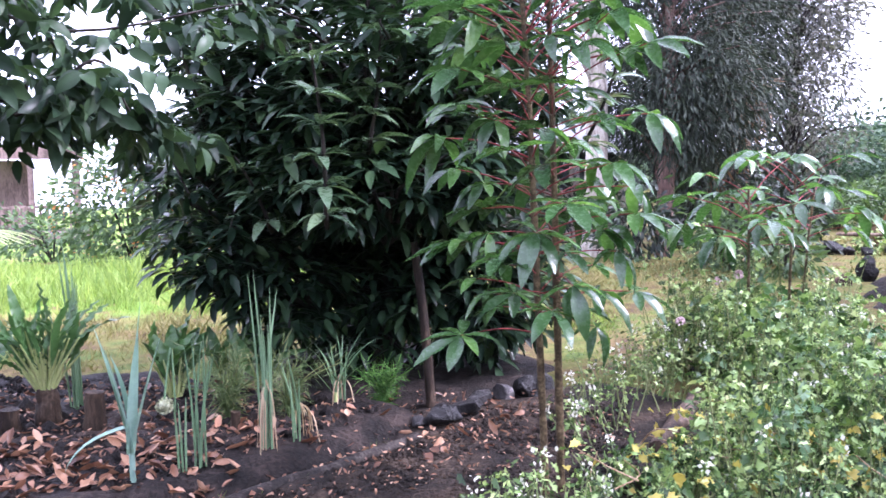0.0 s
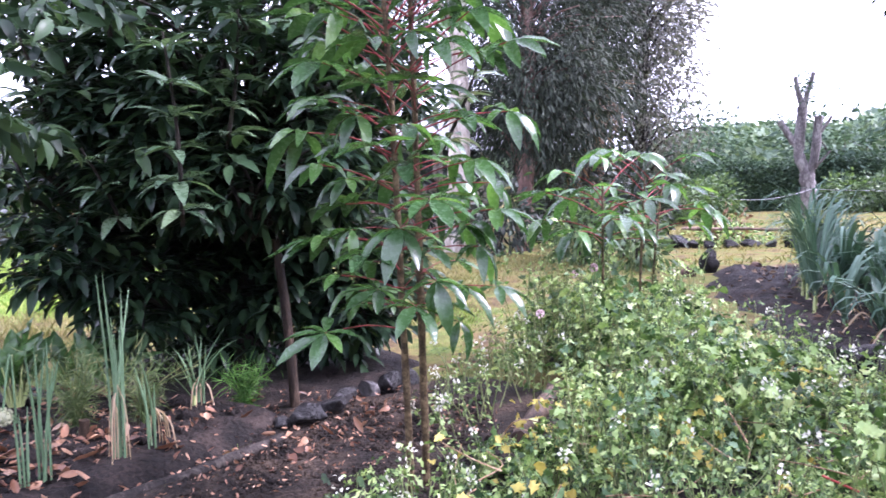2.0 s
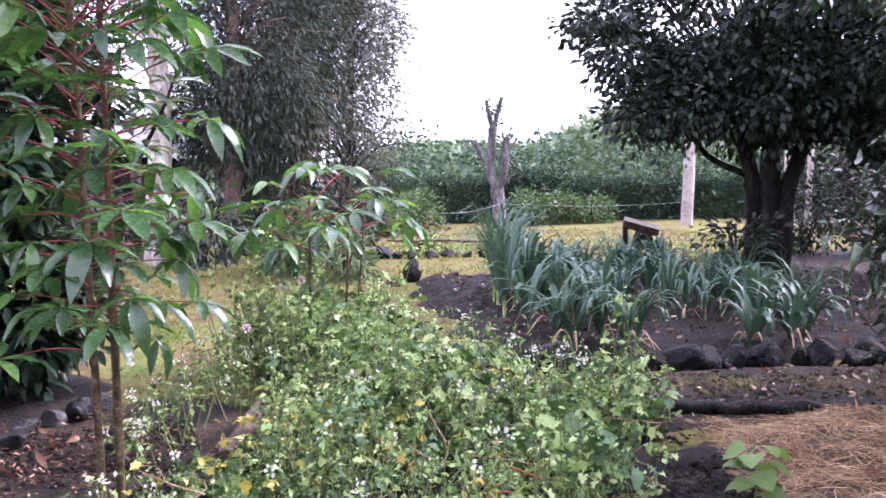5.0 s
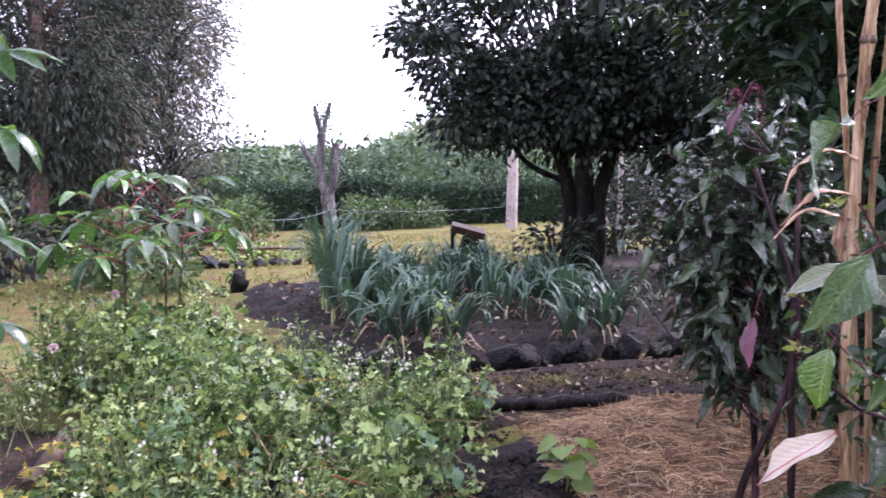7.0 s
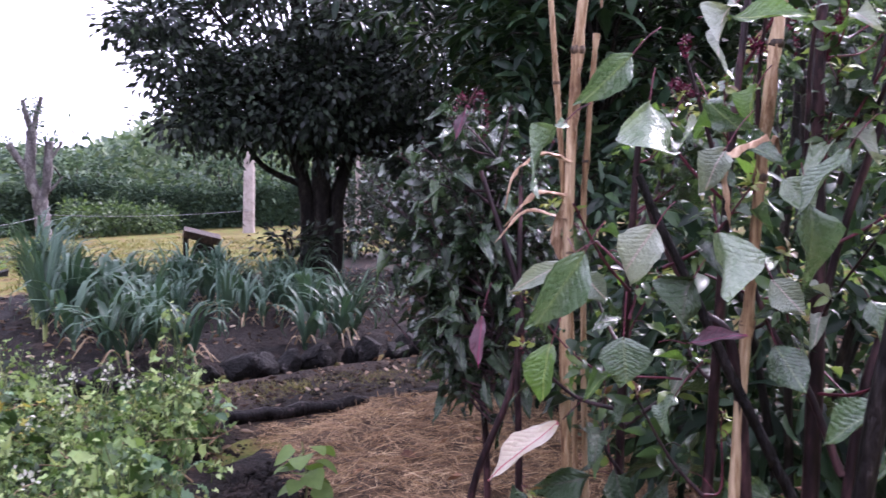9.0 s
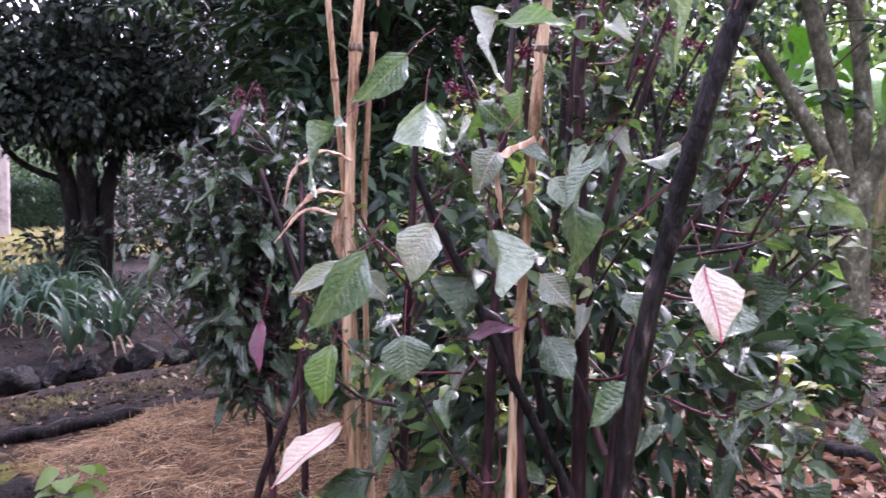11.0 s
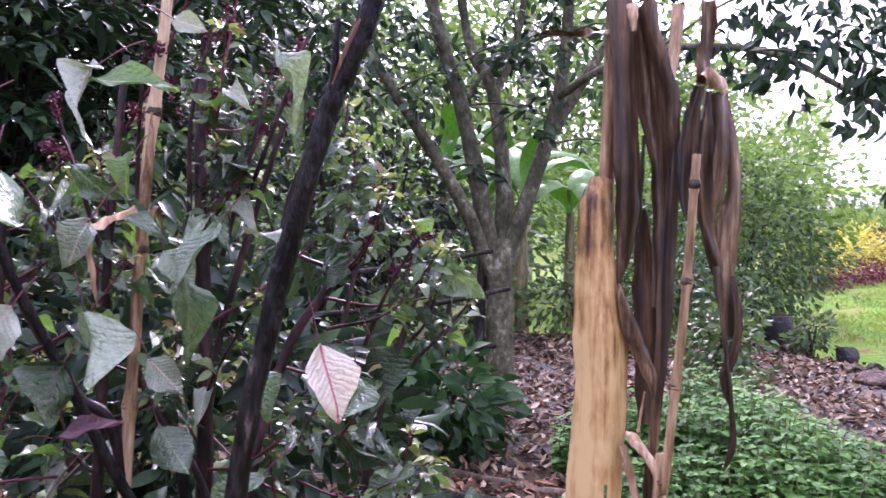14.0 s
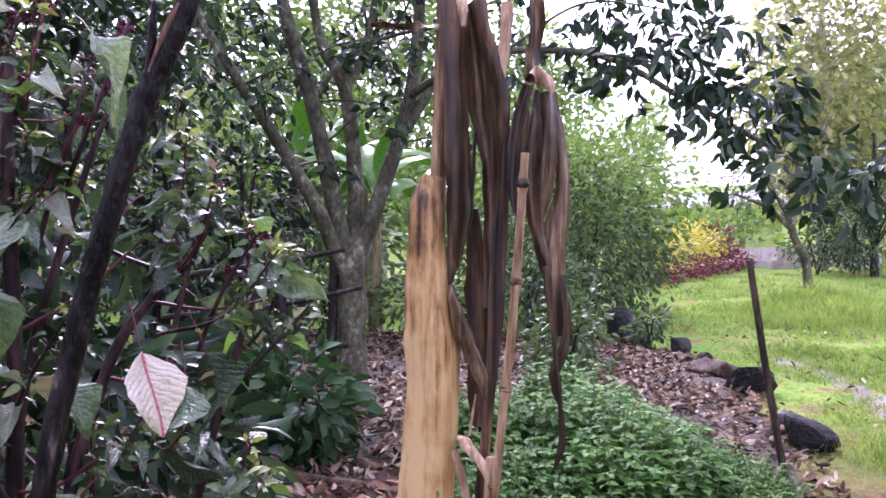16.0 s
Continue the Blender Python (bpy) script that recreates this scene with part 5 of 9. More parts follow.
    tagged(part("dead_stalks", dead, CANE), "thin dry stalks fallen among the weeds", "weeds", kind="stuff")
    tagged(part("yellowed_weeds", ochre, OCHRELEAF), "yellowed ochre leaves among the weeds", "weeds", kind="stuff")
    tagged(part("weeds", leaves, WEEDLEAF), "dense lobed light green weeds with some yellowing leaves", "weeds", kind="stuff")
    tagged(part("broad_weeds", wide, WEEDBROAD), "broad lobed mid-green weed leaves in clumps", "weeds", kind="stuff")
    tagged(part("weed_stems", stems, WEEDSTEM), "thin green stems of flowering weeds", "weeds", kind="stuff")
    tagged(part("wildflowers", flowers, WHITEFLOWER), "tiny white wild radish flowers over the weeds", "flowers", kind="stuff")


weed_patch()
log("weed_log", spot(1.15, 3.95, 0.03), spot(1.55, 4.75, 0.1), 0.05, "grey fallen log half hidden by weeds", WOOD)


def flower_head(at):
    plant = thing("pink_flower", "pale pink flower head among the weeds", "flower", at=at)
    g = Geo()
    d = unit(rng.normal(size=(60, 3)) + (0, 0, 0.6))
    scatter(g, leaf_shape(1, 0.8, 0.2, 0.1), d * 0.012, d, 0.022, 0.3)
    part("petals", g, PINKFLOWER, plant)
    g = Geo()
    limb(g, [(0, 0, 0.02), (0.02, 0.01, -0.2), (0.0, 0.0, -(at[2] - float(cover(at[0], at[1]))) - 0.02)], 0.004, 0.004, 5)
    part("stem", g, WEEDSTEM, plant)


flower_head((1.98, 5.35, 0.72))
flower_head((1.9, 5.5, 0.66))
flower_head((1.5, 4.9, 0.5))


def red_stalk(pts):
    g = Geo()
    limb(g, pts, 0.0055, 0.003, 6)
    tagged(part("red_stalk", g, REDBIT), "fallen reddish stalk lying on the weeds", "stalk")


red_stalk([(1.75, 2.6, 0.2), (1.9, 2.68, 0.22), (2.1, 2.62, 0.15), (2.3, 2.55, 0.08)])
red_stalk([(2.05, 2.85, 0.24), (2.2, 2.7, 0.18), (2.36, 2.62, 0.06)])


# ---- the leek bed ----
def leek_bed():
    grp = "leeks in the raised bed"
    made = [leek((0, 0, 0), 0.74 + 0.05 * k, 14 + k % 4, "blue-green leek with arching leaves in black soil", LEEK, grp, 0.046, 1.25, 0.055, 0.5, ONION, 0.5) for k in range(5)]
    for plant in made:
        for k in range(3):
            g = Geo()
            a, r = rng.uniform(0, 6.28), rng.uniform(0.16, 0.3)
            ribbon(g, [(0, 0, 0.06), (r * 0.5 * math.cos(a), r * 0.5 * math.sin(a), rng.uniform(0.1, 0.2)), (r * math.cos(a), r * math.sin(a), 0.015)], [0.012, 0.022, 0.008], (math.sin(a), -math.cos(a), 0.1), 0.2, rng.uniform(-1, 1), 0.1, 4, 3)
            part("dry_leaf", g, DRYSTALK, plant, "withered straw-coloured leaf")
    places = []
    for row in range(8):
        for col in range(15):
            s = col / 14
            if col > 12 and row < 6 or 4 < col < 8 and row < 4 and rng.uniform() < 0.7 or rng.uniform() < 0.12:
                continue
            x = 3.9 + 2.25 * s + row * 0.29 + rng.normal() * 0.08
            y = 5.5 - 1.4 * s + row * 0.45 + rng.normal() * 0.08
            places.append((x, y))
    for k, (x, y) in enumerate(places):
        m = Matrix.Translation(spot(x, y)) @ Matrix.Rotation(rng.uniform(0, 6.28), 4, "Z") @ Matrix.Scale(rng.uniform(0.7, 1.18) * (1.12 if x - 0.64 * (y - 5.55) < 4.5 else 0.84), 4)
        if k < len(made):
            made[k].matrix_basis = m
        else:
            c = copy_thing(made[k % 5], m)
            c.matrix_basis = m
    for x, y, h in ((4.6, 7.1, 1.2), (4.8, 7.5, 1.2), (4.5, 6.8, 1.1), (5.0, 7.6, 1.15), (5.2, 8.1, 1.15), (4.3, 6.5, 1.0), (5.4, 8.5, 1.1), (4.9, 7.2, 1.15)):
        leek(spot(x, y), h, 13, "tall arching leek at the back of the bed", LEEK, grp, 0.036, 0.9, 0.2, 0.28, None, 0.6)
    for x, y in ((5.0, 5.65), (5.25, 5.45), (6.2, 4.9)):
        onion(spot(x, y), 4, 0.85, "leek gone to a tall flower spike", 0.2, LEEK)


leek_bed()
feathery(spot(4.85, 7.5), 0.85, 26, "bushy feathery fennel at the back of the bed", WEEDLEAF, 0.5)
feathery(spot(5.1, 7.8), 0.8, 22, "bushy feathery fennel at the back of the bed", WEEDLEAF, 0.5)
EDGE = "stones edging the leek bed"
edge_line = smooth_path([(3.15, 5.25), (3.75, 4.98), (4.4, 4.72), (5.2, 4.28), (5.9, 3.85), (6.5, 3.5), (7.1, 3.3)], 8)
for k in range(0, len(edge_line), 2):
    x, y = edge_line[k]
    far = k > 26
    rock(x + rng.normal() * 0.02, y + rng.normal() * 0.03, rng.uniform(0.12, 0.19) * (1.25 if far else 1.0), ROCK, "dark rough stone edging the bed", EDGE, tall=rng.uniform(0.8, 1.2))
rock(3.55, 5.05, 0.14, PALEROCK, "flat pale stone edging the bed", EDGE, tall=0.45)
rock(3.1, 5.45, 0.13, ROCK, "dark rough stone edging the bed", EDGE, tall=0.7)
rock(4.75, 9.95, 0.17, REDROCK, "reddish scoria boulder by the bed", "", tall=0.8)
rock(5.1, 10.15, 0.15, ROCK, "black upright lava boulder by the bed", "", tall=1.5)
rock(5.5, 9.7, 0.13, REDROCK, "reddish scoria boulder by the bed", "", tall=0.7)
log("plank", spot(3.3, 5.5, 0.05), spot(3.0, 6.1, 0.05), 0.05, "dark wet timber lying on the bed edge", WETWOOD)
litter("bed_litter", LEEK_BED, 1500, 0.06, LITTER, "dry leaf bits between the leeks", 0.5)

# ---- straw, logs and seedling ----
def straw():
    n = 22000
    q = sample(STRAW_AREA, n)
    p = np.stack((q[:, 0], q[:, 1], cover(q[:, 0], q[:, 1]) + rng.uniform(0.0, 0.05, n)), 1)
    d = rng.normal(size=(n, 3)) * (1, 1, 0.22)
    g = Geo()
    v = np.array([(-0.012, -0.5, 0), (0.012, -0.5, 0), (-0.012, 0, 0.06), (0.012, 0, 0.06), (-0.01, 0.5, 0), (0.01, 0.5, 0)])
    d[:, 2] += 0.35 * np.array([noise.noise(Vector((a * 6, b * 6, 1.0))) for a, b in q])
    p[:, 2] += 0.05 * np.array([noise.noise(Vector((a * 4, b * 4, 6.0))) for a, b in q])
    scatter(g, (v, np.array([(0, 1, 3), (0, 3, 2), (2, 3, 5), (2, 5, 4)])), p, d, rng.uniform(0.03, 0.13, n), 0.6)
    tagged(part("straw", g, STRAW), "loose golden straw stalks over the bed", "straw", kind="stuff")


straw()
litter("straw_leaves", STRAW_AREA, 60, 0.08, RUSTLEAF, "orange-brown leaves on the straw", 0.8)
log("log", spot(3.62, 3.6, 0.03), spot(4.42, 3.2, 0.05), 0.043, "wet black log lying along the straw")
log("log", spot(4.75, 3.1, 0.02), spot(5.75, 2.72, 0.03), 0.035, "thin dark branch lying along the straw")
log("log", spot(4.85, -0.15, 0.03), spot(4.3, -0.95, 0.03), 0.05, "fallen dark log on the leaf litter")
log("log", spot(5.3, -0.3, 0.02), spot(4.4, -1.35, 0.02), 0.03, "thin fallen branch on the leaf litter", WOOD)


def seedling(at):
    plant = thing("bean_seedling", "bright green broad-leaved bean seedling", "seedling", at=at)
    g = Geo()
    limb(g, [(0, 0, -0.02), (0.01, 0, 0.1), (0.0, 0.02, 0.27)], 0.005, 0.003, 6)
    part("stem", g, WEEDSTEM, plant)
    for k in range(16):
        a = k * 2.4
        g = Geo()
        d = np.array((math.cos(a), math.sin(a), 0.1 - 0.2 * (k % 3)))
        scatter(g, leaf_shape(4, 0.95, 0.2, 0.35, 0.4), (np.array((0, 0, 0.07 + 0.0125 * k)) + d * 0.04)[None], d[None], np.array([rng.uniform(0.085, 0.125)]), 0.8)
        part("leaf", g, BRIGHTLEAF, plant)


seedling(spot(2.98, 2.42))


# ---- amaranth ----
def broad_leaf_mesh(width, droop, wave, cup, turn=0.0):
    """A broad leaf with a point, many rows across, edges waved."""
    rows, cols = 18, 9
    v, f = [], []
    for i in range(rows + 1):
        s = i / rows
        hw = width / 2 * (math.sin(math.pi * s ** 0.84) ** 0.95 * (1 - 0.4 * s ** 6) * (1 + 0.04 * math.sin(31 * s)) if 0 < s < 1 else 0.004)
        for j in range(cols):
            c = j / (cols - 1) * 2 - 1
            z = -droop * s * s + cup * hw * (0.3 * abs(c) + 0.6 * c * c) + wave * abs(c) ** 1.5 * math.sin(9 * s + 2.5 * c)
            z += 0.06 * noise.noise(Vector((c * 1.4, s * 3.2, 7.0 * droop + cup))) + 0.0035 * math.sin(6.28 * (11 * s - 5 * abs(c) * hw)) * min(1.0, 6 * abs(c))
            a = turn * s
            v.append((c * hw * math.cos(a) - z * math.sin(a) * 0.5, s * (1 - 0.2 * droop * s), z + c * hw * math.sin(a)))
    for i in range(rows):
        for j in range(cols - 1):
            a = i * cols + j
            f.append((a, a + 1, a + cols + 1, a + cols))
    return Geo().add(v, f)


AM_KINDS = {"g": AMGREEN, "e": AMMID, "p": AMPALE, "b": AMBRIGHT, "d": AMDUSK, "k": AMPINK, "m": AMMAGENTA}
AM_LABEL = {"g": "grey-green quilted leaf", "e": "glossy green leaf", "p": "pale leaf underside", "b": "bright green backlit leaf", "d": "dark green leaf", "k": "whitish leaf with crimson veins", "m": "magenta leaf underside"}
AM_MESH = {}
for key in AM_KINDS:
    AM_MESH[key] = []
    for k in range(5):
        me = broad_leaf_mesh(0.62, 0.15 + 0.2 * k, 0.045 + 0.03 * k, (0.3, 0.8, 0.45, 1.1, 0.6)[k], (0, 0.5, -0.6, 0.3, -0.3)[k]).mesh("leaf")
        me.materials.append(AM_KINDS[key])
        AM_MESH[key].append(me)

amaranth = thing("amaranth", "tall amaranth with dark purple stems and large drooping leaves", "amaranth plant")
leaf_count = [0]


def big_leaf(base, tip, width, key):
    b, t = Vector(base), Vector(tip)
    y = (t - b)
    size = y.length
    y.normalize()
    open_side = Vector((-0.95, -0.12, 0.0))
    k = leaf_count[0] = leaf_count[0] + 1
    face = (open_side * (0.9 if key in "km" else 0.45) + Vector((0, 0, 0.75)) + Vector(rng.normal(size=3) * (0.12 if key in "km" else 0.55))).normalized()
    x = y.cross(face).normalized()
    z = x.cross(y)
    ob = new("leaf", AM_MESH[key][0 if key in "km" else k % 5])
    ob.parent = amaranth
    ob["label"] = AM_LABEL[key]
    wide = width / 0.62 * {"k": 1.0, "m": 0.85}.get(key, 1.0)
    long = size * (0.92 if key in "km" else 1.08)
    ob.matrix_local = Matrix.Translation(b + y * (size - long) if key in "km" else b) @ Matrix((x, y, z)).transposed().to_4x4() @ Matrix.Diagonal((wide, long, size, 1))
    g = Geo()
    back = b - y * 0.05 * rng.uniform(0.8, 1.6) + Vector((0.03, 0, 0.015))
    tube(g, smooth_path([tuple(back), tuple((b + back) / 2 + Vector((0, 0, 0.006))), tuple(b + y * 0.006)], 3), 0.0014, 5)
    pet = part("petiole", g, AMRED, amaranth)


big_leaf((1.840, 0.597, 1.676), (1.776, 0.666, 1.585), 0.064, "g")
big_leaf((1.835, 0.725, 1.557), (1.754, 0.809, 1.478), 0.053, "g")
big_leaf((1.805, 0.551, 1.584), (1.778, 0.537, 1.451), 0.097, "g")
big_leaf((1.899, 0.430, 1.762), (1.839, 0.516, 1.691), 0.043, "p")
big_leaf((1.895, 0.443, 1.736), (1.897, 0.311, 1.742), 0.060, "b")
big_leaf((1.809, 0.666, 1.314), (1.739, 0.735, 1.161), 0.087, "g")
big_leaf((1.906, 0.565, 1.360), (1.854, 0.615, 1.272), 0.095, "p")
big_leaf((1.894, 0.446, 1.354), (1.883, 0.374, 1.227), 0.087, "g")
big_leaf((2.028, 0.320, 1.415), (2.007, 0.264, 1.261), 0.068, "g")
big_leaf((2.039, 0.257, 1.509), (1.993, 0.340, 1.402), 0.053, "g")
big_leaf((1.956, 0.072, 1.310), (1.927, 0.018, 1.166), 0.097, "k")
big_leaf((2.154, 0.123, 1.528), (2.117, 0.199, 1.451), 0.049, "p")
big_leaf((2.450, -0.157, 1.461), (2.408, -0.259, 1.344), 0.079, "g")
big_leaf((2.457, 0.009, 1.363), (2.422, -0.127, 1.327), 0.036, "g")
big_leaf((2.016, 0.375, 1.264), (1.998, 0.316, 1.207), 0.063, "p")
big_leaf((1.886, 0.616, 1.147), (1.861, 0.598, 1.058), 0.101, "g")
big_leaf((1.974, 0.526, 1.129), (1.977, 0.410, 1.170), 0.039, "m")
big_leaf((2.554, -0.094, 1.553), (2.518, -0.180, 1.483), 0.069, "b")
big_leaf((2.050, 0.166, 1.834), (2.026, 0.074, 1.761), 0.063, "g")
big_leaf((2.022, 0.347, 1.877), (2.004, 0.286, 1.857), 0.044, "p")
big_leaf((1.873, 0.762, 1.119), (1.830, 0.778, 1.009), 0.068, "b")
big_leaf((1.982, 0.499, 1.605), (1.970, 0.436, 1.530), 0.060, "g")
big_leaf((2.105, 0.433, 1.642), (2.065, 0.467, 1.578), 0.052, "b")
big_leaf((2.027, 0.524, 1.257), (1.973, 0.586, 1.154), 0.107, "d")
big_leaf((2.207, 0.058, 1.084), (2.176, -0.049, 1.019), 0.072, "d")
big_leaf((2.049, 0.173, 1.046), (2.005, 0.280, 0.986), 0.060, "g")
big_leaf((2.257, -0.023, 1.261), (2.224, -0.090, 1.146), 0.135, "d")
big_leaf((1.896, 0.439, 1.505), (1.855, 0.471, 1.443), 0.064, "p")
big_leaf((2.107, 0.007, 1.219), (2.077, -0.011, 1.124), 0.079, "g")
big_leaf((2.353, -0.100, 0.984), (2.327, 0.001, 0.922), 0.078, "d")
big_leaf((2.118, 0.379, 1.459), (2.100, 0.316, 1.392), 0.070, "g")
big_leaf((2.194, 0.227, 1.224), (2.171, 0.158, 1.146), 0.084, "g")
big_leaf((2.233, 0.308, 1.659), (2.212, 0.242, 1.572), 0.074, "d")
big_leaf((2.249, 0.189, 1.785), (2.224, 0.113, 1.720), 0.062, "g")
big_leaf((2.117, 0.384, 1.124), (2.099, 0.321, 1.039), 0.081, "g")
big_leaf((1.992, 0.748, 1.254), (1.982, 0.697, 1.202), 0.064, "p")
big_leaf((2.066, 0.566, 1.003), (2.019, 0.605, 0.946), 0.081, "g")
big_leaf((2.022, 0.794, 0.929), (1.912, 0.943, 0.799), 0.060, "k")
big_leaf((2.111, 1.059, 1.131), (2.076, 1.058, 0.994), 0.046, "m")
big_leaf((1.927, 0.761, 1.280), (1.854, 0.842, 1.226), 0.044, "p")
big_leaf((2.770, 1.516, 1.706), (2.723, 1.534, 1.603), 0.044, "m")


def am_stem(points, r0, r1, mat=AMSTEM, name="stem", parent=amaranth):
    g = Geo()
    limb(g, points, r0, r1, 8, 0.1, 8)
    return part(name, g, mat, parent)


def to_ground(p, dx=0.0, dy=0.0):
    x, y = p[0] + dx, p[1] + dy
    return (x, y, float(cover(x, y)) - 0.05)


am_stem([to_ground((2.28, 0.33)), (2.28, 0.329, 0.87), (2.28, 0.331, 1.236), (2.277, 0.347, 1.614), (2.277, 0.347, 1.841)], 0.02, 0.011)
am_stem([to_ground((2.2, 0.4)), (2.151, 0.456, 1.009), (2.126, 0.542, 1.187), (2.099, 0.62, 1.339), (2.083, 0.664, 1.465)], 0.014, 0.008)
am_stem([to_ground((2.3, 0.3)), (2.33, 0.25, 0.9), (2.4, 0.179, 1.227), (2.406, 0.089, 1.376), (2.407, -0.002, 1.511)], 0.016, 0.008)
am_stem([(2.19, 0.26, 0.86), (2.18, 0.324, 1.02), (2.165, 0.395, 1.139), (2.154, 0.443, 1.246)], 0.009, 0.006)
am_stem([(2.3, 0.33, 1.1), (2.335, 0.305, 1.308), (2.346, 0.221, 1.622), (2.35, 0.184, 1.739)], 0.01, 0.006)
am_stem([to_ground((2.5, 0.1)), (2.5, 0.0, 0.9), (2.52, -0.1, 1.3), (2.55, -0.16, 1.45)], 0.014, 0.006)
am_stem([to_ground((2.25, 0.75)), (2.25, 0.75, 0.9), (2.2, 0.72, 1.3), (2.18, 0.7, 1.6)], 0.014, 0.007)
am_stem([to_ground((2.2, 0.55)), (2.2, 0.52, 1.0), (2.18, 0.5, 1.5), (2.2, 0.48, 1.85)], 0.014, 0.007)
am_stem([(2.033, 0.647, 1.461), (2.047, 0.608, 1.368), (2.067, 0.545, 1.239), (2.086, 0.474, 1.085), (2.104, 0.396, 0.931), (2.117, 0.323, 0.789)], 0.009, 0.012, WETWOOD)
for a, b in (((2.28, 0.34, 1.5), (2.2, 0.2, 1.72)), ((2.28, 0.34, 1.3), (2.35, 0.1, 1.5)), ((2.2, 0.5, 1.4), (2.1, 0.65, 1.6)), ((2.28, 0.34, 1.2), (2.2, 0.55, 1.25)), ((2.4, 0.1, 1.36), (2.45, -0.15, 1.36)),
             ((2.28, 0.33, 1.0), (2.1, 0.15, 1.1)), ((2.2, 0.72, 1.2), (2.05, 0.8, 1.4)), ((2.4, 0.18, 1.2), (2.3, 0.0, 1.22)), ((2.28, 0.34, 1.7), (2.3, 0.28, 2.0)), ((2.2, 0.48, 1.7), (2.15, 0.35, 1.95))):
    mid = tuple((np.array(a) + np.array(b)) / 2 + (0, 0, -0.02))
    am_stem([a, mid, b], 0.004, 0.0025, AMRED, "twig")


def tassel(at, way, length):
    """A drooping crimson flower spike."""
    g = Geo()
    p = smooth_path([at, tuple(np.array(at) + np.array(way) * length * 0.5), tuple(np.array(at) + np.array(way) * length * 0.8 + (0, 0, -length * 0.25))], 6)
    n = 90
    i = rng.integers(0, len(p), n)
    scatter(g, SMALL_LEAF, p[i] + rng.normal(size=(n, 3)) * 0.004, rng.normal(size=(n, 3)), rng.uniform(0.008, 0.016, n), 0.1)
    part("tassel", g, TASSEL, amaranth, "crimson flower tassel")


for q, w in (((2.2, 0.6, 1.63), (-0.2, 0.3, 0.6)), ((2.27, 0.35, 1.84), (0, -0.1, 1)), ((2.35, 0.18, 1.74), (0, -0.2, 1)), ((2.4, 0.0, 1.5), (0, -0.3, 0.8)), ((2.45, 0.02, 1.5), (0, 0.3, 0.9)), ((2.25, 0.3, 1.95), (0.1, -0.4, 0.8)), ((2.3, 0.4, 1.75), (0, 0.2, 1))):
    tassel(q, w, 0.13)


TOP_Y = (-0.3, -0.2, -0.07, 0.05, 0.3, 0.5, 0.66, 0.95, 1.05)
TOP_Z = (1.32, 1.46, 1.58, 1.82, 1.93, 1.78, 1.66, 1.52, 1.25)
MAIN_STEMS = (((2.28, 0.33, 0.1), (2.28, 0.33, 1.85)), ((2.2, 0.4, 0.1), (2.09, 0.64, 1.42)), ((2.3, 0.3, 0.1), (2.41, 0.05, 1.48)), ((2.5, 0.1, 0.1), (2.54, -0.14, 1.42)), ((2.25, 0.75, 0.1), (2.19, 0.71, 1.55)), ((2.2, 0.54, 0.1), (2.19, 0.49, 1.8)))
AM_SPRIG = leaf_shape(4, 0.4, 0.45, 0.5, 0.42, 0.04)
AM_BLADE = leaf_shape(6, 0.46, 0.4, 0.55, 0.42, 0.035)


for q, e in (((2.24, 0.36, 1.5), (2.2, 0.3, 1.93)), ((2.28, 0.3, 1.45), (2.32, 0.2, 1.88)), ((2.2, 0.45, 1.5), (2.12, 0.42, 1.86)), ((2.33, 0.2, 1.4), (2.36, 0.08, 1.78)), ((2.4, 0.05, 1.3), (2.42, -0.05, 1.62)), ((2.28, 0.26, 1.55), (2.2, 0.12, 1.9)), ((2.2, 0.52, 1.45), (2.14, 0.6, 1.75)), ((2.42, 0.0, 1.25), (2.36, -0.12, 1.5))):
    q, e = np.array(q), np.array(e)
    am_stem([tuple(q), tuple((q + e) / 2 + rng.normal(size=3) * 0.02), tuple(e)], 0.006, 0.003, AMSTEM, "flower_stem")
    for s in (0.6, 0.92):
        a = rng.uniform(0, 6.28)
        f = q + (e - q) * s
        tassel(tuple(f), (math.cos(a) * 0.8, math.sin(a) * 0.8, 0.7), rng.uniform(0.04, 0.08))


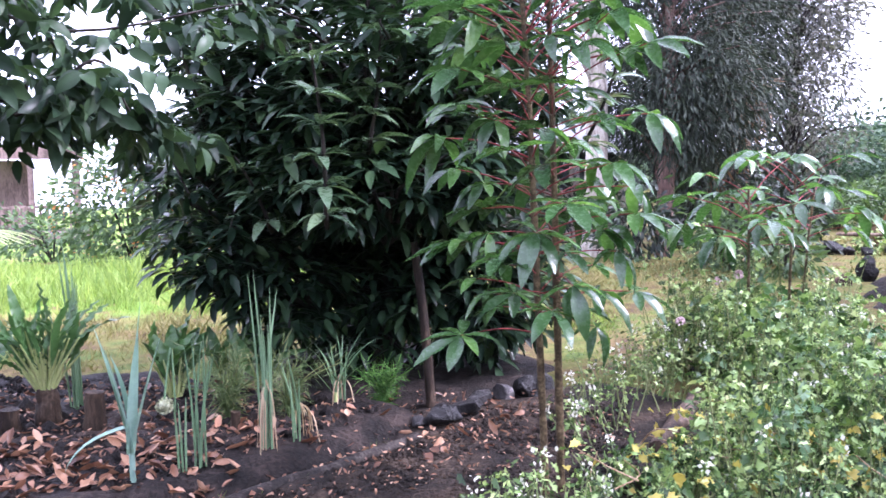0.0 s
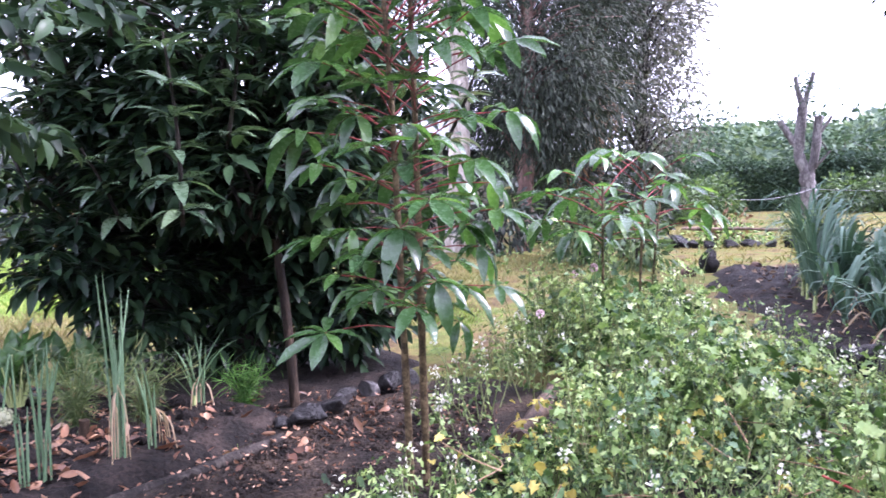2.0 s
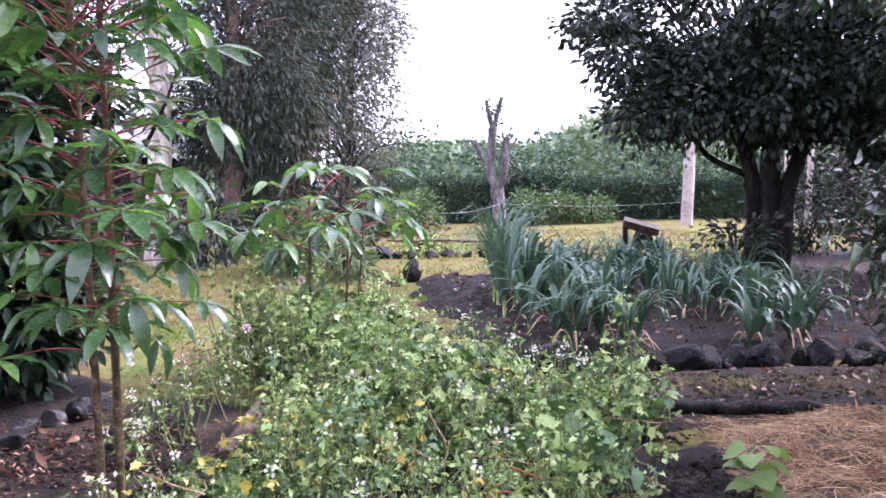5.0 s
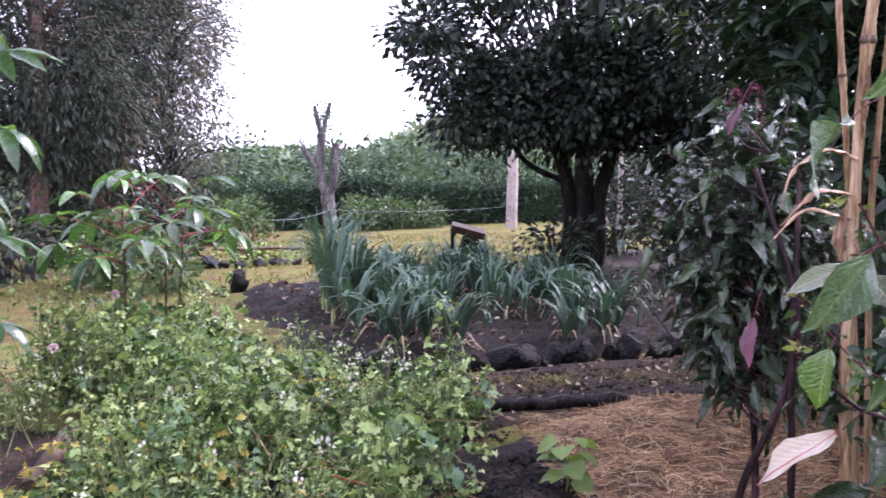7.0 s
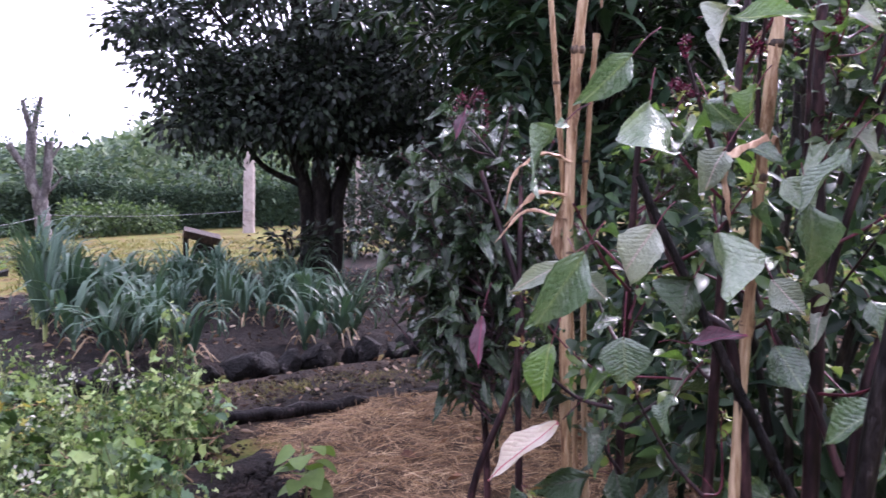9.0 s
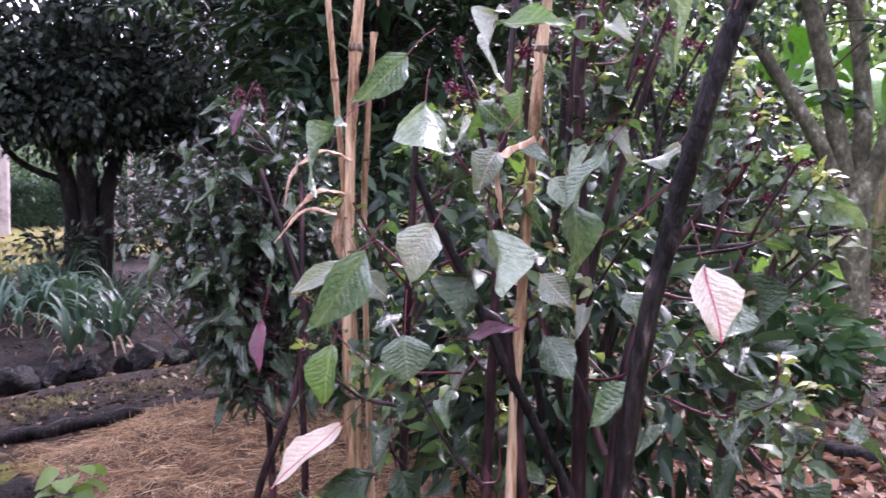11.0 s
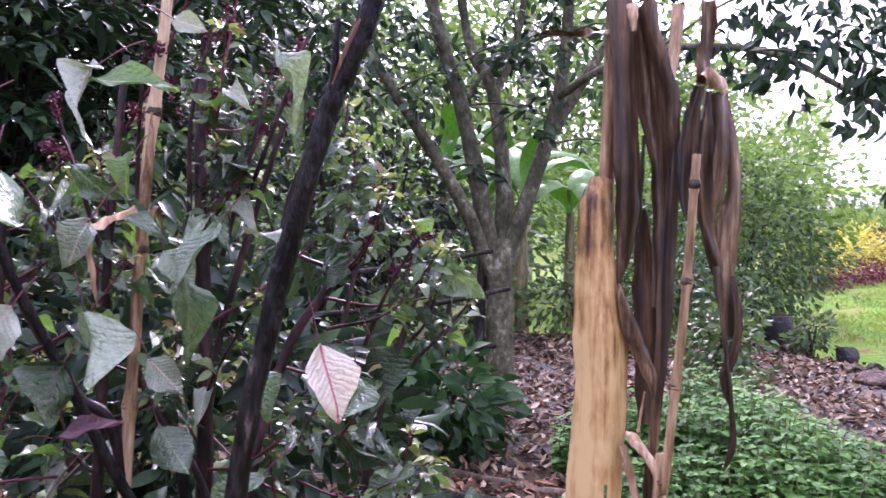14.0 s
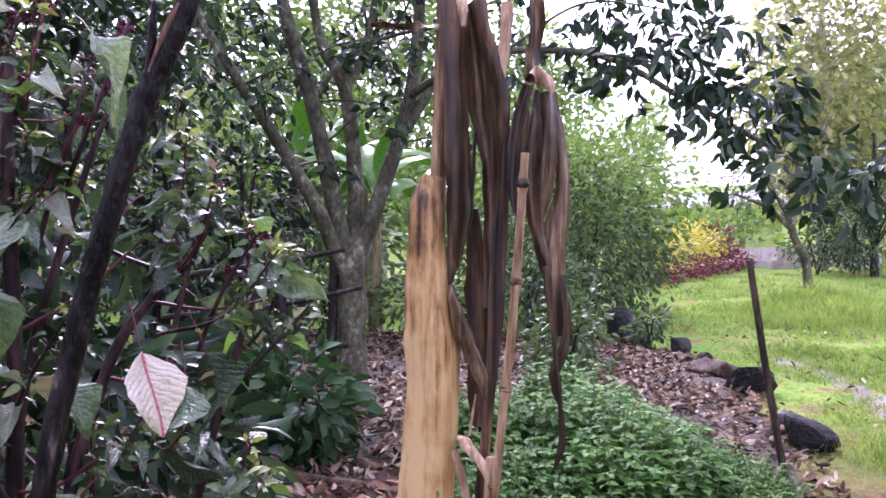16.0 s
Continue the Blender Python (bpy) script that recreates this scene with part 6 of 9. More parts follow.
def am_branch(plant, root, tip, r, leaf, big, small, tips, kinds="ggdggpgdgb"):
    """A side shoot: a red twig, broad leaves along it on their stalks, crowded small leaves and crimson buds at its end."""
    root, tip = np.array(root), np.array(tip)
    mid = (root + tip) / 2 + (0, 0, -0.12 * np.linalg.norm(tip - root)) + rng.normal(size=3) * 0.02
    g = Geo()
    p = limb(g, [tuple(root), tuple(mid), tuple(tip)], r, r * 0.45, 6, 0.08, 6)
    run = unit(tip - root)
    n = big
    for k in range(n):
        s = 0.35 + 0.6 * k / max(1, n - 1)
        b = p[int(s * (len(p) - 1))]
        a = k * 2.4 + rng.uniform(0, 6.28)
        out = np.array((math.cos(a), math.sin(a), 0)) + run * (0.5, 0.5, 0)
        size = leaf * rng.uniform(0.6, 1.25) * (1.15 - 0.5 * s)
        way = unit(out + (0, 0, rng.uniform(-0.7, 0.5)))
        foot = b + way * size * 0.4 + (0, 0, size * 0.12)
        tube(g, smooth_path([tuple(b), tuple((b + foot) / 2 + (0, 0, size * 0.08)), tuple(foot)], 3), 0.0014, 4, close=False)
        x = unit(np.cross(way, UP + rng.normal(size=3) * 0.4))
        z = np.cross(x, way)
        key = kinds[rng.integers(0, len(kinds))]
        ob = new("leaf", AM_MESH[key][rng.integers(0, 5)])
        ob.parent = plant
        ob["label"] = AM_LABEL[key]
        ob.matrix_local = Matrix.Translation(foot) @ Matrix(np.stack((x, way, z), 1).tolist()).to_4x4() @ Matrix.Diagonal((size * rng.uniform(0.58, 0.9), size, size, 1))
    part("twig", g, AMRED if r < 0.0048 else AMSTEM, plant)
    i = (rng.uniform(0.3, 1, small) ** 0.7 * (len(p) - 1)).astype(int)
    d = rng.normal(size=(small, 3)) * (1, 1, 0.45) + run * 0.3 + (0, 0, -0.1)
    q = p[i] + unit(d) * rng.uniform(0.006, 0.035, (small, 1))
    size = leaf * rng.uniform(0.16, 0.46, small)
    scatter(tips[0], AM_SPRIG, q[::2], d[::2], size[::2], 0.55)
    scatter(tips[0], AM_BLADE, q[1::2], d[1::2], size[1::2] * 1.15, 0.55)
    m = 8
    d = rng.normal(size=(m, 3)) * (1, 1, 0.4) + (0, 0, 0.5)
    scatter(tips[1], AM_SPRIG, tip + unit(d) * 0.008, d, rng.uniform(0.014, 0.042, m), 0.5)
    m = 14
    scatter(tips[2], SMALL_LEAF, tip + rng.normal(size=(m, 3)) * (0.006, 0.006, 0.014) + (0, 0, 0.01), rng.normal(size=(m, 3)), rng.uniform(0.006, 0.012, m), 0.1)


def am_growth():
    tips = (Geo(), Geo(), Geo())
    for k in range(56):
        y = rng.uniform(-0.28, 1.0)
        if y < 0.12 and k % 2:
            y += 0.5
        top = float(np.interp(y, TOP_Y, TOP_Z))
        low = 0.95 if y < 0 else 0.55
        z = low + (top - low) * (1 - rng.uniform() ** 1.5) if k > 16 else top - 0.02
        tip = np.array((2.28 + rng.uniform(-0.33, 0.26), y, z))
        best, gap = None, 9.0
        for a, b in MAIN_STEMS:
            a, b = np.array(a), np.array(b)
            s = np.clip((z - rng.uniform(0.12, 0.3) - a[2]) / (b[2] - a[2]), 0.1, 1)
            c = a + (b - a) * s
            if np.linalg.norm(c - tip) < gap:
                best, gap = c, np.linalg.norm(c - tip)
        # Low shoots take mostly dark leaves, so shade is put into their colour.
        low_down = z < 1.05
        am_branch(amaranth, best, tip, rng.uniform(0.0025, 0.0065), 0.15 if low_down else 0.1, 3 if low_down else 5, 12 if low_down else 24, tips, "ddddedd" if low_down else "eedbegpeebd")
    tagged(part("small_foliage", tips[0], AMSMALL, amaranth), "crowded small glossy green leaves", kind="stuff")
    tagged(part("new_growth", tips[1], AMTIP, amaranth), "yellowish and reddish new growth", kind="stuff")
    tagged(part("bloom", tips[2], AMRED, amaranth), "crimson flower buds", kind="stuff")


am_growth()


def second_amaranth():
    plant = thing("amaranth", "dusky amaranth bush with crimson tassels beside the straw", "amaranth plant")
    for pts in ([to_ground((2.78, 1.5)), (2.8, 1.48, 0.4), (2.86, 1.37, 0.76), (2.87, 1.35, 1.06), (2.85, 1.5, 1.5)], [to_ground((2.88, 1.34)), (2.87, 1.34, 0.5), (2.86, 1.35, 0.87), (2.92, 1.38, 1.45)], [to_ground((3.05, 1.55)), (3.05, 1.6, 0.7), (3.0, 1.75, 1.3)]):
        am_stem(pts, 0.016, 0.008, AMSTEM, "stem", plant)
    tips = (Geo(), Geo(), Geo())
    for k in range(110):
        d = unit(rng.normal(size=3)) * (0.3, 0.48, 0.5) * rng.uniform(0.45, 1.05)
        tip = np.array((3.1, 1.74, 1.28)) + d
        root = np.array((2.95, 1.5, max(0.6, tip[2] - rng.uniform(0.12, 0.3))))
        am_branch(plant, root, tip, 0.0052, 0.125, 6, 16, tips, "dedeede")
    tagged(part("small_foliage", tips[0], AMDARK, plant), "crowded dusky green leaves", kind="stuff")
    tagged(part("new_growth", tips[1], AMDARK, plant), "crowded dusky green leaves", kind="stuff")
    tagged(part("bloom", tips[2], AMRED, plant), "crimson flower buds", kind="stuff")
    for k in range(3):
        g = Geo()
        x, y, z = 3.0 + rng.uniform(-0.1, 0.15), 1.6 + rng.uniform(-0.2, 0.25), 1.66 + rng.uniform(-0.05, 0.08)
        p = smooth_path([(x, y, z - 0.1), (x, y, z), (x + 0.04, y + 0.05, z + 0.06), (x + 0.06, y + 0.1, z)], 5)
        n = 110
        i = rng.integers(0, len(p), n)
        scatter(g, SMALL_LEAF, p[i] + rng.normal(size=(n, 3)) * 0.006, rng.normal(size=(n, 3)), rng.uniform(0.01, 0.02, n), 0.1)
        part("tassel", g, TASSEL, plant, "crimson flower tassel")


second_amaranth()


# ---- dry canes and the black stick ----
def cane(points, r, label, joints=True):
    plant = thing("dry_cane", label, "cane", "dry maize canes")
    g = Geo()
    p = smooth_path(points, 7)
    rad = np.full(len(p), r)
    rad[3::9] *= 1.4
    tube(g, p, rad * np.linspace(1, 0.85, len(p)), 9, 0.05)
    part("stalk", g, CANE, plant)
    for k in range(3, len(p) - 1, 9):
        t = unit(p[k + 1] - p[k])
        g = Geo()
        tube(g, [p[k] - t * r * 0.9, p[k] - t * r * 0.3, p[k] + t * r * 0.4, p[k] + t * r * 1.1], [r * 1.02, r * 1.32, r * 1.28, r * 1.0], 9, 0.06)
        part("node", g, HUSK, plant, "swollen brown joint ring")
    for k in range(9, len(p) - 5, 14) if r > 0.01 else ():
        g = Geo()
        a = rng.uniform(0, 6.28)
        side = np.array((math.cos(a), math.sin(a), 0.0))
        s = rng.uniform(0.05, 0.1)
        ribbon(g, [tuple(p[k] + side * r), tuple(p[k] + side * (r + s * 0.3) + UP * s * 0.4), tuple(p[k] + side * (r + s * 0.55) - UP * s * 0.3)], [r * 1.4, r * 1.1, r * 0.3], (side[1], -side[0], 0.1), 0.3, rng.uniform(-1, 1), 0.1, 4, 3)
        part("dry_shred", g, PALEHUSK, plant, "torn pale leaf shred")
    return plant


cA = cane([to_ground((2.27, 0.86)), (2.24, 0.881, 0.687), (2.25, 0.901, 1.0), (2.25, 0.901, 1.273), (2.254, 0.895, 1.67), (2.264, 0.873, 1.994), (2.273, 0.854, 2.25)], 0.014, "tall dry tan maize cane with shreds of leaf")
cane([to_ground((2.32, 0.86)), (2.31, 0.9, 0.9), (2.291, 0.932, 1.413), (2.279, 0.955, 1.699), (2.267, 0.978, 1.995), (2.263, 0.986, 2.2)], 0.008, "slender dry tan cane")
cane([to_ground((2.33, 0.84)), (2.314, 0.885, 1.216), (2.315, 0.882, 1.573), (2.321, 0.869, 1.82)], 0.008, "slender dry tan cane")
cB = cane([to_ground((2.14, 0.47)), (2.151, 0.456, 0.912), (2.154, 0.443, 1.222), (2.156, 0.433, 1.459), (2.159, 0.422, 1.649), (2.166, 0.393, 1.959), (2.17, 0.388, 2.2)], 0.0125, "tall dry tan maize cane")
for pts, w, par in (([(1.914, 0.372, 1.527), (1.9, 0.425, 1.5), (1.894, 0.445, 1.48), (1.896, 0.438, 1.424), (1.9, 0.426, 1.362)], 0.022, cB),
                    ([(2.156, 0.43, 1.5), (2.12, 0.41, 1.6), (2.1, 0.4, 1.72)], 0.02, cB),
                    ([(2.24, 0.89, 1.5), (2.2, 0.95, 1.52), (2.15, 1.0, 1.47), (2.14, 1.02, 1.38)], 0.016, cA),
                    ([(2.24, 0.9, 1.42), (2.2, 0.97, 1.42), (2.16, 1.03, 1.34)], 0.02, cA),
                    ([(2.24, 0.9, 1.36), (2.18, 0.98, 1.38), (2.13, 1.04, 1.3)], 0.014, cA),
                    ([(2.25, 0.89, 1.55), (2.22, 0.87, 1.64), (2.2, 0.86, 1.72)], 0.02, cA),
                    ([(2.26, 0.87, 2.0), (2.24, 0.83, 1.95), (2.23, 0.82, 1.86)], 0.03, cA),
                    ([(2.24, 0.9, 1.25), (2.23, 0.92, 1.32), (2.22, 0.9, 1.4)], 0.03, cA)):
    g = Geo()
    ribbon(g, pts, [w * 0.6, w, w * 0.8, w * 0.2], (0.3, 0.9, 0.1), 0.4, 0.8, 0.12, 5, 4)
    part("dry_leaf", g, PALEHUSK, par, "curled pale dry leaf")

stake = thing("black_stake", "leaning wet black stake with a split top", "stake")
g = Geo()
p = limb(g, [to_ground((1.69, 0.27)), (1.698, 0.167, 1.061), (1.703, 0.121, 1.337), (1.705, 0.091, 1.475), (1.707, 0.038, 1.663), (1.707, -0.011, 1.782), (1.705, -0.06, 1.95)], 0.0155, 0.0165, 10, 0.1, 10)
part("shaft", g, WETWOOD, stake)
g = Geo()
limb(g, [(1.704, 0.044, 1.645), (1.699, 0.033, 1.706), (1.697, 0.028, 1.782), (1.697, 0.026, 1.79)], 0.008, 0.003, 6)
part("splinter", g, WETWOOD, stake)
g = Geo()
ribbon(g, [(1.6925, 0.034, 1.695), (1.692, 0.02, 1.735), (1.692, 0.006, 1.77), (1.6915, -0.004, 1.79)], [0.002, 0.006, 0.008, 0.003], (0, 1, 0.3), -0.2, 0, 0.06, 4, 4)
part("split_wood", g, HEARTWOOD, stake, "tan split wood")


# ---- the dry maize in the foreground ----
maize = thing("dry_maize", "dead maize stalk with golden sheath and hanging brown husks", "maize plant")
g = Geo()
limb(g, [to_ground((1.5, -0.25)), (1.525, -0.302, 1.010), (1.524, -0.307, 1.183), (1.522, -0.317, 1.356), (1.521, -0.319, 1.471), (1.521, -0.320, 1.541), (1.521, -0.322, 1.599), (1.520, -0.324, 1.674), (1.520, -0.326, 1.749), (1.519, -0.328, 1.831)], 0.0115, 0.009, 12, 0.04)
part("stalk", g, CANE, maize)


def husk_blade(points, widths, twist, pleat, turn=0.0, steps=9, cols=11, slit=None, arch=0.0, ragged=1.0):
    """A dry hanging blade: long pleats that run its length and wander, curled ragged edges, thin but two-sided."""
    g = Geo()
    p = smooth_path(points, steps)
    n = len(p)
    across = np.array((-0.20, -0.98, 0.0))
    w = np.interp(np.linspace(0, 1, n), np.linspace(0, 1, len(widths)), widths)
    c = np.linspace(-0.5, 0.5, cols)
    ph, fr = rng.uniform(0, 6.28, 4), rng.uniform(0.5, 1.9, 4)
    rows = []
    for k in range(n):
        s = k / (n - 1)
        t = unit(p[min(k + 1, n - 1)] - p[max(k - 1, 0)])
        x = unit(across - t * (across @ t))
        y = np.cross(t, x)
        a = turn + twist * math.sin(2.2 * s + ph[0])
        x, y = x * math.cos(a) + y * math.sin(a), -x * math.sin(a) + y * math.cos(a)
        z = pleat * w[k] * (np.sin(c * fr[0] * 3 + ph[1] + 1.5 * s) + 0.6 * np.sin(c * fr[1] * 4 + ph[2] - 2.5 * s)) + arch * w[k] * (1 - 4 * c * c)
        z = z + 0.5 * pleat * w[k] * np.abs(2 * c) ** 4 * math.sin(5 * s + ph[3])
        rag = 1 + ragged * (0.07 * math.sin(17 * s + ph[0]) + 0.05 * math.sin(41 * s + ph[1]))
        rows.append(p[k] + (c * w[k] * rag)[:, None] * x + z[:, None] * y)
    v = np.concatenate(rows)
    f = np.array([(k * cols + j, k * cols + j + 1, (k + 1) * cols + j + 1, (k + 1) * cols + j) for k in range(n - 1) for j in range(cols - 1) if not (slit and j == slit[0] and slit[1] < k / n)])
    g.add(v, f)
    back = np.concatenate([row - 0.0012 * np.cross(unit(p[min(k + 1, n - 1)] - p[max(k - 1, 0)]), across) for k, row in enumerate(rows)])
    g.add(back, f[:, ::-1])
    return g


part("sheath", husk_blade([(1.494, -0.306, 1.547), (1.494, -0.304, 1.535), (1.495, -0.299, 1.515), (1.495, -0.299, 1.470), (1.495, -0.302, 1.403), (1.494, -0.306, 1.358), (1.493, -0.308, 1.302), (1.494, -0.305, 1.246), (1.495, -0.301, 1.190), (1.496, -0.298, 1.118), (1.496, -0.294, 1.023)], [0.025, 0.029, 0.039, 0.044, 0.054, 0.065, 0.065, 0.063, 0.063, 0.063, 0.063], 0.0, 0.035, 0.0, 9, 19, (12, 0.8), 0.42, 0.45), SHEATH, maize, "golden brown dry sheath, torn and slit")

def husk(points, widths, twist, arch, mat, label):
    part("husk", husk_blade(points, widths, twist * 1.6, 0.3, 0.0, 9, 15, None, arch * 0.5), mat, maize, label)


husk([(1.487, -0.325, 1.761), (1.486, -0.329, 1.705), (1.485, -0.332, 1.637), (1.484, -0.334, 1.570), (1.484, -0.336, 1.514), (1.485, -0.333, 1.463), (1.486, -0.327, 1.424), (1.487, -0.325, 1.403)], [0.026, 0.025, 0.025, 0.030, 0.031, 0.020, 0.008, 0.002], 0.25, 0.5, HUSK, "long brown husk folded over the stalk")
husk([(1.495, -0.353, 1.765), (1.492, -0.360, 1.719), (1.490, -0.369, 1.668), (1.487, -0.376, 1.616), (1.486, -0.381, 1.565), (1.486, -0.382, 1.509), (1.486, -0.379, 1.447), (1.487, -0.376, 1.390)], [0.035, 0.042, 0.046, 0.047, 0.033, 0.025, 0.021, 0.014], 0.2, -0.45, HUSK, "broad brown husk with dark ribs")
husk([(1.508, -0.360, 1.510), (1.507, -0.362, 1.464), (1.506, -0.365, 1.412), (1.506, -0.368, 1.355), (1.506, -0.366, 1.297), (1.506, -0.368, 1.246)], [0.013, 0.023, 0.032, 0.030, 0.027, 0.023], 0.3, 0.3, HUSK, "shaded inner husk")
husk([(1.477, -0.324, 1.419), (1.475, -0.331, 1.394), (1.472, -0.342, 1.364), (1.469, -0.352, 1.333), (1.466, -0.361, 1.306), (1.465, -0.364, 1.284)], [0.006, 0.021, 0.028, 0.025, 0.014, 0.002], -0.3, 0.5, HUSK, "husk turned back across the others")
husk([(1.472, -0.391, 1.592), (1.473, -0.389, 1.547), (1.474, -0.386, 1.491), (1.475, -0.382, 1.424), (1.476, -0.379, 1.357), (1.477, -0.374, 1.296), (1.479, -0.369, 1.234), (1.480, -0.365, 1.178), (1.481, -0.363, 1.145)], [0.008, 0.013, 0.015, 0.017, 0.016, 0.013, 0.011, 0.015, 0.013], 0.5, 0.4, HUSK, "narrow dark husk strip")
husk([(1.493, -0.358, 1.600), (1.494, -0.356, 1.554), (1.494, -0.354, 1.509), (1.495, -0.352, 1.481)], [0.005, 0.007, 0.006, 0.002], 0.3, 0.4, HUSK, "thin husk edge")
husk([(1.471, -0.393, 1.754), (1.472, -0.390, 1.715), (1.474, -0.386, 1.676), (1.474, -0.384, 1.637)], [0.015, 0.015, 0.011, 0.004], 0.3, 0.4, PALEHUSK, "pale curled husk")
husk([(1.469, -0.335, 1.753), (1.468, -0.336, 1.739), (1.468, -0.337, 1.720)], [0.014, 0.012, 0.005], 0.1, 0.4, PALEHUSK, "pale curled husk")
husk([(1.456, -0.420, 1.757), (1.456, -0.420, 1.718), (1.457, -0.418, 1.685), (1.456, -0.420, 1.662)], [0.025, 0.024, 0.020, 0.017], 0.2, 0.5, HUSK, "brown husk leading to the knot")
husk([(1.432, -0.400, 1.652), (1.429, -0.407, 1.657), (1.425, -0.418, 1.656), (1.422, -0.426, 1.646), (1.421, -0.428, 1.636)], [0.008, 0.018, 0.024, 0.015, 0.005], 0.1, 0.8, PALEHUSK, "pale dry knot")
husk([(1.444, -0.410, 1.651), (1.447, -0.402, 1.619), (1.449, -0.397, 1.578), (1.450, -0.395, 1.539), (1.449, -0.396, 1.507), (1.447, -0.401, 1.489)], [0.013, 0.020, 0.021, 0.017, 0.011, 0.004], 0.25, 0.6, HUSK, "dark husk hanging from the knot")
husk([(1.448, -0.422, 1.645), (1.449, -0.420, 1.606), (1.450, -0.418, 1.562), (1.450, -0.417, 1.523), (1.448, -0.421, 1.485), (1.445, -0.429, 1.452), (1.443, -0.433, 1.430)], [0.012, 0.019, 0.021, 0.019, 0.016, 0.019, 0.011], -0.3, 0.5, HUSK, "dark husk hanging from the knot")
husk([(1.432, -0.426, 1.641), (1.431, -0.429, 1.603), (1.432, -0.428, 1.560), (1.433, -0.425, 1.522), (1.434, -0.421, 1.492)], [0.014, 0.017, 0.017, 0.013, 0.004], 0.4, 0.5, HUSK, "dark husk hanging from the knot")
husk([(1.449, -0.439, 1.645), (1.446, -0.445, 1.612), (1.444, -0.450, 1.573), (1.444, -0.452, 1.534), (1.446, -0.446, 1.490), (1.448, -0.441, 1.452), (1.448, -0.441, 1.419), (1.446, -0.445, 1.386), (1.445, -0.449, 1.359)], [0.011, 0.011, 0.016, 0.018, 0.026, 0.028, 0.024, 0.017, 0.008], 0.3, -0.5, HUSK, "ragged husk hanging from the knot")
husk([(1.435, -0.445, 1.430), (1.433, -0.450, 1.398), (1.433, -0.452, 1.365), (1.435, -0.446, 1.338), (1.438, -0.438, 1.316), (1.438, -0.440, 1.297), (1.436, -0.445, 1.278)], [0.008, 0.011, 0.010, 0.011, 0.010, 0.008, 0.003], 0.6, 0.6, HUSK, "curled husk tail")
husk([(1.438, -0.426, 1.441), (1.436, -0.430, 1.409), (1.434, -0.435, 1.365), (1.432, -0.440, 1.322), (1.431, -0.444, 1.279), (1.430, -0.446, 1.242), (1.431, -0.442, 1.223), (1.434, -0.436, 1.206)], [0.009, 0.008, 0.007, 0.006, 0.006, 0.008, 0.007, 0.002], 0.5, 0.5, HUSK, "thin husk tail")
husk([(1.465, -0.330, 1.244), (1.462, -0.338, 1.240), (1.459, -0.349, 1.229), (1.456, -0.361, 1.210), (1.453, -0.368, 1.183), (1.452, -0.372, 1.156)], [0.009, 0.021, 0.025, 0.022, 0.019, 0.012], 0.4, 0.7, PALEHUSK, "pale curled husk")
husk([(1.454, -0.349, 1.294), (1.455, -0.346, 1.273), (1.456, -0.342, 1.246)], [0.002, 0.003, 0.003], 0.4, 0.3, PALEHUSK, "pale husk thread")
husk([(1.466, -0.326, 1.228), (1.464, -0.334, 1.201), (1.461, -0.342, 1.168), (1.460, -0.347, 1.147)], [0.008, 0.009, 0.010, 0.008], 0.3, 0.3, PALEHUSK, "pale husk thread")
husk([(1.521, -0.236, 1.730), (1.517, -0.257, 1.729), (1.511, -0.291, 1.728), (1.504, -0.319, 1.727), (1.500, -0.335, 1.721)], [0.005, 0.009, 0.011, 0.009, 0.005], 0.15, 0.4, HUSK, "stub of a dry leaf")

cane([to_ground((1.45, -0.31)), (1.416, -0.350, 1.137), (1.413, -0.358, 1.187), (1.410, -0.370, 1.305), (1.407, -0.379, 1.398), (1.405, -0.385, 1.485), (1.403, -0.390, 1.566)], 0.0056, "thin leaning dry cane among the husks")


# ---- the many-limbed tree ----
BOUGH_TIPS = ((5.3, -2.83, 2.7), (5.05, -2.93, 2.45), (4.88, -3.05, 2.27), (5.45, -3.0, 2.95), (4.95, -3.2, 2.5), (4.5, -3.15, 2.02), (4.1, -3.2, 1.84))


